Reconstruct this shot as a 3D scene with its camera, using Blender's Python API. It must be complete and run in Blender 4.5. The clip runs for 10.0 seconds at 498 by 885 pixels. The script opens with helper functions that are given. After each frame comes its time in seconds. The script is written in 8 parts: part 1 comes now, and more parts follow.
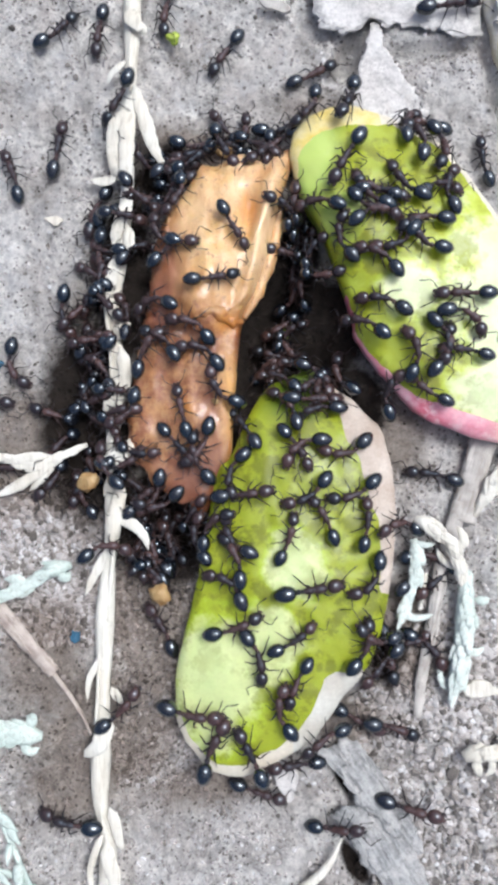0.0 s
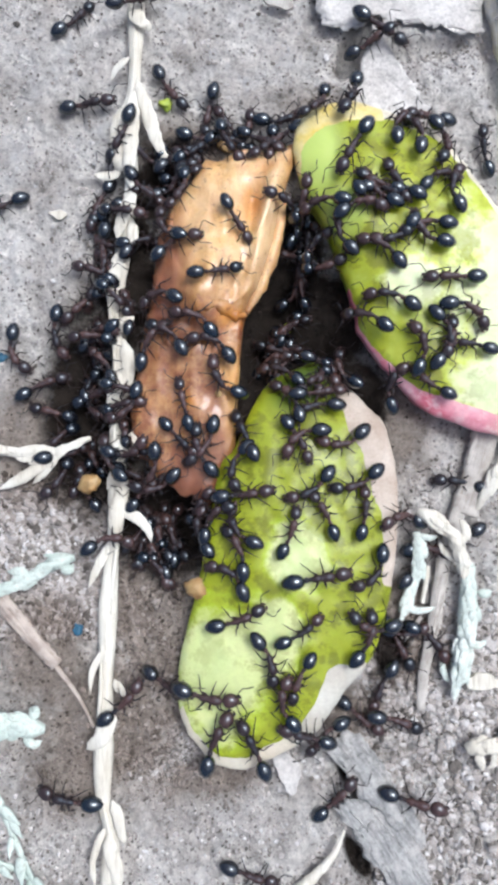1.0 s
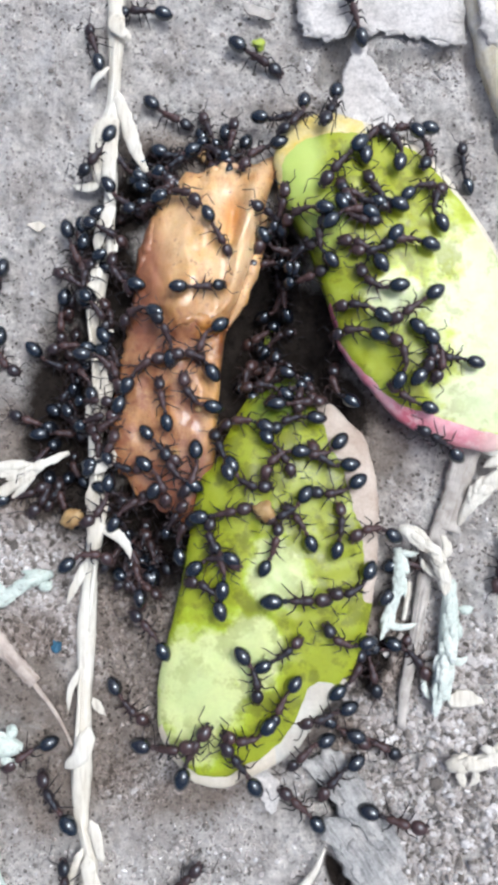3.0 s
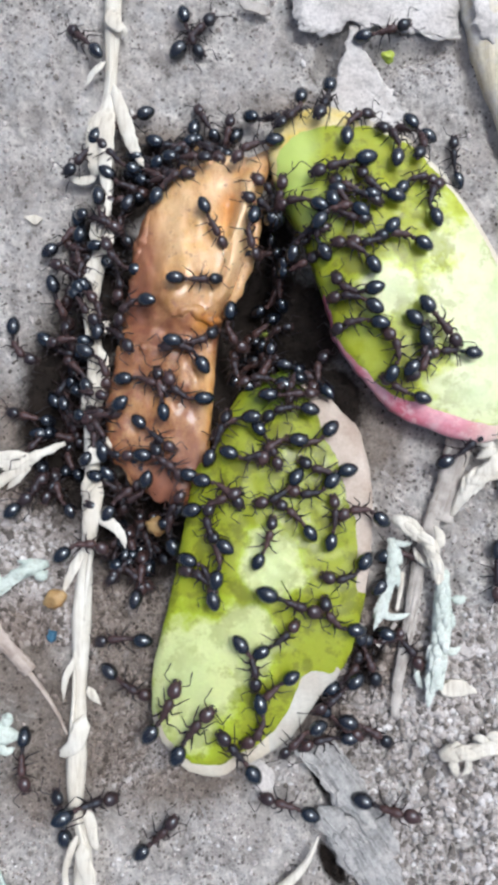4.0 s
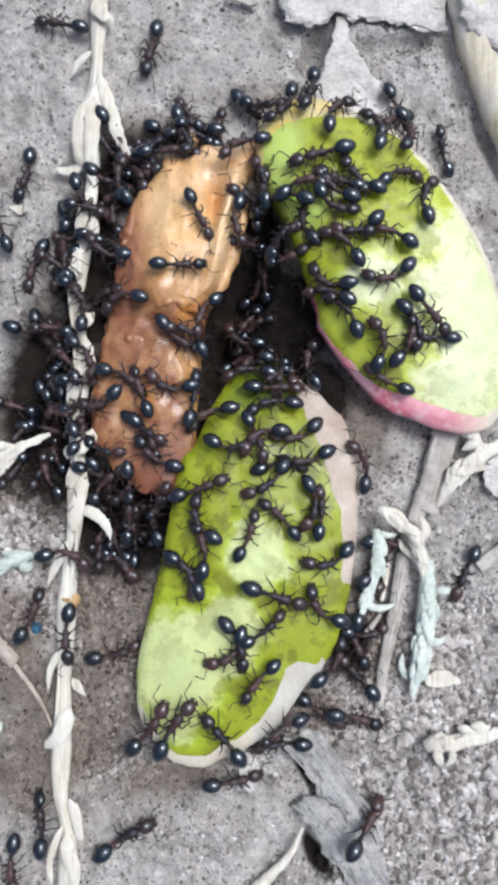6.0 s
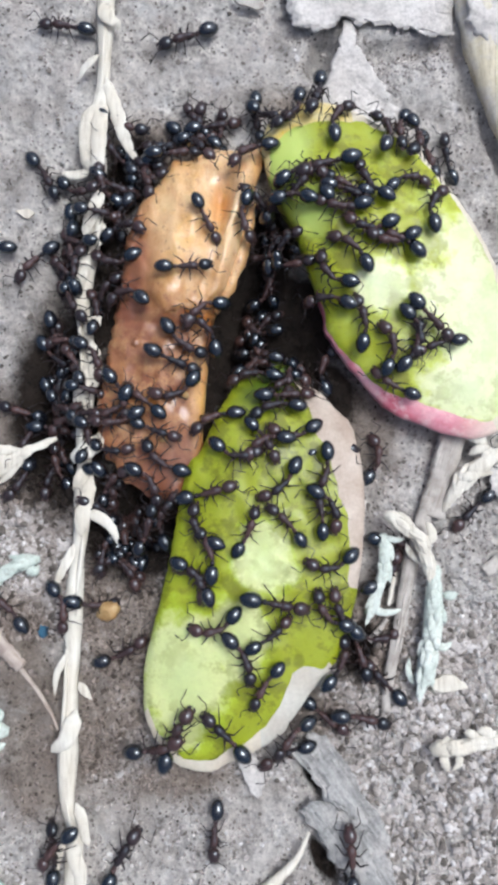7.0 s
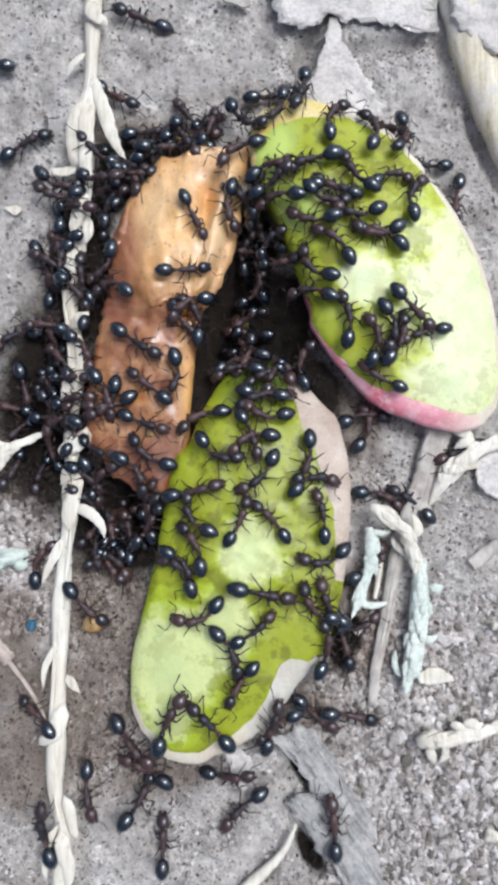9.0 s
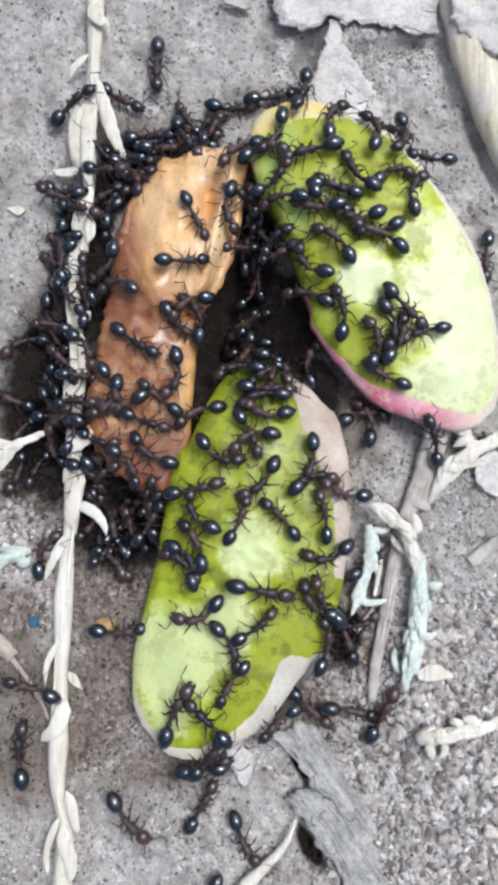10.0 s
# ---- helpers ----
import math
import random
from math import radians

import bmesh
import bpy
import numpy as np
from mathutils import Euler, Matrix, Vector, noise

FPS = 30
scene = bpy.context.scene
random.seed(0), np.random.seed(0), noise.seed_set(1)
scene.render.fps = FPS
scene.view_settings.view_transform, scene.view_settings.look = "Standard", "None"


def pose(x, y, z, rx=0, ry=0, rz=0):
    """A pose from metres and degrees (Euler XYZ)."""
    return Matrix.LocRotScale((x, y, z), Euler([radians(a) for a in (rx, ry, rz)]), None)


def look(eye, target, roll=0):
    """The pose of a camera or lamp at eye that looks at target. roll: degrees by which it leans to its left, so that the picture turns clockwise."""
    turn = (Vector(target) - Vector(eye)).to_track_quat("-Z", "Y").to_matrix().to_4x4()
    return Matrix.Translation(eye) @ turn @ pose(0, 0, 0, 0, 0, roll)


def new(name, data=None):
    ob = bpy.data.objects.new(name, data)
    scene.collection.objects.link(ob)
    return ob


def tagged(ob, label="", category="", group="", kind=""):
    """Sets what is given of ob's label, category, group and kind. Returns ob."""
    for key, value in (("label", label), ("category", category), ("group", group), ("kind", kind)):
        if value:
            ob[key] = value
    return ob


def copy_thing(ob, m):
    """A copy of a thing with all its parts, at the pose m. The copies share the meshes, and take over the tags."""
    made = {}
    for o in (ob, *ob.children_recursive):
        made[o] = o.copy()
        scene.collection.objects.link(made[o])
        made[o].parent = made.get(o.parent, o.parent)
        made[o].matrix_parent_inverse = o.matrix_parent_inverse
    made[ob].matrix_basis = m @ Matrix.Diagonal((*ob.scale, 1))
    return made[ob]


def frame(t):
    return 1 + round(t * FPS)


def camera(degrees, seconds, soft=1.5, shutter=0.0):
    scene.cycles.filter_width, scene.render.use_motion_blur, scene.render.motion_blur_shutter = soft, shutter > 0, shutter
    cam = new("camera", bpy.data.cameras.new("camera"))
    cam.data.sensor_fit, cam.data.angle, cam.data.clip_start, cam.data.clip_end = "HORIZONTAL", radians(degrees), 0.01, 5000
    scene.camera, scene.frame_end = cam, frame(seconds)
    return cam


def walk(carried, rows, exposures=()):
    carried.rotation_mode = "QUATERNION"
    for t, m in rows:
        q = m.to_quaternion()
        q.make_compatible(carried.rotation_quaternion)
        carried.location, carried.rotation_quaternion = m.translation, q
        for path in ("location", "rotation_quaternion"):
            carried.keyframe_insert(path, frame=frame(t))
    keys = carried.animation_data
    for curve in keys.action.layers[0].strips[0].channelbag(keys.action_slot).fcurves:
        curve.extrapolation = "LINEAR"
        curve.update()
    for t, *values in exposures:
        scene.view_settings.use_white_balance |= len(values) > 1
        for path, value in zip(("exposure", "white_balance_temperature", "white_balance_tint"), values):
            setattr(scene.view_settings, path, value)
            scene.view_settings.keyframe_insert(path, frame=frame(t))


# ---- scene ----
cam = camera(40.0, 10.0, soft=4.2, shutter=0.5)
PATH = [
    (0, (-0.00122, -0.00420, 0.07531, 3.999, 0.873, -0.102)),
    (0.5, (-0.00141, -0.00526, 0.07530, 4.423, 0.981, -0.023)),
    (1, (-0.00164, -0.00550, 0.07543, 4.410, 0.792, -0.043)),
    (1.5, (-0.00258, -0.00500, 0.07419, 4.297, -0.054, -0.047)),
    (2, (-0.00369, -0.00467, 0.07106, 3.997, -0.303, -0.146)),
    (2.5, (-0.00148, -0.00330, 0.07399, 4.121, 0.014, -0.123)),
    (4, (0.00057, -0.00498, 0.07530, 4.509, 0.393, 0.026)),
    (4.5, (0.00112, -0.00510, 0.07505, 4.372, -0.003, -0.028)),
    (5, (0.00084, -0.00581, 0.07504, 4.480, -0.297, 0.069)),
    (5.5, (0.00147, -0.00572, 0.07514, 4.321, -0.206, 0.037)),
    (7, (0.00075, -0.00517, 0.07523, 4.293, -0.113, 0.146)),
    (7.5, (0.00016, -0.00447, 0.07504, 4.256, -0.054, 0.097)),
    (8, (0.00028, -0.00546, 0.07533, 4.455, 0.306, 0.183)),
    (8.5, (0.00104, -0.00593, 0.07551, 4.504, 0.279, 0.197)),
    (9, (0.00240, -0.00601, 0.07559, 4.433, 0.047, -0.014)),
    (9.5, (0.00181, -0.00645, 0.07588, 4.464, 0.237, 0.108)),
    (10, (0.00253, -0.00633, 0.07614, 4.507, 0.200, 0.028)),
]
walk(cam, [(t, pose(*p)) for t, p in PATH], exposures=[(0.0, 0.56, 5640, 5.0), (2.5, 0.56, 5640, 5.0), (4.0, 0.38, 5700, 5.0), (10.0, 0.38, 5700, 5.0)])

# ---- light: a bright, hazy sky ----
world = bpy.data.worlds.new("sky")
world.use_nodes = True
scene.world = world
wn = world.node_tree
sky = wn.nodes.new("ShaderNodeTexSky")
sky.sky_type = "NISHITA"
sky.sun_disc = False
sky.sun_elevation, sky.sun_rotation = radians(65), radians(55)
sky.air_density, sky.dust_density, sky.ozone_density = 0.5, 7.0, 0.6
wn.links.new(sky.outputs[0], wn.nodes["Background"].inputs[0])
wn.nodes["Background"].inputs[1].default_value = 0.122
sun_data = bpy.data.lights.new("sun", "SUN")
sun_data.energy, sun_data.angle, sun_data.color = 1.05, radians(18), (1.0, 0.985, 0.965)
sun = new("sun", sun_data)
# high sun from the side of the upper slice, as the glints on the bodies show
sun.matrix_world = look((0.34, 0.24, 0.91), (0, 0, 0))

MM = 0.001


# ---- materials ----
class Nodes:
    """A small hand for wiring one principled material."""

    def __init__(self, name, rough=0.6, spec=0.4):
        self.mat = bpy.data.materials.new(name)
        self.mat.use_nodes = True
        self.tree = self.mat.node_tree
        self.shader = self.tree.nodes["Principled BSDF"]
        self.shader.inputs["Roughness"].default_value = rough
        self.shader.inputs["Specular IOR Level"].default_value = spec
        self.place = self.tree.nodes.new("ShaderNodeTexCoord").outputs["Object"]

    def node(self, kind, **sockets):
        n = self.tree.nodes.new(kind)
        for key, value in sockets.items():
            self.put(n.inputs[key.replace("_", " ")], value)
        return n

    def put(self, socket, value):
        if isinstance(value, bpy.types.NodeSocket):
            self.tree.links.new(value, socket)
        else:
            socket.default_value = value

    def noise(self, mm, detail=4, rough=0.6, at=None):
        n = self.node("ShaderNodeTexNoise", Vector=at or self.place, Scale=1000 / mm, Detail=detail, Roughness=rough)
        return n.outputs["Fac"]

    def cells(self, mm, feature="F1"):
        n = self.node("ShaderNodeTexVoronoi", Vector=self.place, Scale=1000 / mm)
        n.feature = feature
        return n.outputs["Distance"]

    def ramp(self, value, *stops):
        n = self.node("ShaderNodeValToRGB", Fac=value)
        e = n.color_ramp.elements
        while len(e) < len(stops):
            e.new(0.5)
        for k, (where, c) in zip(e, stops):
            k.position, k.color = where, (*((c,) * 3 if isinstance(c, float) else c), 1)
        return n.outputs["Color"]

    def mix(self, fac, a, b, mode="MIX"):
        n = self.tree.nodes.new("ShaderNodeMix")
        n.data_type, n.blend_type = "RGBA", mode
        for socket, value in ((n.inputs[0], fac), (n.inputs[6], a), (n.inputs[7], b)):
            self.put(socket, (*value, 1) if isinstance(value, tuple) else value)
        return n.outputs[2]

    def math(self, op, a, b=0.0, clamp=False):
        n = self.tree.nodes.new("ShaderNodeMath")
        n.operation, n.use_clamp = op, clamp
        self.put(n.inputs[0], a), self.put(n.inputs[1], b)
        return n.outputs[0]

    def near(self, x, y, rx, ry, turn=0.0):
        """1 at a spot of the thing's own plan, falling to 0 at the rim of an ellipse (all in mm)."""
        m = self.node("ShaderNodeMapping", Vector=self.place)
        m.vector_type = "TEXTURE"
        m.inputs["Location"].default_value = (x * MM, y * MM, 0)
        m.inputs["Rotation"].default_value = (0, 0, radians(turn))
        m.inputs["Scale"].default_value = (rx * MM, ry * MM, 1)
        d = self.tree.nodes.new("ShaderNodeVectorMath")
        d.operation = "LENGTH"
        self.put(d.inputs[0], m.outputs[0])
        return self.math("SUBTRACT", 1.0, d.outputs["Value"], True)

    def done(self, colour, rough=None, bump=None, strength=0.3, reach=0.05):
        self.put(self.shader.inputs["Base Color"], (*colour, 1) if isinstance(colour, tuple) else colour)
        if rough is not None:
            self.put(self.shader.inputs["Roughness"], rough)
        if bump is not None:
            b = self.node("ShaderNodeBump", Height=bump, Strength=strength, Distance=reach * MM)
            self.put(self.shader.inputs["Normal"], b.outputs[0])
        return self.mat


def brown_and_shade(n, colour):
    """Soil browner around the fruit, near-black with painted shade in gaps, with ragged rims."""
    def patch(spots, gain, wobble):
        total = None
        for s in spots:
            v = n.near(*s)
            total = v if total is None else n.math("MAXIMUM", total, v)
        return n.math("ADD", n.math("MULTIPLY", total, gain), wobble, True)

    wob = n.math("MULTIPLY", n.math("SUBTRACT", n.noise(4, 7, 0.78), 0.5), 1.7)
    browner = patch(((-12.5, -19, 9, 17, 8), (0, 12, 9, 14, -10), (-19, 4, 8, 20, 0), (-24, -4, 7, 5, 0), (-11, -9, 8, 8, 0), (14, -20, 6, 8, 0), (-28, 0, 6, 11, 0), (12, 2, 8, 9, 0), (-18, -30, 13, 11, 0), (-25, -22, 8, 9, 0), (8, -29, 6, 4, 0), (-22, -36, 6, 6, 0), (-10, 34, 10, 5, 0), (10, 37, 13, 4, -20), (-7, -35.5, 9, 3.5, 5)), 1.8, wob)
    # painted shade, near-black: in gaps, beside the stem, along the dead leaf
    hollow_shade = patch(((3.2, 13, 10.5, 10, 0), (2.6, 21, 4, 9, -8), (0.5, 8.5, 9, 6.5, 0), (-4, 3, 5, 7, -20), (-11.5, -8, 8.5, 8.5, 0), (-19.5, 4, 7.5, 15, 0), (-16.5, 19, 4.5, 13, 0), (-13, 30, 4, 7, -30), (9.5, 6, 4, 5, 30), (12.6, -21.5, 2.2, 4, -20), (7.8, -35.2, 0.9, 2.8, 26), (8.9, -44.1, 1.2, 3, 32)), 3.0, wob)
    c = n.mix(browner, colour, n.mix(1.0, colour, (0.51, 0.46, 0.42), "MULTIPLY"))
    return n.mix(hollow_shade, c, n.mix(1.0, colour, (0.045, 0.037, 0.032), "MULTIPLY"))


def soil_material():
    n = Nodes("dry_soil", 0.95, 0.12)
    wide = n.noise(14, 6, 0.72)
    mid = n.noise(3.4, 8, 0.8)
    clod = n.noise(1.1, 6, 0.75)
    fine = n.noise(0.35, 5, 0.8)
    base = n.ramp(wide, (0.3, (0.50, 0.46, 0.42)), (0.5, (0.68, 0.645, 0.60)), (0.7, (0.78, 0.75, 0.71)))
    c = n.mix(0.9, base, n.ramp(mid, (0.3, (0.34, 0.31, 0.29)), (0.45, 0.88), (0.58, 1.12), (0.76, 1.45)), "MULTIPLY")
    c = n.mix(0.85, c, n.ramp(clod, (0.32, (0.26, 0.235, 0.22)), (0.43, 0.95), (0.7, 1.35)), "MULTIPLY")
    c = n.mix(0.6, c, n.ramp(fine, (0.3, 0.35), (0.46, 1.0), (0.75, 1.3)), "MULTIPLY")
    c = n.mix(n.ramp(n.noise(6, 5, 0.65), (0.48, 0.0), (0.68, 0.55)), c, (0.56, 0.50, 0.455))
    dust = n.ramp(n.noise(4.5, 7, 0.7), (0.52, 0.0), (0.66, 0.7))
    c = n.mix(dust, c, n.mix(fine, (0.52, 0.505, 0.49), (0.78, 0.765, 0.75)))
    crumbs = n.ramp(n.cells(0.8), (0.1, 1.0), (0.3, 0.0))
    c = n.mix(n.math("MULTIPLY", crumbs, n.ramp(n.noise(2.2, 4), (0.45, 0.0), (0.65, 0.8))), c, (0.26, 0.225, 0.20))
    specks = n.ramp(n.cells(1.3), (0.06, 1.0), (0.2, 0.0))
    c = n.mix(n.math("MULTIPLY", specks, n.noise(3, 2)), c, (0.66, 0.64, 0.63))
    pits = n.ramp(n.cells(1.7), (0.05, 1.0), (0.26, 0.0))
    c = n.mix(n.math("MULTIPLY", pits, n.ramp(n.noise(5, 3), (0.45, 0.0), (0.6, 1.0))), c, (0.13, 0.11, 0.10))
    h = n.math("ADD", n.math("MULTIPLY", clod, 0.9), n.math("MULTIPLY", fine, 0.5))
    return n.done(brown_and_shade(n, c), None, n.math("ADD", h, n.math("MULTIPLY", mid, 0.8)), 1.0, 0.85)


def grain_material():
    n = Nodes("soil_grains", 0.9, 0.2)
    r = n.node("ShaderNodeNewGeometry").outputs["Random Per Island"]
    c = n.ramp(r, (0.0, (0.13, 0.115, 0.10)), (0.25, (0.34, 0.305, 0.275)), (0.6, (0.52, 0.475, 0.445)), (0.9, (0.63, 0.595, 0.57)), (1.0, (0.78, 0.76, 0.74)))
    f = n.noise(0.2, 4, 0.7)
    c = n.mix(0.6, c, n.ramp(f, (0.3, 0.45), (0.65, 1.15)), "MULTIPLY")
    return n.done(brown_and_shade(n, c), None, f, 0.7, 0.08)


def straw_material(name, light, dark, streak=4.0, lean=None):
    """Bleached dry plant matter, streaked along its fibres; lean: the fibres' turn from the y axis, in degrees."""
    n = Nodes(name, 0.75, 0.25)
    m = n.node("ShaderNodeMapping", Vector=n.place)
    m.vector_type = "TEXTURE"
    m.inputs["Rotation"].default_value = (0, 0, radians(lean or 0.0))
    m.inputs["Scale"].default_value = (1.0, 1.0 if lean is None else 9.0, 1.0)
    f = n.noise(0.42, 5, 0.65, m.outputs[0])
    g = n.noise(streak, 3, 0.5)
    c = n.mix(n.ramp(g, (0.35, 0.0), (0.65, 1.0)), light, dark)
    c = n.mix(0.55, c, n.ramp(f, (0.30, (0.50, 0.44, 0.36)), (0.46, 0.95), (0.62, 1.08)), "MULTIPLY")
    c = n.mix(n.ramp(n.noise(1.6, 5, 0.7), (0.60, 0.0), (0.74, 0.55)), c, tuple(k * 0.5 for k in dark))
    return n.done(c, None, f, 0.7, 0.14)


def flake_material():
    """Pale weathered bark, dusted with soil."""
    n = Nodes("grey_bark", 0.9, 0.2)
    mid = n.noise(2.6, 7, 0.75)
    fine = n.noise(0.45, 5, 0.75)
    c = n.ramp(n.noise(7, 5, 0.6), (0.3, (0.54, 0.505, 0.47)), (0.7, (0.70, 0.67, 0.635)))
    c = n.mix(0.75, c, n.ramp(mid, (0.3, 0.45), (0.5, 1.0), (0.75, 1.2)), "MULTIPLY")
    c = n.mix(0.6, c, n.ramp(fine, (0.3, 0.5), (0.55, 1.05)), "MULTIPLY")
    return n.done(c, None, n.math("ADD", mid, n.math("MULTIPLY", fine, 0.5)), 0.9, 0.3)


def stick_material():
    """Dry beige stalk, streaked along its length, grey with dust in patches."""
    n = Nodes("pale_stick", 0.7, 0.3)
    m = n.node("ShaderNodeMapping", Vector=n.place)
    m.inputs["Rotation"].default_value = (0, 0, radians(-18))
    m.inputs["Scale"].default_value = (1.0, 0.06, 1.0)
    s = n.noise(0.9, 5, 0.7, m.outputs[0])
    c = n.ramp(s, (0.3, (0.36, 0.30, 0.20)), (0.5, (0.62, 0.56, 0.41)), (0.7, (0.76, 0.71, 0.57)))
    c = n.mix(n.ramp(n.noise(4, 6, 0.7), (0.45, 0.0), (0.62, 0.85)), c, (0.62, 0.59, 0.555))
    f = n.noise(0.4, 4, 0.7)
    c = n.mix(0.4, c, n.ramp(f, (0.3, 0.6), (0.6, 1.05)), "MULTIPLY")
    return n.done(c, None, s, 0.5, 0.15)


def dead_leaf_material():
    """Weathered grey leaf, its fibres showing lengthwise, dusted and spotted."""
    n = Nodes("dead_leaf", 0.85, 0.2)
    m = n.node("ShaderNodeMapping", Vector=n.place)
    m.vector_type = "TEXTURE"
    m.inputs["Rotation"].default_value = (0, 0, radians(33))
    m.inputs["Scale"].default_value = (1.0, 11.0, 1.0)
    s = n.noise(0.75, 5, 0.7, m.outputs[0])
    f, g = n.noise(0.5, 5, 0.7), n.noise(2.4, 6, 0.72)
    c = n.ramp(s, (0.30, (0.11, 0.105, 0.10)), (0.43, (0.26, 0.255, 0.245)), (0.58, (0.38, 0.375, 0.36)), (0.74, (0.53, 0.515, 0.49)))
    c = n.mix(n.ramp(g, (0.46, 0.0), (0.62, 0.8)), c, (0.50, 0.475, 0.45))
    c = n.mix(0.6, c, n.ramp(f, (0.3, 0.5), (0.6, 1.1)), "MULTIPLY")
    return n.done(c, None, n.math("ADD", n.math("MULTIPLY", f, 0.4), s), 0.9, 0.3)


def pink_material():
    """Rosy skin that pales towards one end."""
    n = Nodes("pink_skin", 0.3, 0.5)
    g, f = n.noise(4.8, 4, 0.6), n.noise(0.5, 4, 0.7)
    c = n.mix(n.ramp(g, (0.4, 0.0), (0.6, 1.0)), (0.80, 0.42, 0.46), (0.60, 0.12, 0.18))
    streak = n.ramp(n.noise(1.4, 5, 0.7), (0.52, 0.0), (0.64, 0.7))
    c = n.mix(streak, c, (0.82, 0.60, 0.60))
    pale = n.math("MULTIPLY", n.near(28.5, 1.0, 6.5, 6.0), 1.4, True)
    c = n.mix(n.math("ADD", pale, n.math("MULTIPLY", n.math("SUBTRACT", g, 0.5), 0.6), True), c, (0.76, 0.62, 0.52))
    c = n.mix(0.4, c, n.ramp(f, (0.3, 0.7), (0.65, 1.06)), "MULTIPLY")
    return n.done(c, None, f, 0.35, 0.08)


def chitin_material(name, colour, second, rough, gloss=0.0):
    n = Nodes(name, rough, 0.42)
    n.shader.inputs["Coat IOR"].default_value = 1.65
    n.shader.inputs["Coat Weight"].default_value = gloss
    n.shader.inputs["Specular Tint"].default_value = (0.60, 0.82, 1.0, 1)
    n.shader.inputs["Coat Roughness"].default_value = 0.06
    i = n.node("ShaderNodeObjectInfo").outputs["Random"]
    c = n.mix(i, colour, second)
    f = n.noise(0.18, 3, 0.6)
    c = n.mix(0.4, c, n.ramp(f, (0.3, 0.6), (0.7, 1.2)), "MULTIPLY")
    return n.done(c, n.math("ADD", n.math("MULTIPLY", f, 0.16), rough - 0.06), f, 0.12, 0.02)


def flesh_material(name, spots, deep, mid, pale, thin=(), fresh=()):
    """Moist green flesh, pale where it is thick, bitten to a deeper yellow-green in patches."""
    n = Nodes(name, 0.38, 0.45)
    total = None
    for s in spots:
        v = n.near(*s)
        total = v if total is None else n.math("MAXIMUM", total, v)
    wob = n.math("MULTIPLY", n.math("SUBTRACT", n.noise(3.6, 4, 0.55), 0.5), 1.0)
    v = n.math("ADD", total, wob, True)
    c = n.ramp(v, (0.16, deep), (0.27, mid), (0.44, pale), (1.0, tuple(k * q for k, q in zip(pale, (0.92, 0.97, 1.0)))))
    f = n.noise(0.6, 5, 0.7)
    c = n.mix(0.3, c, n.ramp(f, (0.3, 0.72), (0.6, 1.05)), "MULTIPLY")
    raw = n.math("SUBTRACT", 1.0, v, True)
    gnaw = n.ramp(n.noise(2.9, 6, 0.68), (0.43, 1.0), (0.50, 0.0))
    c = n.mix(n.math("MULTIPLY", n.math("MULTIPLY", gnaw, raw), 0.72), c, (deep[0] * 0.48, deep[1] * 0.44, deep[2] * 0.5))
    # a darker green over the listed spots, ragged at the rim
    for s in thin:
        c = n.mix(n.math("ADD", n.math("MULTIPLY", n.near(*s), 2.0), n.math("SUBTRACT", n.math("MULTIPLY", wob, 1.6), 0.45), True), c, (0.085, 0.125, 0.008))
    # still whole and juicy
    for s in fresh:
        c = n.mix(n.math("ADD", n.math("MULTIPLY", n.near(*s), 1.7), n.math("MULTIPLY", wob, 0.9), True), c, (0.46, 0.565, 0.13))
    bites = n.ramp(n.cells(1.5, "SMOOTH_F1"), (0.15, 0.0), (0.5, 1.0))
    h = n.math("ADD", n.math("MULTIPLY", bites, 0.6), f)
    n.shader.inputs["Subsurface Weight"].default_value = 0.3
    n.shader.inputs["Subsurface Radius"].default_value = (0.001, 0.0014, 0.0004)
    return n.done(c, n.ramp(f, (0.3, 0.28), (0.7, 0.5)), h, 0.25, 0.14)


def skin_material(name, light, dark, mm=1.2, rough=0.45):
    n = Nodes(name, rough, 0.4)
    g = n.noise(mm * 3, 4, 0.6)
    f = n.noise(mm * 0.3, 4, 0.7)
    c = n.mix(n.ramp(g, (0.3, 0.0), (0.7, 1.0)), light, dark)
    c = n.mix(0.45, c, n.ramp(f, (0.3, 0.7), (0.65, 1.06)), "MULTIPLY")
    return n.done(c, None, f, 0.35, 0.08)


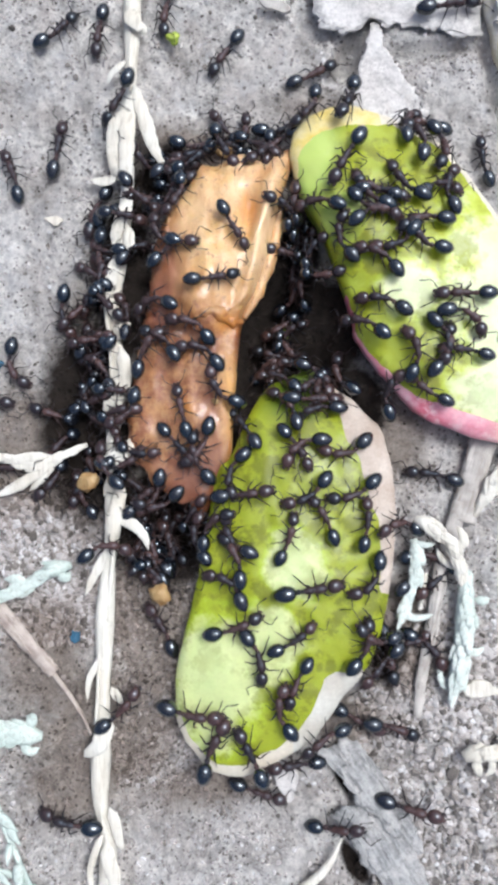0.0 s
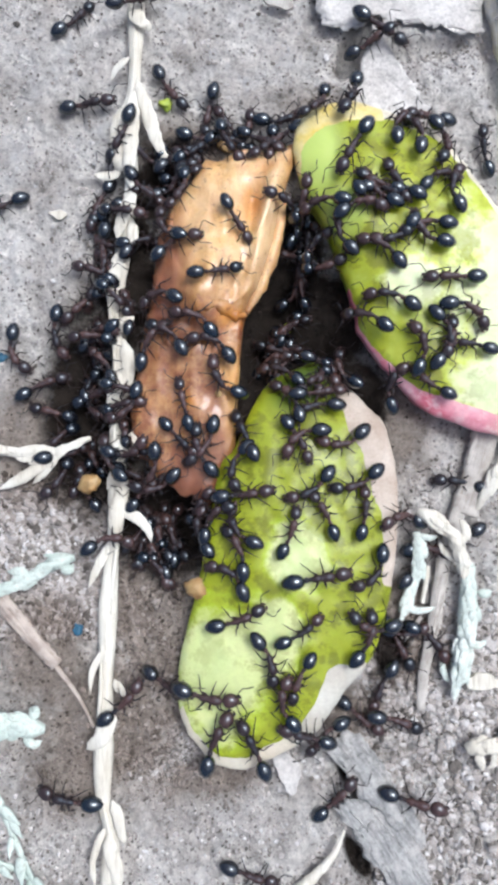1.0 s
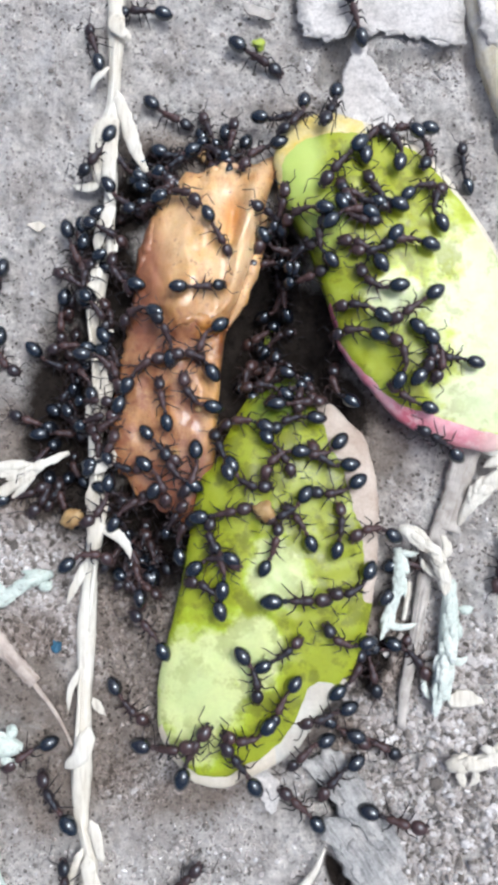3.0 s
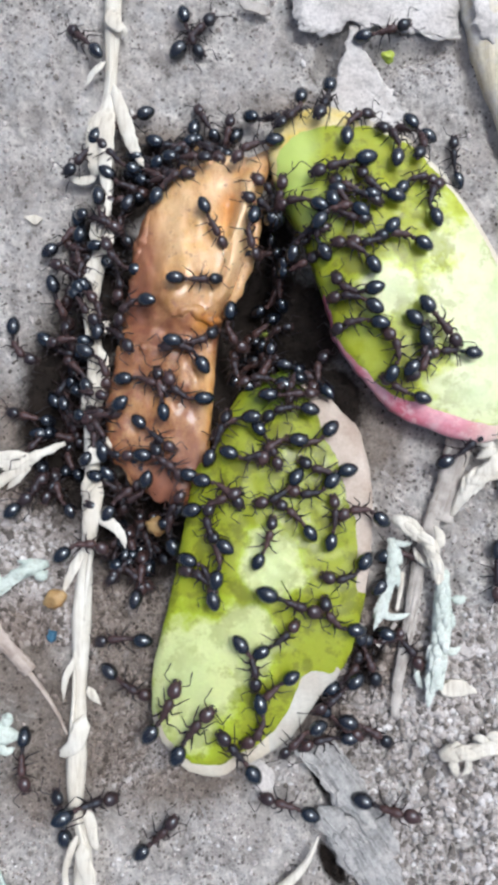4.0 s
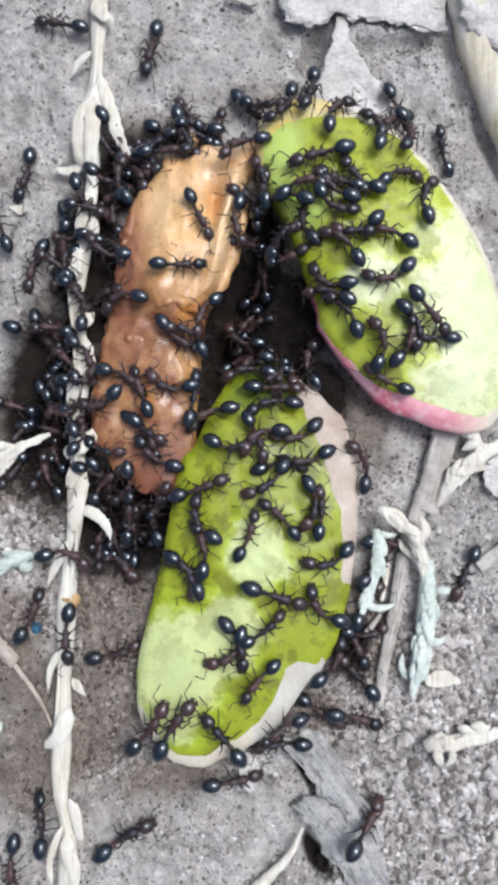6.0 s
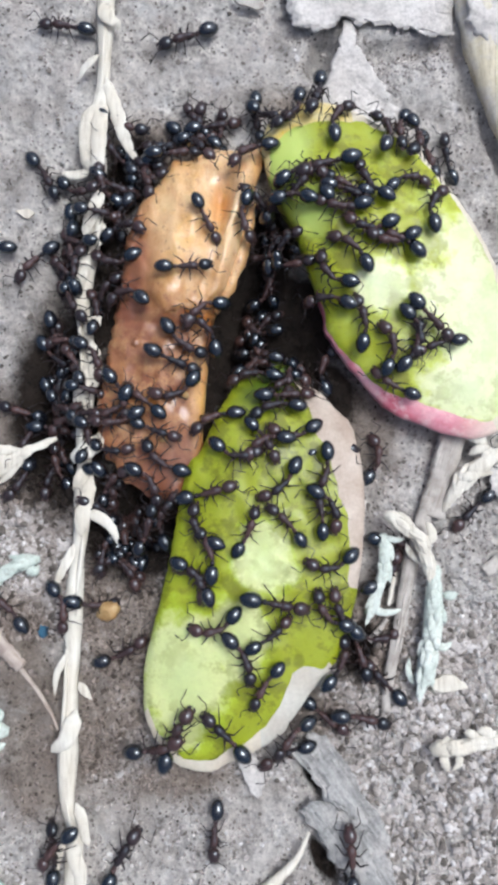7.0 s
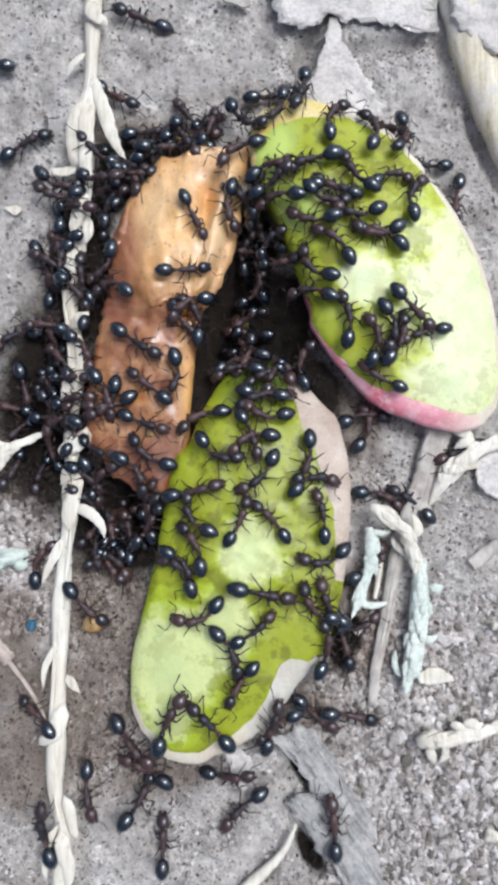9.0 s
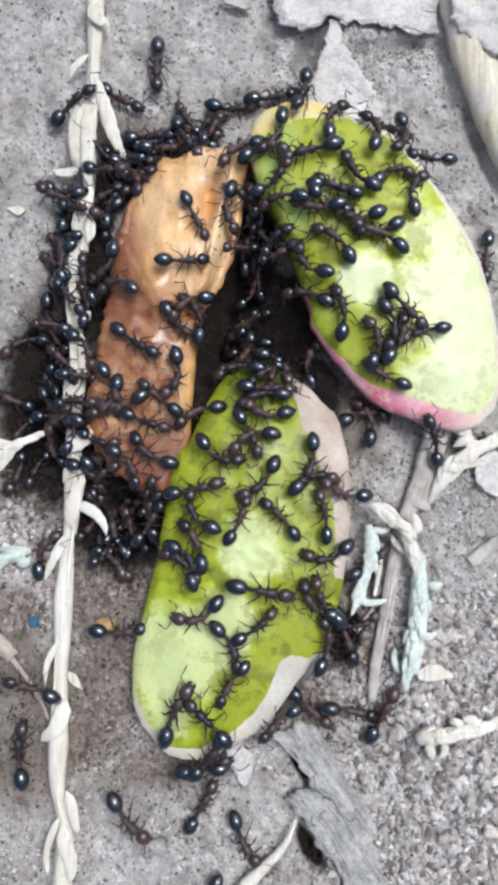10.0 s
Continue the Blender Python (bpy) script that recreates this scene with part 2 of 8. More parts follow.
def browned_material():
    n = Nodes("browned_flesh", 0.3, 0.45)
    wob = n.math("MULTIPLY", n.math("SUBTRACT", n.noise(3.2, 7, 0.72), 0.5), 1.3)
    fold = n.math("MULTIPLY", n.math("SUBTRACT", n.noise(1.3, 6, 0.7), 0.5), 0.5)
    up = n.math("MULTIPLY", n.near(-4.5, 25, 11, 12.5, -12), 1.7)
    v = n.math("ADD", up, n.math("ADD", wob, fold), True)
    c = n.ramp(v, (0.0, (0.25, 0.095, 0.042)), (0.22, (0.40, 0.205, 0.075)), (0.5, (0.52, 0.295, 0.115)), (0.8, (0.62, 0.375, 0.165)), (1.0, (0.70, 0.47, 0.24)))
    honey = n.ramp(n.noise(3.6, 6, 0.7), (0.5, 0.0), (0.64, 0.75))
    c = n.mix(n.math("MULTIPLY", honey, n.math("MULTIPLY", up, 0.8, True)), c, (0.64, 0.37, 0.11))
    # stretched fibres along the scrap
    m = n.node("ShaderNodeMapping", Vector=n.place)
    m.inputs["Rotation"].default_value = (0, 0, radians(14))
    m.inputs["Scale"].default_value = (1.0, 0.28, 1.0)
    strands = n.noise(0.8, 6, 0.7, m.outputs[0])
    low = n.near(-10, 5, 6.5, 12, -6)
    patch = n.ramp(n.noise(2.6, 6, 0.7), (0.42, 0.0), (0.6, 1.0))
    c = n.mix(n.math("MULTIPLY", n.math("MULTIPLY", patch, low), 0.9, True), c, (0.52, 0.28, 0.115))
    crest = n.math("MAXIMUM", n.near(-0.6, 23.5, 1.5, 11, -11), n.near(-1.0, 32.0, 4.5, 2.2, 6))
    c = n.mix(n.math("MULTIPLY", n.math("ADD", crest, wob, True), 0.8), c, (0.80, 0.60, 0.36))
    bitten = n.near(-12.6, 21, 4.2, 13, 8)
    c = n.mix(n.math("MULTIPLY", n.math("ADD", n.math("MULTIPLY", bitten, 1.8), wob, True), 0.85), c, (0.24, 0.085, 0.045))
    for x, y, rx, ry, much in ((-2.2, 26.6, 1.5, 3.6, 1.0), (-1.0, 30.6, 2.2, 1.2, 0.5), (-4.6, 13.6, 2.2, 1.5, 1.0), (-9.4, 4.6, 2.4, 1.3, 0.7)):
        c = n.mix(n.math("MULTIPLY", n.math("ADD", n.near(x, y, rx, ry), n.math("MULTIPLY", fold, 0.4), True), much, True), c, (0.56, 0.225, 0.03))
    tip = n.math("MULTIPLY", n.near(-8.2, -3.0, 5.5, 4.2, 40), 1.6, True)
    c = n.mix(n.math("ADD", tip, n.math("MULTIPLY", wob, 0.4), True), c, (0.23, 0.085, 0.042))
    rim = n.math("MULTIPLY", n.near(-4.2, 5.0, 2.0, 9.0, 4), 1.1)
    c = n.mix(n.math("ADD", rim, n.math("MULTIPLY", wob, 0.5), True), c, (0.60, 0.34, 0.11))
    c = n.mix(0.65, c, n.ramp(strands, (0.3, (0.72, 0.54, 0.44)), (0.5, 1.0), (0.7, 1.12)), "MULTIPLY")
    spots = n.ramp(n.noise(0.7, 4, 0.6), (0.3, 1.0), (0.4, 0.0))
    c = n.mix(n.math("MULTIPLY", spots, 0.6), c, (0.16, 0.06, 0.035))
    n.shader.inputs["Subsurface Weight"].default_value = 0.2
    n.shader.inputs["Subsurface Radius"].default_value = (0.0016, 0.0008, 0.0003)
    n.shader.inputs["Coat Weight"].default_value = 0.42
    n.shader.inputs["Coat Roughness"].default_value = 0.1
    h = n.math("ADD", n.math("MULTIPLY", strands, 0.8), n.noise(0.6, 6, 0.7))
    return n.done(c, n.ramp(strands, (0.3, 0.3), (0.7, 0.6)), h, 0.4, 0.25)


SOIL, GRAINS = soil_material(), grain_material()
STEM = straw_material("bleached_stem", (0.73, 0.70, 0.615), (0.60, 0.55, 0.455), lean=1.0)
SPRIG = straw_material("dry_scale_leaf", (0.66, 0.70, 0.635), (0.52, 0.58, 0.515))
LICHEN = straw_material("grey_green_leaf", (0.62, 0.67, 0.60), (0.45, 0.52, 0.46))
SPLINTER = straw_material("weathered_wood", (0.52, 0.485, 0.44), (0.35, 0.315, 0.28), 1.5, lean=-17.0)
STRAW = straw_material("brown_straw", (0.50, 0.43, 0.37), (0.33, 0.27, 0.23), 1.5, lean=42.0)
STICK = stick_material()
BARK = flake_material()
DEADLEAF = dead_leaf_material()
CRUMB = skin_material("fruit_crumb", (0.48, 0.34, 0.15), (0.30, 0.15, 0.05), 0.6)
GREENBIT = skin_material("green_crumb", (0.45, 0.52, 0.08), (0.3, 0.4, 0.04), 0.8)
BLUEBIT = skin_material("blue_fleck", (0.05, 0.14, 0.22), (0.03, 0.09, 0.15), 0.8)
FLESH_A = flesh_material(
    "green_flesh",
    [(-6.0, -24.0, 7.5, 10.5, -15), (2.6, -12.0, 5.0, 5.5, 10), (-0.5, -20, 5, 6, 0)],
    (0.30, 0.345, 0.012), (0.38, 0.47, 0.022), (0.585, 0.635, 0.28), [(3.5, 6.8, 7.5, 6.0, 0)],
)
FLESH_B = flesh_material(
    "pale_green_flesh",
    [(26, 13, 10, 19, 12), (14.5, 17.0, 4.5, 4.0, 0), (9, 26, 3.2, 1.3, 10), (24, 6, 8, 6, 0)],
    (0.345, 0.385, 0.014), (0.49, 0.56, 0.06), (0.67, 0.705, 0.40), fresh=[(4.6, 31.0, 3.6, 7.0, -18), (7.8, 25.0, 2.8, 3.2, 0)],
)
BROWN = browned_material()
PINK = pink_material()
TAN = skin_material("dried_rim", (0.60, 0.52, 0.44), (0.40, 0.31, 0.24), 1.1, 0.6)
PAPER = skin_material("papery_skin", (0.62, 0.615, 0.54), (0.50, 0.46, 0.385), 1.4, 0.6)
PALE = skin_material("pale_rim", (0.72, 0.68, 0.55), (0.60, 0.52, 0.40), 1.6, 0.5)
YELLOW = skin_material("yellow_skin", (0.74, 0.68, 0.44), (0.70, 0.52, 0.09), 1.3)
BLACK = chitin_material("black_chitin", (0.004, 0.007, 0.012), (0.010, 0.009, 0.011), 0.23, 1.0)
RED = chitin_material("reddish_brown_chitin", (0.082, 0.043, 0.036), (0.022, 0.016, 0.017), 0.36)
HEAD = chitin_material("dark_brown_chitin", (0.062, 0.031, 0.026), (0.012, 0.010, 0.011), 0.30, 0.4)
LEGS = chitin_material("brown_leg", (0.040, 0.021, 0.016), (0.014, 0.009, 0.008), 0.42)


# ---- mesh helpers ----
def part(name, bm, material, parent=None, label="", smooth=True):
    """Links a bmesh as one mesh object, under a thing or part if one is given."""
    me = bpy.data.meshes.new(name)
    bmesh.ops.recalc_face_normals(bm, faces=bm.faces)
    bm.to_mesh(me)
    bm.free()
    me.materials.append(material)
    if smooth:
        me.polygons.foreach_set("use_smooth", [True] * len(me.polygons))
    ob = new(name, me)
    if parent:
        ob.parent = parent
    return tagged(ob, label)


def loft(bm, centres, widths, sides=8, heights=None, up=(0, 0, 1), closed=True, jag=0.0):
    """A tube of elliptical rings along a line of points (metres)."""
    pts = [Vector(c) for c in centres]
    rings = []
    for i, c in enumerate(pts):
        ahead = (pts[min(i + 1, len(pts) - 1)] - pts[max(i - 1, 0)]).normalized()
        side = ahead.cross(Vector(up))
        side = side.normalized() if side.length > 1e-6 else Vector((1, 0, 0))
        top = side.cross(ahead)
        wi = widths[i]
        he = (heights or widths)[i]
        ring = []
        for k in range(sides):
            a = 2 * math.pi * k / sides
            j = 1 + random.uniform(-jag, jag)
            ring.append(bm.verts.new(c + side * (wi * math.cos(a) * j) + top * (he * math.sin(a) * j)))
        rings.append(ring)
    for a, b in zip(rings, rings[1:]):
        for k in range(sides):
            bm.faces.new((a[k], a[(k + 1) % sides], b[(k + 1) % sides], b[k]))
    if closed:
        for ring in (rings[0], rings[-1]):
            bm.faces.new(ring)
    return bm


def glide(points, n):
    """n points along a Catmull-Rom line through the given ones."""
    p = [Vector(q) for q in points]
    p = [2 * p[0] - p[1], *p, 2 * p[-1] - p[-2]]
    out = []
    for k in range(n):
        u = k / (n - 1) * (len(p) - 3)
        i = min(int(u), len(p) - 4)
        f = u - i
        a, b, c, d = p[i : i + 4]
        out.append(0.5 * (2 * b + (c - a) * f + (2 * a - 5 * b + 4 * c - d) * f * f + (3 * b - a - 3 * c + d) * f**3))
    return out


def ball(bm, centre, size, rings=9, sides=12, turn=None, shape=None):
    """An egg of rings round the x axis; shape(u) swells it along the way from tail (0) to front (1)."""
    rows = []
    m = turn or Matrix.Identity(3)
    for i in range(rings + 1):
        u = i / rings
        a = math.pi * u
        r = math.sin(a) * (shape(u) if shape else 1)
        x = -math.cos(a)
        if i in (0, rings):
            rows.append([bm.verts.new(Vector(centre) + m @ Vector((x * size[0], 0, 0)))])
        else:
            rows.append([bm.verts.new(Vector(centre) + m @ Vector((x * size[0], r * size[1] * math.cos(b), r * size[2] * math.sin(b)))) for b in [2 * math.pi * k / sides for k in range(sides)]])
    for a, b in zip(rows, rows[1:]):
        for k in range(sides):
            face = [a[k % len(a)], a[(k + 1) % len(a)], b[(k + 1) % len(b)], b[k % len(b)]]
            bm.faces.new(list(dict.fromkeys(face)))
    return bm


def rough_noise(x, y, mm, seed=0.0):
    return noise.noise((x / mm, y / mm, seed))


# ---- ground ----
# hollows: middle x and y, half widths, lean, depth: between the pieces, by the tip of the scrap, beside
# the stem, under the torn bark, along the stick and beside the dead leaf
HOLLOWS = (
    (1.6, 13.0, 6.0, 6.5, 0.0, 2.9), (2.8, 21.0, 2.3, 6.0, -0.15, 2.8), (1.0, 9.0, 8.0, 3.2, 0.0, 1.5), (-0.8, 12.5, 3.0, 5.5, 0.0, 2.5), (-11.3, -8.6, 3.6, 4.2, 0.3, 3.5), (-20.2, 5.0, 2.6, 12.0, 0.0, 2.2), (-14.6, 30.0, 1.6, 5.0, -0.4, 1.5),
    (9.2, 45.8, 1.5, 3.0, -0.35, 3.0), (17.5, 45.9, 5.5, 1.3, 0.1, 1.8), (25.0, 43.5, 0.7, 7.0, 0.22, 1.2), (28.9, 34.0, 0.7, 6.0, 0.36, 1.2),
    (7.8, -35.2, 0.7, 2.6, 0.45, 1.6), (8.9, -44.1, 0.8, 3.2, 0.6, 1.4), (14.0, -36.6, 0.5, 2.0, 0.3, 0.8),
)


def ground_z(x, y):
    """Height of the bare soil, in mm, at a place of the plan in mm."""
    z = 0.8 * rough_noise(x, y, 15, 3.1) + 0.42 * rough_noise(x, y, 4.5, 7.7) + 0.42 * rough_noise(x, y, 1.9, 1.3) + 0.26 * rough_noise(x, y, 0.8, 2.3)
    z -= 0.5 * max(0.0, 0.10 - abs(rough_noise(x, y, 7.5, 21.0))) / 0.10 * max(0.0, rough_noise(x, y, 16, 4.0) + 0.35)
    crumbly = max(0.0, min(1.0, (x + y * -0.35 - 8) / 14)) + max(0.0, min(1.0, (-x - 16) / 6)) * max(0.0, 1 - abs(y + 12) / 10)
    z += min(1.0, crumbly) * 0.34 * rough_noise(x, y, 0.9, 5.0)
    for cx, cy, wide, tall, lean, deep in HOLLOWS:
        dx, dy = x - cx, y - cy
        if abs(dx) < 22 and abs(dy) < 22:
            u, v = dx * math.cos(lean) + dy * math.sin(lean), dy * math.cos(lean) - dx * math.sin(lean)
            r = (u / wide) ** 2 + (v / tall) ** 2
            if r < 6:
                z -= deep * math.exp(-r * r)
    return z - 0.15


def build_ground():
    """One sheet: fine under the camera, coarser outwards to far beyond the view."""
    xs = np.concatenate([-np.geomspace(20000, 45, 22), np.linspace(-40, 40, 267), np.geomspace(45, 20000, 22)])
    ys = np.concatenate([-np.geomspace(20000, 62, 22), np.linspace(-56, 60, 387), np.geomspace(66, 20000, 22)])
    verts = [(x * MM, y * MM, (ground_z(x, y) if abs(x) < 46 and abs(y) < 66 else 0.0) * MM) for y in ys for x in xs]
    w = len(xs)
    faces = [(j * w + i, j * w + i + 1, (j + 1) * w + i + 1, (j + 1) * w + i) for j in range(len(ys) - 1) for i in range(w - 1)]
    me = bpy.data.meshes.new("ground")
    me.from_pydata(verts, [], faces)
    me.polygons.foreach_set("use_smooth", [True] * len(faces))
    me.materials.append(SOIL)
    tagged(new("ground", me), "dry grey-mauve bare soil with fine dust and small cracks", "ground", kind="structure")


build_ground()


def build_grains():
    """Loose grains: many in the crumbly patches, few elsewhere."""
    rng = random.Random(11)
    ico = bmesh.new()
    bmesh.ops.create_icosphere(ico, subdivisions=1, radius=1)
    unit = np.array([v.co[:] for v in ico.verts])
    tri = np.array([[v.index for v in f.verts] for f in ico.faces])
    ico.free()
    vs, fs, count = [], [], 0

    def grain(x, y, r):
        nonlocal count
        j = np.array([[rng.uniform(0.6, 1.3)] for _ in unit])
        s = np.array([rng.uniform(0.7, 1.4), rng.uniform(0.7, 1.4), rng.uniform(0.5, 0.95)]) * r
        a = rng.uniform(0, 6.28)
        p = unit * j * s
        p = np.stack([p[:, 0] * math.cos(a) - p[:, 1] * math.sin(a), p[:, 0] * math.sin(a) + p[:, 1] * math.cos(a), p[:, 2]], 1)
        vs.append((p + (x, y, ground_z(x, y) + 0.25 * r)) * MM)
        fs.append(tri + count)
        count += len(unit)

    for x0, x1, y0, y1, n, big in (
        (9, 33, -50, -17, 7000, 0.46), (2, 14, -50, -30, 900, 0.28), (12, 32, -20, -2, 1500, 0.28), (12, 33, -48, -20, 900, 0.75), (-31, -18.5, -19, -4, 2600, 0.62), (-31, -18.5, -20, -4, 3000, 0.3),
        (-31, -18, -21, -3, 5000, 0.42), (-17, -7, -36, -10, 3000, 0.34), (-32, 33, -50, 54, 15000, 0.24), (-32, 33, -50, 54, 700, 0.42),
        (5, 24, 40, 48, 500, 0.22), (-31, 2, -50, -30, 2200, 0.26),
    ):
        for _ in range(n):
            x, y = rng.uniform(x0, x1), rng.uniform(y0, y1)
            if rough_noise(x, y, 6, 9.0) > rng.uniform(-0.75, 0.15):
                grain(x, y, rng.triangular(0.06, big, 0.09 + 0.25 * big))
    me = bpy.data.meshes.new("gravel")
    me.from_pydata(np.concatenate(vs).tolist(), [], np.concatenate(fs).tolist())
    me.materials.append(GRAINS)
    tagged(new("gravel", me), "loose grey and pinkish soil grains lying on dry ground", "gravel", kind="stuff")


build_grains()


# ---- the three pieces of fruit ----
OUTLINES = {
    "lower": [(5.0, 9.3), (12.0, 1.7), (13.1, -9.1), (10.9, -20.8), (7.5, -25.7), (3.7, -30.5), (-4.1, -33.8), (-8.8, -30.5), (-10.0, -24.2), (-7.7, -13.2), (-5.9, -3.1), (-4.2, -0.4), (-1.2, 6.0), (2.0, 8.4)],
    "upper": [(2.1, 32.8), (3.5, 36.1), (8.5, 37.9), (16.0, 35.1), (20.0, 32.0), (27.4, 19.8), (29.4, 5.3), (25.1, 0.9), (17.9, 2.7), (14.3, 5.3), (9.4, 11.7), (8.8, 14.6), (5.7, 23.6), (3.4, 27.9)],
    "brown": [(-8.4, 30.5), (-6.5, 32.0), (2.4, 33.5), (1.4, 28.3), (-1.1, 18.6), (-3.3, 13.6), (-4.2, -0.1), (-5.6, -3.1), (-7.2, -6.7), (-9.8, -5.0), (-12.9, -3.2), (-15.4, 2.4), (-13.5, 16.1), (-12.0, 25.0)],
}
TOPS = {"lower": (2.6, 1.3), "upper": (3.3, 1.8), "brown": (2.0, 1.6)}
PLAN = {}
for key, line in OUTLINES.items():
    middle = (sum(p[0] for p in line) / len(line), sum(p[1] for p in line) / len(line))
    spline = glide([(*p, 0) for p in line + line[:1]], 400)
    polar = sorted((math.atan2(p.y - middle[1], p.x - middle[0]), math.hypot(p.x - middle[0], p.y - middle[1])) for p in spline)
    PLAN[key] = (middle, [a for a, _ in polar], [r for _, r in polar])


def reach(key, angle):
    """Distance in mm from a piece's middle to its edge."""
    _, angles, radii = PLAN[key]
    a = (angle + math.pi) % (2 * math.pi) - math.pi
    r = float(np.interp(a, angles, radii, period=2 * math.pi))
    ragged = 0.045 if key == "brown" else 0.014
    return r * (1 + ragged * (noise.noise((math.cos(a) * 9, math.sin(a) * 9, 1)) + 0.7 * noise.noise((math.cos(a) * 25, math.sin(a) * 25, 2))))


def inset(key, x, y):
    """0 in a piece's middle, 1 at its edge."""
    (mx, my), _, _ = PLAN[key]
    return math.hypot(x - mx, y - my) / reach(key, math.atan2(y - my, x - mx))


def bumps(key, x, y):
    if key == "brown":
        right = 0.3 + (y - 25) * 0.19
        ridge = math.exp(-(((x - right + 0.9) / 0.8) ** 2)) / (1 + math.exp((13 - y) * 1.2))
        groove = math.exp(-(((x - right + 2.7) / 0.9) ** 2)) * math.exp(-(((y - 25) / 6.5) ** 2))
        pit = math.exp(-(((x + 2.4) / 1.5) ** 2) - ((y - 27) / 2.6) ** 2)
        lobe = math.exp(-(((x + 1.0) / 3.2) ** 2) - ((y - 31.6) / 1.3) ** 2)
        back = math.exp(-(((x + 6.6 - (y - 22) * 0.2) / 2.2) ** 2)) / (1 + math.exp((15 - y) * 1.5))
        step = 0.9 / (1 + math.exp(-(y - 14.3 - 1.4 * rough_noise(x, y, 2.5, 12)) * 2.4))
        lump = 0.5 * rough_noise(x, y, 3.2, 2.0) + 0.26 * rough_noise(x, y, 1.5, 4.0) + 0.08 * rough_noise(x, y, 0.75, 5.0)
        return 1.1 * ridge - 0.7 * groove - 1.0 * pit + 0.7 * lobe + 0.6 * back + step + lump - 0.3
    return 0.26 * rough_noise(x, y, 4.0, 6.0) + 0.09 * rough_noise(x, y, 1.2, 8.0)


def piece_z(key, x, y):
    low, dome = TOPS[key]
    r = min(1.0, inset(key, x, y))
    fall = max(0.0, (r - 0.9) / 0.1) ** 2 * 0.5
    # the eaten tip of the lower slice dips into the hollow
    dip = 2.2 * min(1.0, max(0.0, (y - 0.5) / 7)) ** 1.5 if key == "lower" else 0.0
    return low + dome * (1 - r * r) + bumps(key, x, y) * (1 - r**4) - fall - dip


STEM_LINE = [(-15.7, 55.2), (-15.6, 49.0), (-15.8, 40.8), (-16.4, 36.8), (-15.9, 30.8), (-16.7, 22.3), (-17.6, 16.5), (-17.0, 11.4), (-16.9, 6.3), (-17.3, 1.3), (-16.9, -3.7), (-17.2, -8.6), (-17.6, -13.4), (-17.9, -18.3), (-17.9, -25.4), (-18.1, -31.2), (-18.1, -37.0), (-17.2, -41.0), (-17.3, -46.6), (-17.4, -50.6)]


FLAKES = []


def within(ring, x, y):
    """Whether a place lies inside a closed line of the plan."""
    hit = False
    for p, q in zip(ring, ring[1:] + ring[:1]):
        if (p.y > y) != (q.y > y) and x < (q.x - p.x) * (y - p.y) / (q.y - p.y) + p.x:
            hit = not hit
    return hit


def surface(x, y):
    """The height in mm on which a thing stands at a place of the plan."""
    best = ground_z(x, y)
    for ring, height in FLAKES:
        if abs(ring[0].x - x) < 20 and abs(ring[0].y - y) < 25 and within(ring, x, y):
            best = max(best, height(x, y))
    for key in OUTLINES:
        if inset(key, x, y) < 1.0:
            best = max(best, piece_z(key, x, y))
    off = abs(x - float(np.interp(-y, [-p[1] for p in STEM_LINE], [p[0] for p in STEM_LINE])))
    if off < 1.1:
        best = max(best, 1.75 * math.sqrt(1 - (off / 1.1) ** 2))
    return best


def piece_patch(key, inner, outer, a0, a1, rings, n):
    """A patch of a piece's top between two fractions of its reach, over a range of angles in degrees."""
    bm = bmesh.new()
    (mx, my), _, _ = PLAN[key]
    whole = a1 - a0 >= 360
    cols = []
    for k in range(n if whole else n + 1):
        a = radians(a0 + (a1 - a0) * k / n)
        col = []
        lo, hi = inner(math.degrees(a)), outer(math.degrees(a))
        for i in range(rings + 1):
            f = lo + (hi - lo) * i / rings
            r = reach(key, a) * min(f, 1.0)
            x, y = mx + r * math.cos(a), my + r * math.sin(a)
            col.append(bm.verts.new((x * MM, y * MM, piece_z(key, x, y) * MM)))
        cols.append((a, col))
    for (_, p), (_, q) in zip(cols, cols[1:] + (cols[:1] if whole else [])):
        for i in range(rings):
            bm.faces.new((p[i], q[i], q[i + 1], p[i + 1]))
    return bm, cols, whole


def skirt(bm, key, cols, whole, flare=0.93):
    """Carries a patch's outer edge down to the ground."""
    (mx, my), _, _ = PLAN[key]
    down = []
    for a, col in cols:
        r = reach(key, a)
        top = col[-1].co.z / MM
        line = [col[-1]]
        for out, f in ((1.004, 0.86), (0.985, 0.5), (flare, 0.1), (flare - 0.04, -0.15)):
            rr = r * (out + 0.006 * rough_noise(a * 9, f * 3, 1.0, 2.0))
            line.append(bm.verts.new(((mx + rr * math.cos(a)) * MM, (my + rr * math.sin(a)) * MM, (top * f + (1 - f) * min(0.0, ground_z(mx + rr * math.cos(a), my + rr * math.sin(a)) - 0.5)) * MM)))
        down.append(line)
    for p, q in zip(down, down[1:] + (down[:1] if whole else [])):
        for i in range(len(p) - 1):
            bm.faces.new((p[i], q[i], q[i + 1], p[i + 1]))
    return bm


def table(rows):
    def at(a):
        c, s = math.cos(radians(a)), math.sin(radians(a))
        wobble = 0.012 * noise.noise((c * 6, s * 6, 1.5)) + 0.010 * noise.noise((c * 22, s * 22, 4.5))
        return wobble + float(np.interp((a + 180) % 360 - 180, [r[0] for r in rows], [r[1] for r in rows]))

    return at


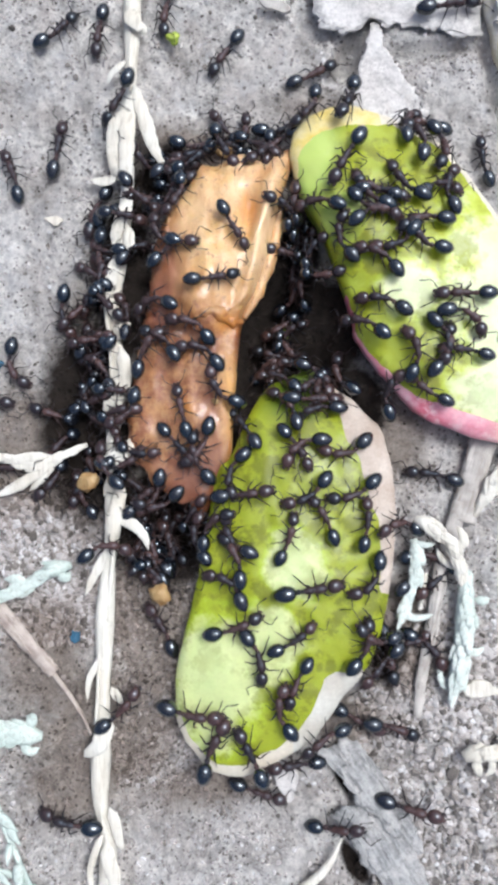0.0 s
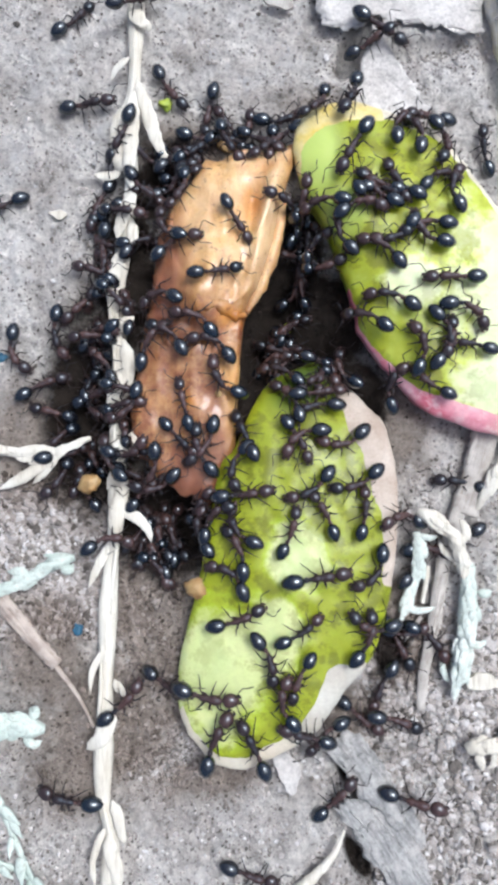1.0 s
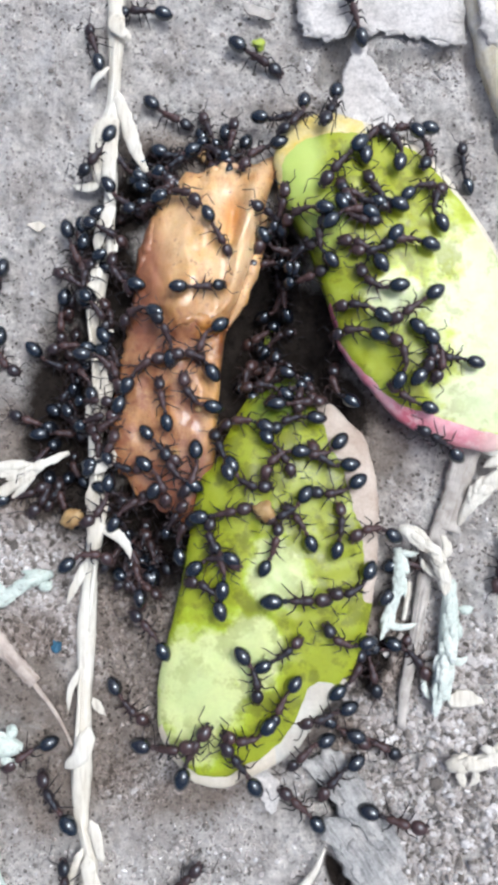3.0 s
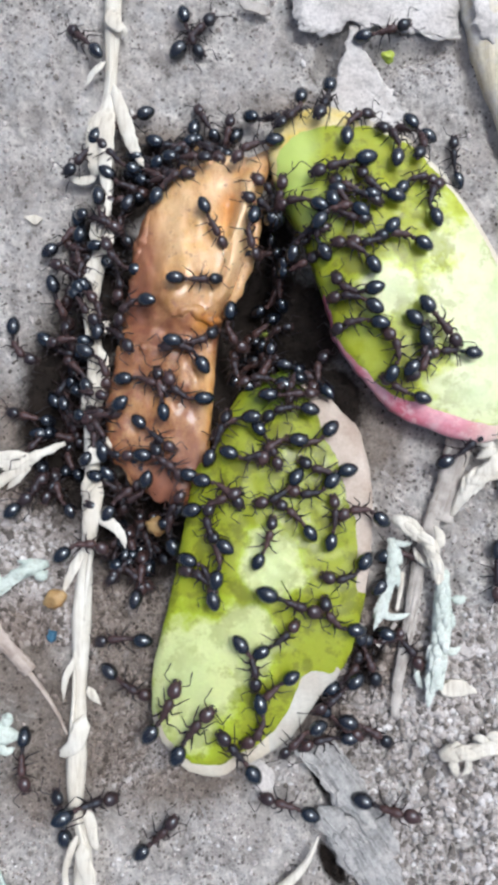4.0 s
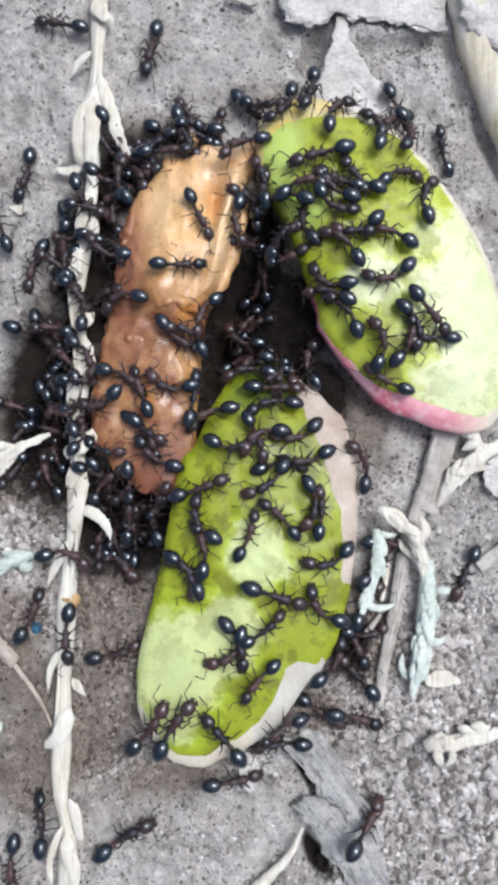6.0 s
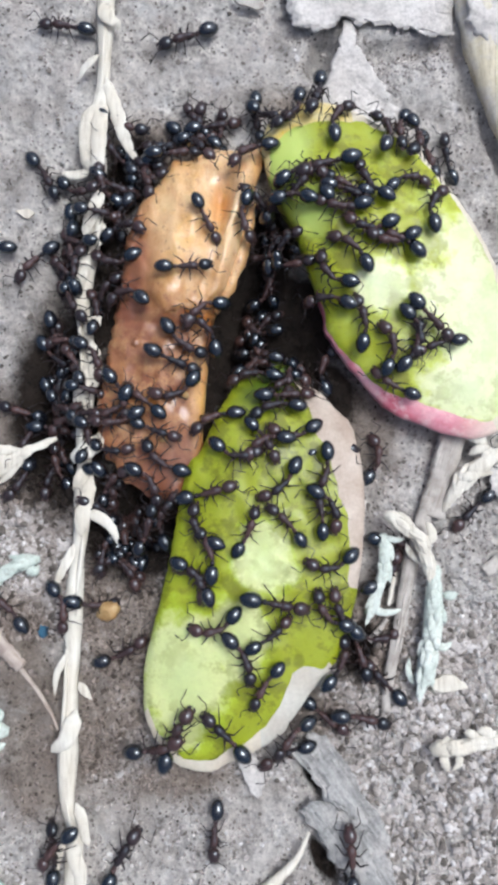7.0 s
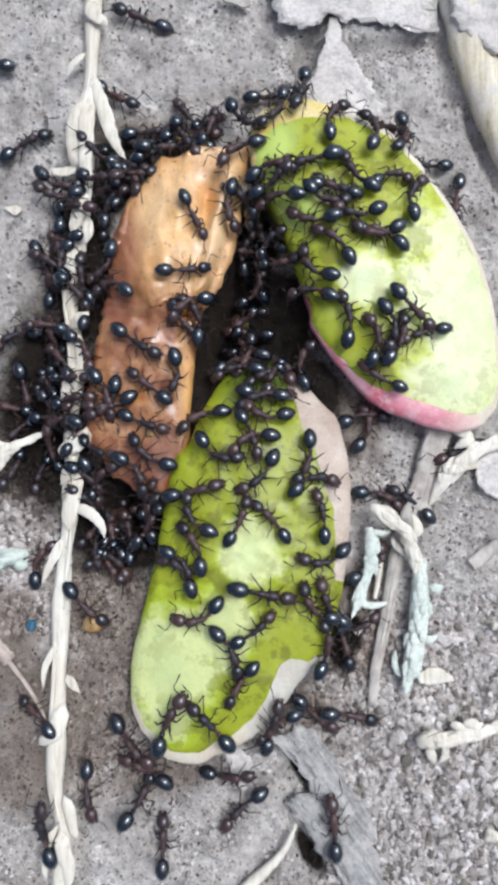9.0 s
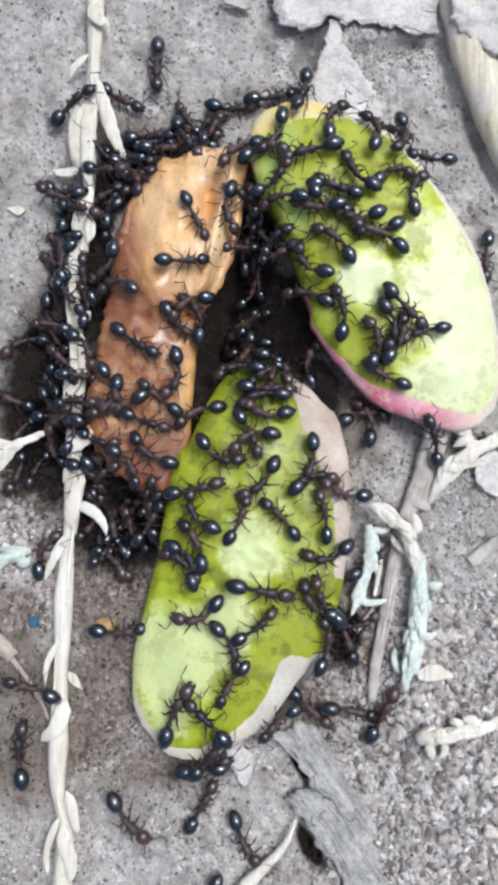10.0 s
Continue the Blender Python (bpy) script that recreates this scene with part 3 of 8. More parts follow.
def build_piece(key, name, label, flesh, edge, skins):
    thing = tagged(new(name), label, "fruit piece")
    thing.empty_display_size = 0.002
    bm, _, _ = piece_patch(key, lambda a: 0.0, edge, 0, 360, 40, 240)
    bmesh.ops.remove_doubles(bm, verts=bm.verts, dist=1e-7)
    part("flesh", bm, flesh, thing)
    for skin, a0, a1, material, words in skins:
        bm, cols, whole = piece_patch(key, edge, lambda a: 1.0, a0, a1, 5, max(12, int((a1 - a0) / 2)))
        skirt(bm, key, cols, whole)
        part(skin, bm, material, thing, words)
    return thing


build_piece(
    "lower", "fruit_slice", "bitten green fruit slice with a dried tan rim lying on soil", FLESH_A,
    table([(-180, 0.985), (-130, 0.97), (-112, 0.955), (-100, 0.94), (-84, 0.895), (-76, 0.83), (-69, 0.78), (-62, 0.83), (-56, 0.93), (-48, 0.97), (-25, 0.975), (-14, 0.90), (4, 0.875), (16, 0.86), (24, 0.85), (34, 0.77), (45, 0.76), (62, 0.80), (74, 0.95), (100, 0.985), (180, 0.985)]),
    [("dried_rim", -16, 76, TAN, "curled dry tan skin edge"), ("skin", 76, 236, FLESH_A, ""), ("pale_rim", 236, 274, PALE, "pale yellowish rind"), ("papery_rim", 274, 308, PAPER, "papery whitish dried skin"), ("skin", 308, 344, FLESH_A, "")],
)
build_piece(
    "upper", "fruit_slice", "pale green fruit slice with pink skin edge, eaten at one end", FLESH_B,
    table([(-180, 0.985), (-140, 0.985), (-122, 0.985), (-104, 0.965), (-88, 0.925), (-74, 0.86), (-64, 0.87), (-54, 0.94), (-48, 0.97), (0, 0.945), (60, 0.93), (92, 0.925), (105, 0.84), (125, 0.86), (138, 0.97), (150, 0.985), (180, 0.985)]),
    [("pink_skin", -146, -54, PINK, "rosy pink outer skin"), ("pale_rim", -54, 96, PALE, "dry whitish rim"), ("yellow_skin", 96, 140, YELLOW, "ripe yellow skin"), ("skin", 140, 214, FLESH_B, "")],
)
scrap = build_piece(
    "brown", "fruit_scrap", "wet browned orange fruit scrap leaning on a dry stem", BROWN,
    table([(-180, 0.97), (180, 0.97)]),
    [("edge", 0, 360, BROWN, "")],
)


def build_shred(line, wide, tall, words):
    """A curled torn strip of flesh standing up along the scrap."""
    pts = [Vector((x * MM, y * MM, (piece_z("brown", x, y) - 0.2) * MM)) for x, y, _ in glide([(*p, 0) for p in line], 26)]
    ws = [wide * MM * (0.35 + 0.65 * math.sin(math.pi * (i + 1.5) / 28)) * (1 + 0.5 * noise.noise((i * 0.5, wide, tall))) for i in range(26)]
    bm = bmesh.new()
    loft(bm, pts, ws, 9, [w * tall / wide * (1 + 0.4 * noise.noise((i * 0.7, 2, wide))) for i, w in enumerate(ws)], jag=0.12)
    part("torn_flesh", bm, BROWN, scrap, words)


build_shred([(1.2, 27.0), (0.6, 23.5), (-0.4, 20.0), (-1.6, 17.0), (-2.9, 14.6)], 0.75, 0.7, "pale curled edge of flesh")
build_shred([(-8.2, 14.2), (-6.2, 14.9), (-4.2, 14.0), (-2.9, 14.4)], 0.7, 0.45, "folded orange flap of flesh")
build_shred([(-12.6, 20.0), (-11.4, 23.0), (-10.9, 26.2)], 0.55, 0.4, "gnawed brown edge")
build_shred([(-13.4, 9.6), (-11.0, 11.0), (-8.6, 10.0)], 0.5, 0.3, "wrinkled brown fold")
build_shred([(-6.2, 31.4), (-2.6, 32.2), (1.0, 32.2)], 0.6, 0.4, "pale curled edge of flesh")


# ---- dry plants ----
def leaf_blade(bm, base, ahead, side, length, width, curl, lift):
    """A thick curled scale leaf from base, bending to the side."""
    pts, ws, hs = [], [], []
    a, s = Vector(ahead).normalized(), Vector(side).normalized()
    for i in range(8):
        u = i / 7
        p = Vector(base) + a * (length * (u - 0.25 * curl * u * u)) + s * (length * curl * u * u) + Vector((0, 0, lift * math.sin(u * 2.4)))
        pts.append(p)
        ws.append(width * (0.55 + 0.6 * math.sin(math.pi * min(1, u * 1.1 + 0.12))) * (1 - 0.72 * u**4))
        hs.append(width * 0.45 * (1 - 0.7 * u))
    loft(bm, pts, ws, 7, hs)


def blade(thing, name, line, material, flat=0.4, label=""):
    """A dry leaf or strap along a line of x, y, height and half width, all in mm."""
    pts = glide(line, 6 * len(line))
    bm = bmesh.new()
    last = len(pts) - 1
    ws = [max(0.05, p[3]) * MM * (1 + 0.16 * noise.noise((i * 0.35, p[0], p[1]))) * min(1.0, 0.2 + i / 5, 0.12 + (last - i) / 4) for i, p in enumerate(pts)]
    loft(bm, [Vector(p[:3]) * MM for p in pts], ws, 14, [w * flat * (1 + 0.12 * noise.noise((i * 0.3, p[1], 3.0))) for i, (w, p) in enumerate(zip(ws, pts))], jag=0.05)
    return part(name, bm, material, thing, label)


def lifted(line, z):
    return [(x * MM, y * MM, (max(ground_z(x, y), 0) + z) * MM) for x, y in line]


def build_stem():
    thing = tagged(new("dead_plant"), "bleached cream dead plant stalk with curled scale leaves on soil", "dead plant")
    line = glide(lifted(STEM_LINE, 0.8), 90)
    bm = bmesh.new()
    ws = [(0.86 + 0.16 * math.sin(i * 0.55) + 0.1 * noise.noise((i * 0.3, 0, 4))) * MM for i in range(90)]
    loft(bm, line, ws, 16, [w * 0.8 for w in ws], jag=0.07)
    part("stalk", bm, STEM, thing)
    for k in range(7):
        bm = bmesh.new()
        lo = 3 + 12 * k
        side = 0.55 * math.sin(k * 2.1)
        run = [p + Vector((side * MM, 0, 0.62 * MM)) for p in line[lo : lo + 11]]
        loft(bm, run, [0.26 * MM * math.sin(math.pi * (i + 0.6) / 11.2) + 0.03 * MM for i in range(len(run))], 6, jag=0.1)
        part("fibre", bm, STEM, thing)
    # the sheaths and leaves down the stalk: x, y, height, half width
    blade(thing, "sheath", [(-15.4, 40.7, 1.6, 0.55), (-15.7, 37.9, 2.0, 0.95), (-16.8, 36.1, 2.2, 1.15), (-17.2, 33.8, 2.2, 0.95), (-17.1, 31.7, 1.9, 0.80), (-17.5, 30.7, 1.3, 0.55)], STEM, 0.27)
    blade(thing, "leaf", [(-17.3, 31.2, 1.4, 0.35), (-17.7, 30.5, 1.2, 0.50), (-19.0, 30.4, 1.0, 0.50), (-20.2, 30.7, 0.9, 0.30)], STEM, 0.24)
    blade(thing, "sheath", [(-15.6, 39.4, 1.6, 0.70), (-15.7, 35.9, 2.5, 0.90), (-15.8, 33.0, 2.5, 0.85), (-15.9, 30.6, 2.1, 0.70), (-15.6, 28.3, 1.7, 0.40)], STEM, 0.27)
    blade(thing, "leaf", [(-15.2, 41.4, 1.6, 0.40), (-14.7, 39.5, 2.0, 0.60), (-13.9, 37.1, 2.2, 0.80), (-13.2, 34.7, 1.8, 0.75), (-12.4, 33.0, 1.3, 0.45), (-11.5, 31.8, 1.0, 0.15)], STEM, 0.24)
    blade(thing, "leaf", [(-16.1, 44.0, 1.8, 0.30), (-17.0, 43.1, 1.9, 0.40), (-17.8, 42.5, 1.6, 0.35), (-18.3, 41.5, 1.2, 0.10)], STEM, 0.24)
    blade(thing, "sheath", [(-15.6, 50.6, 1.5, 0.75), (-15.4, 48.9, 1.9, 1.00), (-14.8, 48.0, 2.1, 0.75), (-14.2, 47.7, 1.8, 0.50), (-14.1, 47.1, 1.4, 0.25)], STEM, 0.27)
    blade(thing, "leaf", [(-15.5, 28.9, 1.5, 0.40), (-16.0, 26.8, 1.9, 0.75), (-16.8, 24.6, 1.9, 0.70), (-17.4, 22.8, 1.5, 0.30)], STEM, 0.24)
    blade(thing, "leaf", [(-15.8, 25.3, 1.6, 0.40), (-15.5, 23.3, 1.9, 0.65), (-15.9, 21.8, 1.6, 0.30)], STEM, 0.24)
    blade(thing, "leaf", [(-17.0, 21.8, 1.6, 0.50), (-17.3, 19.5, 1.9, 0.75), (-17.9, 17.6, 1.7, 0.60), (-18.3, 16.1, 1.3, 0.20)], STEM, 0.24)
    blade(thing, "leaf", [(-15.3, 14.1, 1.8, 0.50), (-16.2, 13.1, 2.1, 0.80), (-17.1, 12.3, 1.6, 0.30)], STEM, 0.24)
    blade(thing, "sheath", [(-16.4, 11.6, 1.7, 0.60), (-15.8, 9.1, 2.0, 0.75), (-15.9, 7.2, 1.9, 0.70), (-16.4, 6.0, 1.6, 0.50)], STEM, 0.27)
    blade(thing, "leaf", [(-16.1, 9.1, 1.7, 0.50), (-16.9, 6.9, 1.9, 0.85), (-17.5, 5.4, 1.7, 0.70), (-18.0, 3.6, 1.2, 0.30)], STEM, 0.24)
    blade(thing, "sheath", [(-15.1, 1.4, 1.9, 0.50), (-15.6, 0.1, 2.2, 0.95), (-16.8, -0.7, 2.2, 0.90), (-17.7, -1.1, 1.9, 0.60), (-18.0, -2.0, 1.4, 0.30)], STEM, 0.27)
    blade(thing, "leaf", [(-16.8, -2.3, 1.6, 0.50), (-17.4, -3.5, 1.7, 0.50), (-18.1, -4.9, 1.2, 0.20)], STEM, 0.24)
    blade(thing, "sheath", [(-16.0, -3.2, 1.5, 0.60), (-16.4, -5.6, 2.0, 0.80), (-16.8, -7.4, 2.1, 0.90), (-17.0, -9.8, 1.8, 0.70)], STEM, 0.27)
    blade(thing, "leaf", [(-16.7, -7.3, 1.9, 0.45), (-15.4, -7.5, 2.2, 0.60), (-14.2, -8.2, 2.3, 0.58), (-13.4, -9.3, 2.1, 0.42), (-13.1, -10.6, 1.7, 0.12)], STEM, 0.24)
    blade(thing, "leaf", [(-17.8, -10.5, 1.2, 0.30), (-18.4, -12.0, 1.2, 0.50), (-19.3, -13.8, 1.0, 0.45), (-20.1, -15.6, 0.7, 0.10)], STEM, 0.24)
    blade(thing, "leaf", [(-17.5, -21.5, 1.3, 0.35), (-18.5, -22.6, 1.4, 0.40), (-19.4, -24.4, 1.3, 0.35), (-19.6, -26.8, 1.0, 0.12)], STEM, 0.24)
    blade(thing, "leaf", [(-17.0, -25.0, 1.3, 0.30), (-16.5, -25.9, 1.2, 0.50), (-15.6, -27.0, 1.0, 0.15)], STEM, 0.24)
    blade(thing, "sheath", [(-17.2, -27.8, 1.6, 0.70), (-17.5, -29.4, 2.1, 0.95), (-18.1, -30.8, 2.1, 0.85), (-19.1, -31.6, 1.7, 0.60), (-19.8, -32.2, 1.3, 0.30)], STEM, 0.27)
    blade(thing, "leaf", [(-17.0, -37.2, 1.6, 0.50), (-16.3, -38.7, 1.8, 0.60), (-16.0, -40.5, 1.6, 0.50), (-15.6, -41.7, 1.2, 0.30)], STEM, 0.24)
    blade(thing, "leaf", [(-17.7, -40.0, 1.6, 0.40), (-18.4, -41.7, 1.6, 0.40), (-19.0, -43.8, 1.3, 0.35), (-18.8, -46.0, 1.0, 0.30)], STEM, 0.24)
    blade(thing, "sheath", [(-17.3, -40.6, 1.6, 0.60), (-16.9, -42.4, 2.0, 0.85), (-16.3, -44.4, 1.8, 0.70), (-16.5, -46.9, 1.3, 0.40)], STEM, 0.27)
    return thing


build_stem()


def build_sprig(label, line, radius, leaf, pitch, material, seed, name="dry_sprig"):
    """A short twig set with overlapping scale leaves."""
    rng = random.Random(seed)
    thing = tagged(new(name), label, "dry twig")
    n = 24
    pts = glide(lifted(line, radius * 0.9), n)
    bm = bmesh.new()
    loft(bm, pts, [radius * MM * (1 - 0.5 * (i / n)) * (1 + 0.45 * noise.noise((i * 0.45, seed, radius))) for i in range(n)], 10, [radius * 0.7 * MM * (1 - 0.5 * (i / n)) for i in range(n)], jag=0.14)
    part("twig", bm, material, thing)
    length = sum((b - a).length for a, b in zip(pts, pts[1:])) / MM
    count = max(3, int(length / pitch))
    for k in range(count):
        i = min(n - 2, int((k + rng.uniform(0.0, 0.9)) * n / count))
        ahead = (pts[i + 1] - pts[i]).normalized()
        side = Vector((-ahead.y, ahead.x, 0)) * rng.choice((1, -1))
        bm = bmesh.new()
        size = leaf * rng.triangular(0.5, 1.3, 0.8)
        off = rng.uniform(0.0, 0.9)
        leaf_blade(bm, pts[i] + side * radius * off * MM + Vector((0, 0, radius * (0.8 - 0.7 * off) * MM)), ahead + side * rng.uniform(-0.1, 0.5), side, size * MM, size * rng.uniform(0.12, 0.2) * MM, rng.uniform(-0.1, 0.22), rng.uniform(0.0, 0.35) * MM)
        part("leaf", bm, material, thing)
    return thing


SPRIGS_BY_STEM = (
    ("pale grey-green dry twig with branchlets on soil", [(-29.8, -36.5), (-28.2, -40.2), (-26.2, -44.0), (-24.0, -48.8)], 0.45, 2.8, 1.8, LICHEN, 9),
    ("pale grey-green dry twig with branchlets on soil", [(-31.8, -43.6), (-27.6, -44.6), (-25.3, -46.0)], 0.4, 2.4, 1.8, LICHEN, 10),
)
SPRIGS_ON_GRAINS = (
    ("cream dry leaf sprig on loose grains", [(28.6, -20.0), (31.0, -20.6), (34.0, -20.2)], 0.5, 1.6, 1.2, STEM, 12),
    ("cream dry leaf sprig on loose grains", [(28.0, -36.6), (31.0, -36.0), (34.0, -36.4)], 0.45, 1.6, 1.2, STEM, 13),
    ("cream dry leaf sprig on loose grains", [(27.2, -41.5), (30.0, -42.4), (34.0, -42.0)], 0.6, 1.4, 1.2, STEM, 14),
)
for words, line, radius, leaf, pitch, material, seed in SPRIGS_BY_STEM + SPRIGS_ON_GRAINS:
    tagged(build_sprig(words, line, radius, leaf, pitch, material, seed), group="dry twigs around the fruit")

def scaly_twig(label, line, straps, material, seed, group="dry twigs around the fruit"):
    """A fleshy dry twig of close-pressed scales, with its loose straps; lines of x, y, height, half width."""
    pick = random.Random(seed)
    thing = tagged(new("dry_twig"), label, "dry twig", group)
    core = glide(line, 40)
    bm = bmesh.new()
    ws = [p[3] * 0.86 * MM for p in core]
    loft(bm, [Vector(p[:3]) * MM for p in core], ws, 10, [w * 0.75 for w in ws], jag=0.05)
    part("twig", bm, material, thing)
    for _ in range(46):
        i = pick.randrange(0, 36)
        side = pick.uniform(-1.0, 1.0)
        p, q = core[i], core[min(39, i + 4)]
        ahead = Vector((q[0] - p[0], q[1] - p[1], 0)).normalized()
        out = Vector((-ahead.y, ahead.x, 0)) * side
        w, long = p[3], pick.uniform(1.2, 2.6)
        base = Vector(p[:3]) + out * w * 0.75 + Vector((0, 0, w * 0.62 * math.sqrt(1 - side * side) + 0.05))
        flare = pick.uniform(-0.12, 0.12) + (pick.uniform(0.1, 0.3) if pick.random() < 0.15 else 0.0)
        run = []
        for u, wide, up in ((0.0, 0.22, 0.0), (0.35, 0.40, 0.10), (0.7, 0.36, 0.08), (1.0, 0.10, -0.08)):
            at = base + ahead * long * u + out * flare * u * u * long * 2
            run.append((at.x, at.y, at.z + up * w, wide * (0.45 + 0.45 * w)))
        blade(thing, "scale", run, material, 0.34)
    for strap in straps:
        blade(thing, "strap", strap, material, 0.45)
    return thing


scaly_twig("whitish-green scaly dry twig beside a wood splinter", [(20.8, -12.7, 1.6, 0.55), (20.6, -15.1, 1.5, 1.00), (20.5, -18.0, 1.5, 1.25), (20.2, -21.0, 1.4, 1.15), (19.6, -23.4, 1.2, 1.00), (19.2, -26.1, 0.9, 0.55)], [[(21.5, -15.7, 1.5, 0.40), (22.3, -15.9, 1.6, 0.50), (23.2, -15.7, 1.4, 0.30)], [(20.8, -21.0, 1.5, 0.40), (21.7, -21.3, 1.4, 0.40), (22.6, -20.8, 1.0, 0.15)], [(18.0, -22.6, 0.9, 0.25), (17.9, -24.0, 0.9, 0.35), (18.5, -25.3, 0.9, 0.40)]], SPRIG, 1)
scaly_twig("cream arched dry twig over a wood splinter", [(15.2, -7.3, 2.6, 0.50), (16.0, -7.6, 2.9, 0.85), (17.4, -8.6, 2.8, 0.75), (18.8, -9.7, 2.4, 0.70), (19.7, -11.8, 2.0, 0.70), (20.5, -14.2, 1.7, 0.70)], [[(19.4, -10.5, 2.4, 0.50), (20.2, -9.6, 2.6, 0.60), (20.0, -8.6, 2.5, 0.40), (19.6, -8.0, 2.2, 0.15)], [(17.7, -10.4, 1.4, 0.20), (18.2, -11.5, 1.5, 0.35), (19.8, -12.7, 1.7, 0.40)]], STEM, 15)
scaly_twig("whitish-green slender dry twig lying by the slice", [(15.2, -9.4, 1.6, 0.50), (15.5, -11.2, 1.5, 0.75), (15.2, -13.6, 1.3, 0.70), (14.4, -16.0, 1.2, 0.65), (13.6, -18.0, 1.0, 0.45)], [[(14.1, -17.2, 1.2, 0.50), (15.0, -17.7, 1.3, 0.40), (16.2, -17.7, 1.2, 0.32), (17.4, -17.4, 0.9, 0.12)], [(15.2, -9.7, 1.8, 0.30), (16.3, -10.0, 2.0, 0.35), (17.5, -9.9, 1.8, 0.20)]], SPRIG, 2)
scaly_twig("cream gnarled dry twig on loose grains", [(20.2, -32.2, 1.0, 0.70), (21.2, -31.7, 1.3, 1.05), (23.0, -31.5, 1.3, 0.80), (24.8, -31.2, 1.2, 0.75), (26.9, -30.8, 1.1, 0.70), (30.3, -30.4, 0.9, 0.50)], [[(21.2, -32.4, 1.1, 0.50), (21.6, -33.4, 1.0, 0.50), (22.0, -34.4, 0.7, 0.20)], [(22.9, -32.4, 1.1, 0.40), (23.1, -33.4, 0.9, 0.40), (22.4, -34.3, 0.7, 0.15)], [(25.5, -31.5, 1.3, 0.30), (24.4, -30.3, 1.5, 0.50), (23.5, -30.2, 1.2, 0.30)], [(26.8, -30.9, 1.3, 0.50), (25.9, -30.0, 1.6, 0.60), (24.8, -30.0, 1.5, 0.40)]], STEM, 4)
scaly_twig("cream pointed dry twig on grey soil", [(22.0, -7.1, 0.7, 0.25), (22.7, -5.5, 1.1, 0.70), (23.9, -3.7, 1.4, 1.00), (25.4, -2.3, 1.5, 0.95), (27.3, -1.2, 1.4, 0.80), (30.4, 0.0, 1.2, 0.60)], [[(25.3, -2.1, 1.4, 0.30), (24.6, -2.4, 1.2, 0.50), (23.4, -4.0, 0.9, 0.20)], [(26.8, 0.3, 1.2, 0.50), (25.5, 0.9, 1.4, 0.60), (24.3, 1.1, 1.0, 0.25)], [(27.2, -0.6, 1.5, 0.50), (25.9, -0.3, 1.6, 0.60), (24.6, -0.9, 1.2, 0.20)]], STEM, 3)
scaly_twig("cream dry twig with long leaves under the stem", [(-20.0, 0.8, 1.0, 0.30), (-22.5, -0.3, 1.2, 0.50), (-25.2, -1.5, 1.1, 0.60), (-28.4, -0.8, 1.0, 0.60), (-31.9, -0.6, 0.9, 0.50)], [[(-22.1, -0.2, 1.3, 0.30), (-24.6, -1.8, 1.3, 0.60), (-27.4, -3.6, 1.1, 0.65), (-30.2, -4.9, 0.8, 0.30)], [(-23.0, -0.7, 1.3, 0.30), (-24.9, -2.8, 1.1, 0.50), (-26.4, -4.3, 0.7, 0.20)], [(-23.6, -0.4, 1.5, 0.30), (-26.1, -0.6, 1.5, 0.60), (-29.2, -1.1, 1.2, 0.50)]], STEM, 5)
scaly_twig("grey-green scaly twig on coarse soil", [(-21.5, -12.2, 1.0, 0.40), (-23.1, -12.5, 1.3, 1.00), (-24.6, -13.3, 1.2, 0.80), (-26.5, -14.5, 1.1, 0.80), (-28.6, -15.4, 1.0, 0.70), (-31.5, -16.0, 0.8, 0.50)], [[(-22.8, -12.9, 1.3, 0.50), (-22.2, -13.5, 1.2, 0.60), (-21.6, -12.9, 0.9, 0.20)], [(-26.1, -14.7, 1.3, 0.40), (-27.1, -13.8, 1.4, 0.60), (-28.8, -13.7, 1.1, 0.30)]], LICHEN, 7)
scaly_twig("grey-green thick scaly twig on bare soil", [(-24.4, -30.3, 0.8, 0.50), (-25.5, -30.1, 1.1, 1.20), (-27.3, -29.8, 1.2, 1.40), (-29.4, -29.8, 1.1, 1.30), (-31.9, -30.2, 0.9, 0.90)], [[(-26.0, -29.1, 1.4, 0.50), (-25.3, -28.4, 1.4, 0.60), (-26.1, -28.1, 1.1, 0.30)], [(-26.6, -30.9, 1.2, 0.50), (-25.6, -31.8, 1.0, 0.50), (-24.7, -31.5, 0.7, 0.20)]], LICHEN, 8)


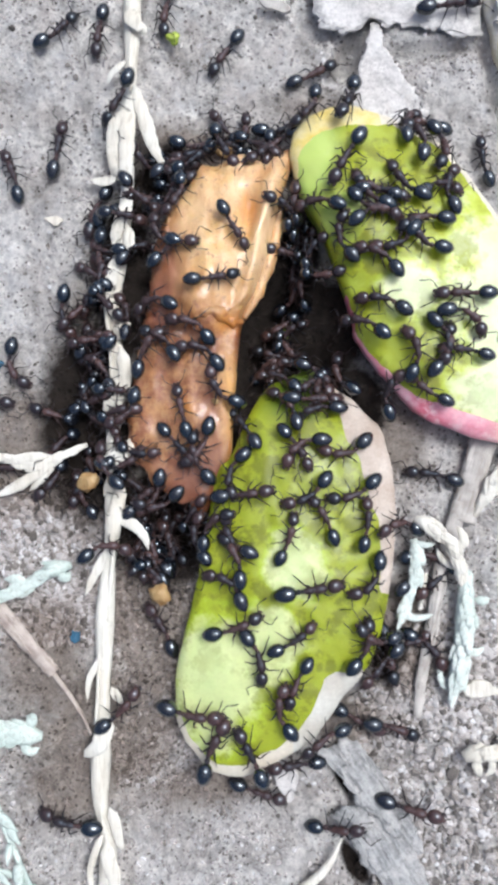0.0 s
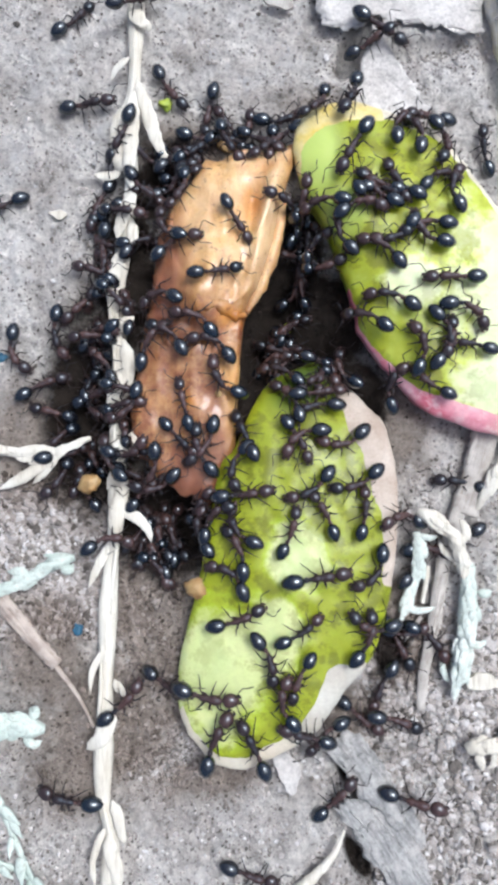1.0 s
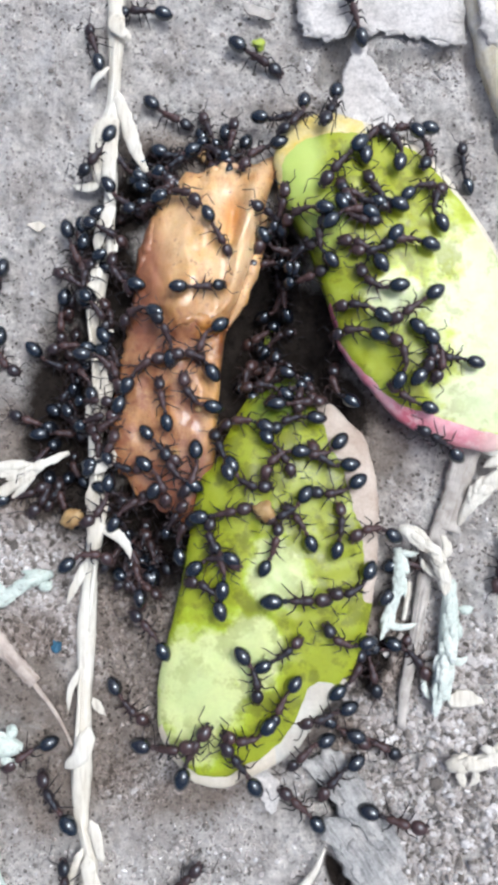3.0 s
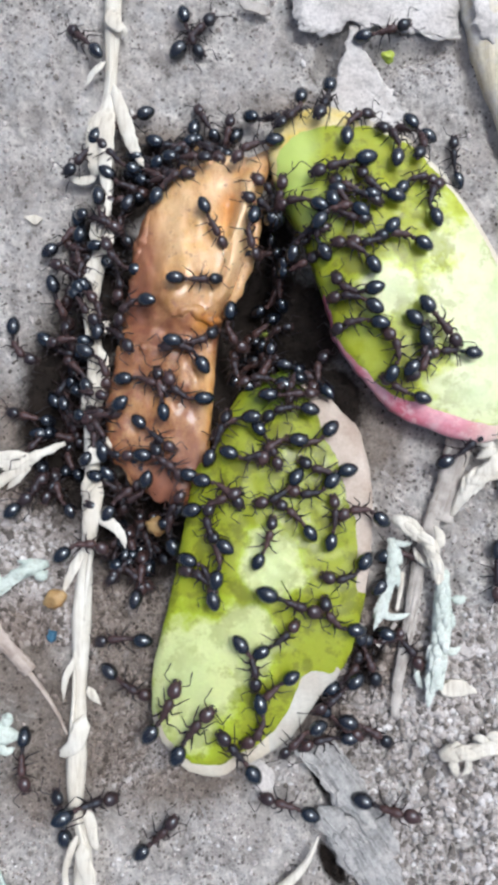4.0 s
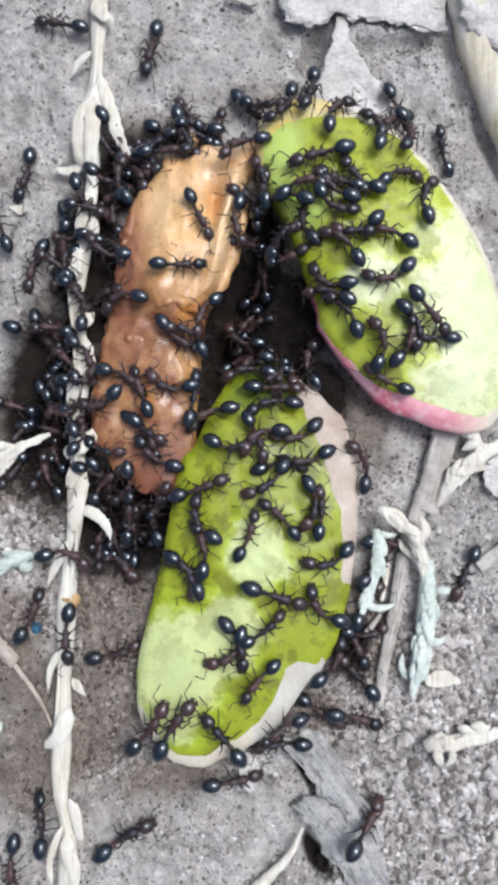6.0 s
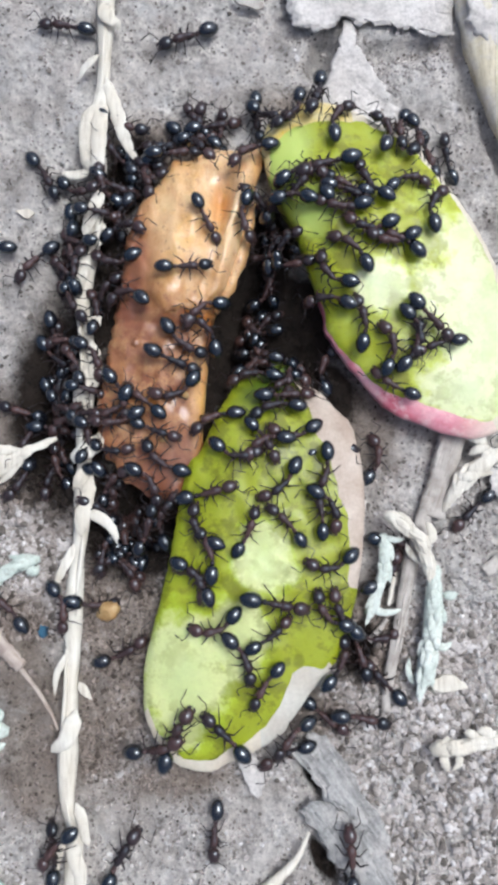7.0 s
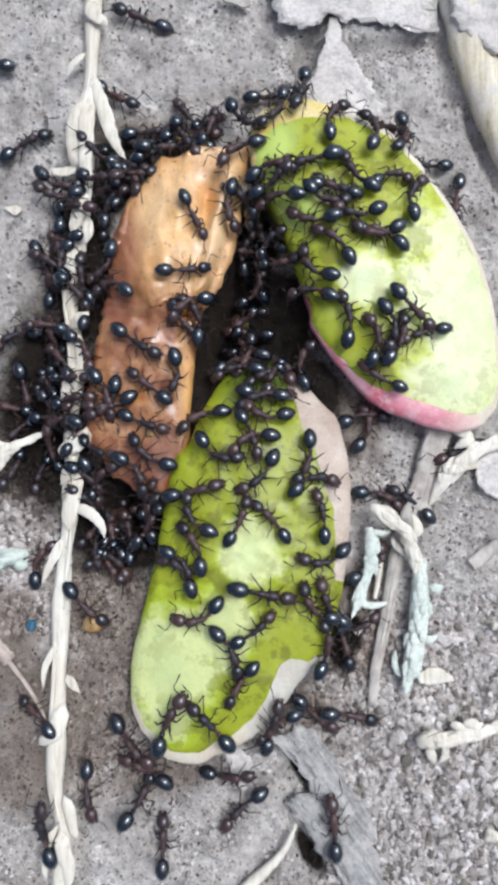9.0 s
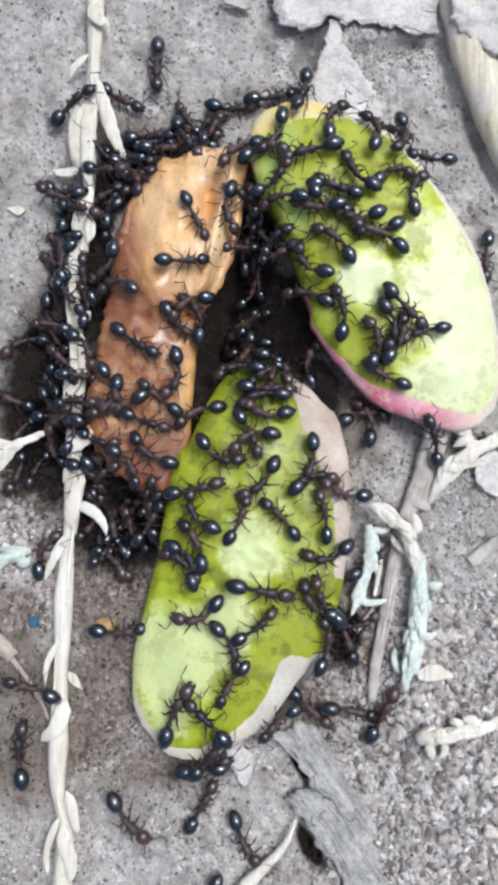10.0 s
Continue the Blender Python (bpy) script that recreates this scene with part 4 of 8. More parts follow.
def build_strip(name, label, category, line, width, height, material, sides=9, taper=0.3, z=0.5, jag=0.10, splits=0):
    """A flat length of wood or straw with ragged ends; splits adds fibres along it."""
    thing = tagged(new(name), label, category)
    pts = glide(lifted(line, z), 40)
    bm = bmesh.new()
    ws = [width * MM * (1 - taper * i / 39) * (1 + 0.12 * noise.noise((i * 0.35, width, 1))) for i in range(40)]
    loft(bm, pts, ws, sides, [w * height / width for w in ws], jag=jag)
    part("body", bm, material, thing)
    for k in range(splits):
        bm = bmesh.new()
        pick = random.Random(int(width * 1000) + 17 * k + len(line))
        o = width * (-0.8 + 1.6 * (k + pick.uniform(0.2, 0.8)) / splits)
        d = (pts[-1] - pts[0]).normalized()
        side = Vector((-d.y, d.x, 0)) * o * MM
        lo = pick.randrange(1, 16)
        hi = lo + pick.randrange(10, 22)
        sway = pick.uniform(-0.25, 0.25) * width
        run = [p + side * (1 - taper * i / 39) + Vector((-d.y, d.x, 0)) * sway * MM * (i - lo) / 20 + Vector((0, 0, height * 0.8 * MM * math.sqrt(max(0.0, 1 - (o / width) ** 2)))) for i, p in enumerate(pts)][lo:hi]
        wide = pick.uniform(0.06, 0.2) * width
        loft(bm, run, [wide * MM * (0.3 + math.sin(math.pi * (i + 0.5) / len(run))) for i in range(len(run))], 7, [0.08 * MM] * len(run), jag=0.15)
        part("fibre", bm, material, thing)
    return thing


build_strip("wood_splinter", "weathered grey wood splinter half under the fruit", "splinter", [(23.9, 4.5), (23.2, 1.2), (21.9, -3.2), (20.7, -7.6)], 1.55, 0.5, SPLINTER, splits=4, taper=0.1)
build_strip("wood_splinter", "thin weathered brown-grey stalk lying on grains", "splinter", [(20.6, -5.5), (18.4, -12.6), (17.1, -19.4), (16.0, -24.2), (15.5, -28.3)], 0.95, 0.45, SPLINTER, splits=3, taper=0.45)
build_strip("straw", "brown-grey split straw lying on soil", "straw", [(-33.5, -12.1), (-29.1, -17.4), (-25.9, -20.8), (-23.3, -23.7)], 1.05, 0.45, STRAW, splits=6, taper=0.22, jag=0.2)
build_strip("straw", "thin brown straw reaching the stem", "straw", [(-23.9, -23.4), (-21.9, -25.9), (-20.3, -28.3), (-19.3, -30.3)], 0.32, 0.25, STRAW, taper=0.4, z=0.3)
build_strip("stick", "thick pale beige stick lying on soil", "stick", [(25.6, 60.0), (26.8, 51.0), (28.6, 43.0), (32.6, 33.2), (36.6, 27.0)], 2.6, 1.7, STICK, sides=14, z=0.6, taper=0.0, jag=0.03, splits=2)
build_strip("straw", "short yellowish straw beside a pale twig", "straw", [(16.6, -13.1), (16.3, -15.2), (15.9, -17.1)], 0.32, 0.26, STEM, taper=0.3, z=0.6)
build_strip("straw", "short grey straw lying on grains", "straw", [(13.8, -20.9), (14.8, -19.8), (15.8, -18.5)], 0.36, 0.3, SPLINTER, taper=0.3)
build_strip("wood_splinter", "faint grey splinter pressed into loose grains", "splinter", [(26.5, -13.6), (29.4, -11.4), (33.5, -8.6)], 0.8, 0.25, SPLINTER, taper=0.2, z=0.3)
build_strip("thorn", "cream pointed dry stalk sticking from leaf litter", "thorn", [(0.5, -48.8), (2.6, -46.4), (5.8, -43.3), (7.3, -40.4)], 0.95, 0.7, STEM, taper=0.85, z=0.9)


def sheet(name, label, category, outline, z, thick, material, wave=0.3, seed=0.0, tilt=(0, 0), ribs=(), jag=0.25, layers=()):
    """A thin crumpled flake with a ragged edge and real thickness, from its plan."""
    thing = tagged(new(name), label, category)
    ring = glide([(*p, 0) for p in outline + outline[:1]], 281)[:-1]
    cx, cy = sum(p.x for p in ring) / len(ring), sum(p.y for p in ring) / len(ring)
    rise = thick + max((k[2] for k in layers), default=0.0)
    FLAKES.append((ring[::6], lambda x, y: rise + max(ground_z(x, y), z + wave * (rough_noise(x, y, 4, seed) + 0.4 * rough_noise(x, y, 1.3, seed)) + tilt[0] * (x - cx) + tilt[1] * (y - cy))))
    for part_name, scale, lift, grain in (("blade", 1.0, 0.0, seed), *layers):
        bm = bmesh.new()
        levels = []
        for top in (1, 0):
            rows = [[bm.verts.new((cx * MM, cy * MM, (z + lift + top * thick + wave * rough_noise(cx, cy, 4, seed)) * MM))]]
            for i in range(1, 9):
                row = []
                for k, p in enumerate(ring):
                    f = i / 8
                    x, y = cx + (p.x - cx) * f * scale, cy + (p.y - cy) * f * scale
                    j = jag * f**3 * (1 + lift)
                    x += j * (noise.noise((p.x / 1.7, p.y / 1.7, grain)) + 0.7 * noise.noise((p.x / 0.55, p.y / 0.55, grain)))
                    y += j * (noise.noise((p.x / 1.7, p.y / 1.7, grain + 9)) + 0.7 * noise.noise((p.x / 0.55, p.y / 0.55, grain + 9)))
                    h = z + lift + wave * (rough_noise(x, y, 4, seed) + 0.4 * rough_noise(x, y, 1.3, seed)) + tilt[0] * (x - cx) + tilt[1] * (y - cy)
                    row.append(bm.verts.new((x * MM, y * MM, (max(h, ground_z(x, y) + 0.03) + top * thick) * MM)))
                rows.append(row)
            n = len(ring)
            for k in range(n):
                bm.faces.new((rows[0][0], rows[1][k], rows[1][(k + 1) % n]))
            for a, b in zip(rows[1:], rows[2:]):
                for k in range(n):
                    bm.faces.new((a[k], b[k], b[(k + 1) % n], a[(k + 1) % n]))
            levels.append(rows[-1])
        for k in range(n):
            bm.faces.new((levels[0][k], levels[1][k], levels[1][(k + 1) % n], levels[0][(k + 1) % n]))
        flake = part(part_name, bm, material, thing)
        for face in flake.data.polygons[-n:]:
            face.use_smooth = False
    for a, b, w in ribs:
        bm = bmesh.new()
        pts = [Vector((x * MM, y * MM, (z + thick + wave * (rough_noise(x, y, 4, seed) + 0.4 * rough_noise(x, y, 1.3, seed)) + tilt[0] * (x - cx) + tilt[1] * (y - cy)) * MM)) for x, y in [(a[0] + (b[0] - a[0]) * i / 12, a[1] + (b[1] - a[1]) * i / 12) for i in range(13)]]
        loft(bm, pts, [w * MM * (1 - 0.6 * i / 12) for i in range(13)], 6)
        part("rib", bm, material, thing)
    return thing


sheet("bark_flake", "large pale grey bark flake with a torn edge", "bark", [(5.0, 50.6), (6.0, 48.9), (7.6, 48.0), (9.2, 47.6), (11.0, 49.6), (12.6, 49.0), (14.2, 48.2), (17.0, 48.3), (20.5, 47.6), (23.2, 46.9), (24.2, 49.5), (23.6, 60.0), (12.0, 62.0), (5.4, 59.0)], 0.55, 0.16, BARK, 0.3, 1.0, jag=0.75, layers=(("upper_layer", 0.96, 0.08, 1.6),))
sheet("bark_flake", "pale ragged bark flap bent down over soil", "bark", [(11.7, 49.2), (11.0, 46.2), (10.0, 43.2), (8.9, 40.0), (8.4, 37.0), (12.0, 36.0), (16.0, 36.2), (18.2, 38.6), (16.4, 41.0), (14.6, 44.0), (13.2, 46.6), (12.6, 49.0)], -0.15, 0.14, BARK, 0.3, 2.0, (0.0, 0.05), jag=0.4)
sheet("soil_crust", "pale dusty soil crust lying over a stick", "soil crust", [(24.8, 54.0), (25.4, 47.6), (28.0, 45.0), (31.6, 42.6), (36.0, 40.0), (38.0, 48.0), (37.0, 56.0), (31.0, 58.0)], 1.9, 0.5, BARK, 0.7, 12.0, jag=0.6)
sheet("dead_leaf", "grey fibrous dead leaf strip torn along its edge", "leaf", [(4.2, -31.6), (6.2, -31.3), (8.6, -30.6), (10.2, -32.0), (11.8, -34.3), (13.4, -37.2), (15.0, -39.4), (15.9, -42.0), (14.7, -42.0), (12.6, -40.3), (10.9, -38.6), (9.3, -37.3), (8.2, -35.5), (6.9, -33.6)], 0.6, 0.14, DEADLEAF, 0.5, 3.0, jag=0.5, ribs=(((5.3, -32.2), (11.8, -39.1), 0.13), ((7.1, -32.0), (14.7, -41.4), 0.15), ((9.4, -32.0), (14.1, -38.5), 0.10)), layers=(("torn_flap", 0.6, 0.12, 21.0),))
sheet("dead_leaf", "flat grey dead leaf with a torn edge on soil", "leaf", [(6.2, -38.4), (8.8, -37.4), (11.8, -39.1), (14.7, -41.7), (16.1, -44.8), (17.0, -47.6), (17.5, -51.0), (14.6, -51.0), (12.0, -46.3), (10.1, -43.9), (8.7, -41.9), (7.8, -39.9)], 0.45, 0.14, DEADLEAF, 0.45, 4.0, jag=0.5, ribs=(((7.9, -38.6), (14.6, -45.3), 0.14), ((10.6, -39.1), (15.5, -44.5), 0.12)), layers=(("torn_flap", 0.6, 0.1, 23.0),))
sheet("leaf_chip", "small papery grey leaf chip beside the fruit slice", "leaf", [(-0.1, -33.2), (0.8, -32.3), (2.5, -33.6), (2.9, -35.1), (2.1, -37.0), (1.3, -36.7), (0.3, -34.9)], 0.6, 0.1, BARK, 0.25, 5.0, jag=0.3)
sheet("leaf_chip", "pinkish-grey leaf chip lying on soil", "leaf", [(27.2, -2.2), (29.4, -1.4), (31.6, -3.4), (30.0, -6.2), (27.4, -5.0)], 0.5, 0.2, BARK, 0.25, 6.0)
sheet("leaf_chip", "cream dry leaf scrap on loose grains", "leaf", [(20.1, -25.1), (21.6, -24.3), (23.3, -24.8), (24.1, -25.6), (22.4, -26.1), (20.6, -25.9)], 0.6, 0.4, STEM, 0.2, 7.0)
sheet("leaf_chip", "pale dry leaf scrap on bare soil", "leaf", [(-25.4, 26.2), (-24.0, 26.6), (-23.2, 26.0), (-24.2, 25.5)], 0.5, 0.2, STEM, 0.1, 8.0)
sheet("leaf_chip", "dark bark scrap at the top of the soil", "leaf", [(-1.2, 52.6), (1.4, 51.6), (2.6, 50.6), (1.6, 50.2), (-0.8, 51.2)], 0.5, 0.3, SPLINTER, 0.2, 9.0)


def build_crumb(label, x, y, z, size, material, seed):
    rng = random.Random(seed)
    bm = bmesh.new()
    bmesh.ops.create_icosphere(bm, subdivisions=3, radius=size * MM)
    for v in bm.verts:
        q = v.co / (size * MM) + Vector((seed * 3.7, 0, 0))
        v.co *= 0.92 + 0.5 * noise.noise(q * 1.1) + 0.3 * noise.noise(q * 3.1)
        v.co.z *= 0.7
    ob = part("fruit_crumb", bm, material)
    ob.location = (x * MM, y * MM, (z + size * 0.6) * MM)
    ob.rotation_euler = (0, 0, rng.uniform(0, 6))
    return tagged(ob, label, "crumb")


crumb_left = build_crumb("yellow-brown crumb of fruit on dark soil", -20.3, -4.1, 0, 1.15, CRUMB, 1)
crumb_carried = build_crumb("yellow-brown crumb of fruit being carried", -11.8, -16.2, 0, 1.05, CRUMB, 2)
crumb_green = build_crumb("small green crumb carried over soil", -9.9, 39.5, 0, 0.75, GREENBIT, 3)
for words, x, y, size, material, seed in (
    ("yellow crumb on top of the browned scrap", -5.2, 34.3, 1.1, CRUMB, 4), ("tiny green crumb in the dark gap", 1.8, 14.2, 0.55, GREENBIT, 5),
    ("tiny yellow crumb on the browned scrap", -5.9, 5.3, 0.4, CRUMB, 6), ("tiny yellow crumb on the browned scrap", -8.2, 0.6, 0.4, CRUMB, 7),
    ("tiny blue fleck lying on soil", -21.2, -19.9, 0.6, BLUEBIT, 8), ("tiny bluish fleck lying on soil", -30.4, 10.0, 0.55, BLUEBIT, 9),
):
    build_crumb(words, x, y, surface(x, y), size, material, seed)


# ---- ants ----
def build_ant(bend, droop, splay, tuck=0.0):
    """An ant 6.5 mm long, facing +x, its feet on z = 0. bend: how far the body curves to a side, in degrees; tuck: how far the abdomen is curled under."""
    pick = random.Random(int(bend * 7 + splay * 100 + tuck * 31))
    ant = tagged(new("ant"), "glossy black ant with reddish-brown thorax", "ant", "ants swarming over the fruit")
    ant.empty_display_size = 0.001
    b = radians(bend)
    mid = Vector((0, 0, 1.05)) * MM
    fwd = Vector((math.cos(b * 0.5), math.sin(b * 0.5), 0))
    back = Vector((-math.cos(b * 0.5), math.sin(b * 0.5), 0))
    neck = mid + Vector((1.1, 0, 0.05)) * MM
    waist = mid + Vector((-1.1, 0, -0.05)) * MM
    head_at = neck + fwd * 0.92 * MM + Vector((0, 0, -droop)) * MM
    gaster_at = waist + back * (1.85 - 0.65 * tuck) * MM + Vector((0, 0, 0.12 - 0.55 * tuck)) * MM
    face = Matrix.Rotation(b * 0.5, 3, "Z") @ Matrix.Rotation(radians(10 + 14 * droop), 3, "Y")
    tail = Matrix.Rotation(-b * 0.5, 3, "Z") @ Matrix.Rotation(radians(-4 - 48 * tuck), 3, "Y")

    def egg(u):
        """Broad in front, pointed behind, pinched where the plates of the abdomen meet."""
        pinch = sum(math.exp(-(((u - k) / 0.022) ** 2)) for k in (0.22, 0.40, 0.62))
        return (0.62 + 0.45 * math.sin(math.pi * (0.08 + 0.6 * u))) * (1 - 0.028 * pinch)

    bm = bmesh.new()
    ball(bm, gaster_at, (1.17 * MM, 0.80 * MM, 0.76 * MM), 26, 16, tail, egg)
    part("gaster", bm, BLACK, ant, "glossy black abdomen")
    bm = bmesh.new()
    ball(bm, waist + back * 0.12 * MM, (0.24 * MM, 0.22 * MM, 0.34 * MM), 6, 8, tail)
    ball(bm, waist + back * 0.52 * MM, (0.28 * MM, 0.29 * MM, 0.34 * MM), 6, 8, tail)
    part("petiole", bm, RED, ant)
    bm = bmesh.new()
    ball(bm, mid + Vector((0.45, 0, 0.10)) * MM, (0.76 * MM, 0.50 * MM, 0.50 * MM), 9, 12)
    ball(bm, mid + Vector((-0.12, 0, 0.10)) * MM, (0.45 * MM, 0.35 * MM, 0.40 * MM), 8, 10)
    ball(bm, mid + Vector((-0.55, 0, 0.02)) * MM, (0.68 * MM, 0.37 * MM, 0.42 * MM), 8, 10)
    part("thorax", bm, RED, ant, "reddish-brown thorax")
    bm = bmesh.new()
    ball(bm, head_at, (0.86 * MM, 0.72 * MM, 0.56 * MM), 10, 14, face, lambda u: 1.08 - 0.36 * u * u)
    head = part("head", bm, HEAD, ant, "dark brown head")
    jaw = head_at + face @ Vector((0.80, 0, -0.05)) * MM
    for s in (1, -1):
        bm = bmesh.new()
        pts = [jaw + face @ Vector((x, s * y, 0)) * MM for x, y in ((-0.15, 0.36), (0.06, 0.32), (0.24, 0.06))]
        loft(bm, pts, [0.15 * MM, 0.14 * MM, 0.04 * MM], 6)
        part("mandible", bm, RED, head)
        bm = bmesh.new()
        lean = pick.uniform(-0.35, 0.35)
        root = head_at + face @ Vector((0.45, s * 0.30, 0.30)) * MM
        elbow = root + face @ Vector((0.45 + 0.2 * splay + lean, s * (0.95 - 0.5 * lean), 0.45)) * MM
        tip = elbow + face @ Vector((1.25, s * (0.15 - 0.4 * splay + lean), -0.7)) * MM
        pts = glide([root, elbow, elbow + (tip - elbow) * 0.5 + Vector((0, 0, 0.08 * MM)), tip], 9)
        loft(bm, pts, [0.052 * MM] * 4 + [0.046 * MM] * 2 + [0.066 * MM] * 2 + [0.040 * MM], 5)
        part("antenna", bm, LEGS, head)
    for s in (1, -1):
        for k, (x, out, ahead) in enumerate(((0.6, 1.15, 1.0), (0.05, 1.45, 0.1), (-0.5, 1.4, -1.3))):
            hip = mid + Vector((x, s * 0.3, -0.2)) * MM
            wob = splay * (0.35 if k == 1 else -0.25) * s + pick.uniform(-0.35, 0.35)
            foot = Vector((x + ahead + wob, s * (out + 0.25 * splay + pick.uniform(-0.25, 0.3)), 0.03)) * MM
            knee = Vector((x + ahead * 0.42 + wob * 0.3, s * out * 0.55, 1.5 + pick.uniform(-0.2, 0.15))) * MM
            shin = knee + (foot - knee) * 0.55 + Vector((0, 0, -0.12)) * MM
            toe = foot + (foot - shin).normalized() * 0.28 * MM
            toe.z = 0.02 * MM
            bm = bmesh.new()
            pts = [p - hip for p in (hip, hip + (knee - hip) * 0.5 + Vector((0, 0, 0.1 * MM)), knee, knee + (shin - knee) * 0.5, shin, foot, toe)]
            loft(bm, pts, [r * MM for r in (0.11, 0.125, 0.062, 0.082, 0.058, 0.036, 0.022)], 6)
            leg = part("leg", bm, LEGS, ant)
            leg.location = hip
    g, h = gaster_at / MM, head_at / MM
    return ant, (g.x, g.y, math.degrees(math.atan2(h.y - g.y, h.x - g.x)))


random.seed(5)
POSTURES = (
    (0, 0.1, 0.0), (22, 0.15, 0.6), (-22, 0.15, -0.5), (75, 0.2, 0.3), (-75, 0.2, -0.3), (8, 0.05, 0.9), (48, 0.3, -0.6), (-48, 0.3, 0.6),
    (35, 0.35, 0.8, 0.8), (-40, 0.4, -0.7, 1.0), (-6, 0.5, 0.4, 0.9),
)
MODELS = [build_ant(*v) for v in POSTURES]
# a posture's near likeness, taken by turns
LIKE = {0: (0, 5), 1: (1,), 2: (2,), 3: (3, 6), 4: (4, 7), 8: (8,), 9: (9,), 10: (10,)}
spare = {k: True for k in range(len(MODELS))}
ants, models = [], []


def tilted(x, y, heading):
    """A pose on the surface, leaning with its slope."""
    e = 1.2
    dx = (surface(x + e, y) - surface(x - e, y)) / (2 * e)
    dy = (surface(x, y + e) - surface(x, y - e)) / (2 * e)
    k = min(1.0, 0.55 / (math.hypot(dx, dy) + 1e-6))
    up = Vector((-dx * k, -dy * k, 1)).normalized()
    f = Vector((math.cos(radians(heading)), math.sin(radians(heading)), 0))
    f = (f - up * f.dot(up)).normalized()
    turn = Matrix((f, up.cross(f), up)).transposed().to_4x4()
    z = surface(x, y)
    for along, across in ((1.6, 0), (-1.6, 0), (0, 0.9), (0, -0.9), (-2.8, 0)):
        px, py = x + along * f.x - across * f.y, y + along * f.y + across * f.x
        # the body clears whatever rises beside it
        z = max(z, surface(px, py) - (up.x * (x - px) + up.y * (y - py)) / up.z - 0.45)
    return Matrix.Translation(Vector((x, y, z)) * MM) @ turn


def stand(x, y, heading, model, size):
    """The pose of an ant whose abdomen lies over (x, y), in mm, and whose head points along heading, in degrees."""
    gx, gy, own = MODELS[model][1]
    a = heading - own
    c, s = math.cos(radians(a)), math.sin(radians(a))
    return tilted(x - size * (gx * c - gy * s), y - size * (gx * s + gy * c), a)


def place_ant(size, model, x, y, heading, label):
    model = LIKE[model][len(ants) % len(LIKE[model])]
    m = stand(x, y, heading, model, size)
    if spare.pop(model, None):
        ob = MODELS[model][0]
        ob.matrix_basis = m
    else:
        ob = copy_thing(MODELS[model][0], m)
    ob.scale = (size, size, size)
    ants.append(tagged(ob, label))
    models.append((model, size))
    return ob


FED = {
    "lower": "glossy black ant with brown thorax feeding on green flesh",
    "upper": "glossy black ant with brown thorax biting pale green flesh",
    "brown": "glossy black ant with reddish-brown thorax on browned fruit",
    "soil": "glossy black ant with brown thorax standing on grey soil",
    "walk": "glossy black ant with brown thorax walking over grey soil",
    "crowd": "glossy black ant pressed into a dense dark cluster",
}
place_ant(1.06, 0, 17.6, 49.7, 8, FED["walk"])
place_ant(0.95, 0, -19.0, 50.5, -98, FED["walk"])
place_ant(0.95, 1, -11.1, 52.8, -100, FED["walk"])
place_ant(0.99, 2, -14.8, 41.0, -130, FED["walk"])
place_ant(0.95, 0, -3.2, 35.2, -37, FED["walk"])
place_ant(0.95, 3, -10.5, 34.8, 2, FED["soil"])
place_ant(0.95, 4, -0.1, 35.2, -116, FED["soil"])
place_ant(0.95, 1, -25.9, 46.6, 45, FED["walk"])
place_ant(0.95, 3, -17.2, 27.4, -140, FED["soil"])
place_ant(0.95, 3, -16.6, 29.8, -34, FED["soil"])
place_ant(0.95, 4, -9.7, 29.9, -107, FED["soil"])
place_ant(0.95, 4, -12.6, 33.5, -44, FED["soil"])
place_ant(0.95, 4, -12.6, 31.4, 15, FED["soil"])
place_ant(0.95, 0, -3.5, 47.4, -125, FED["walk"])
place_ant(0.95, 3, -13.4, 27.7, 46, FED["soil"])
place_ant(0.95, 3, -18.8, 19.9, -120, FED["soil"])
place_ant(0.95, 4, -9.5, 22.4, 134, FED["brown"])
place_ant(0.86, 0, -5.7, 25.4, -50, FED["brown"])
place_ant(0.95, 3, 2.0, 23.6, 98, FED["soil"])
place_ant(0.88, 0, -8.4, 17.9, 9, FED["brown"])
place_ant(0.95, 3, -9.8, 15.3, 180, FED["brown"])
place_ant(0.95, 1, -19.7, 17.3, -142, FED["walk"])
place_ant(0.95, 3, -28.6, 11.9, -73, FED["soil"])
place_ant(0.95, 4, -16.7, 11.8, -164, FED["soil"])
place_ant(0.95, 4, 4.9, 20.9, 81, FED["soil"])
place_ant(0.95, 4, -18.7, 26.2, -101, FED["soil"])
place_ant(0.95, 4, -16.9, 21.2, 23, FED["soil"])
place_ant(1.06, 2, 9.2, 40.4, -106, FED["soil"])
place_ant(0.95, 4, 5.2, 39.1, -120, FED["soil"])
place_ant(0.95, 3, 3.0, 35.1, -134, FED["soil"])
place_ant(0.95, 4, 13.9, 33.0, 60, FED["upper"])
place_ant(1.06, 0, 9.5, 33.0, -120, FED["upper"])
place_ant(0.95, 3, 15.9, 30.8, 106, FED["upper"])
place_ant(0.95, 3, 18.9, 35.2, -169, FED["soil"])
place_ant(0.86, 2, 24.8, 30.9, 103, FED["soil"])
place_ant(0.95, 0, 2.8, 41.9, 27, FED["walk"])
place_ant(0.95, 4, 17.4, 34.4, -85, FED["soil"])
place_ant(0.95, 4, 15.8, 26.4, 131, FED["upper"])
place_ant(0.95, 4, 19.1, 25.4, 85, FED["upper"])
place_ant(0.86, 2, 13.1, 26.6, 155, FED["upper"])
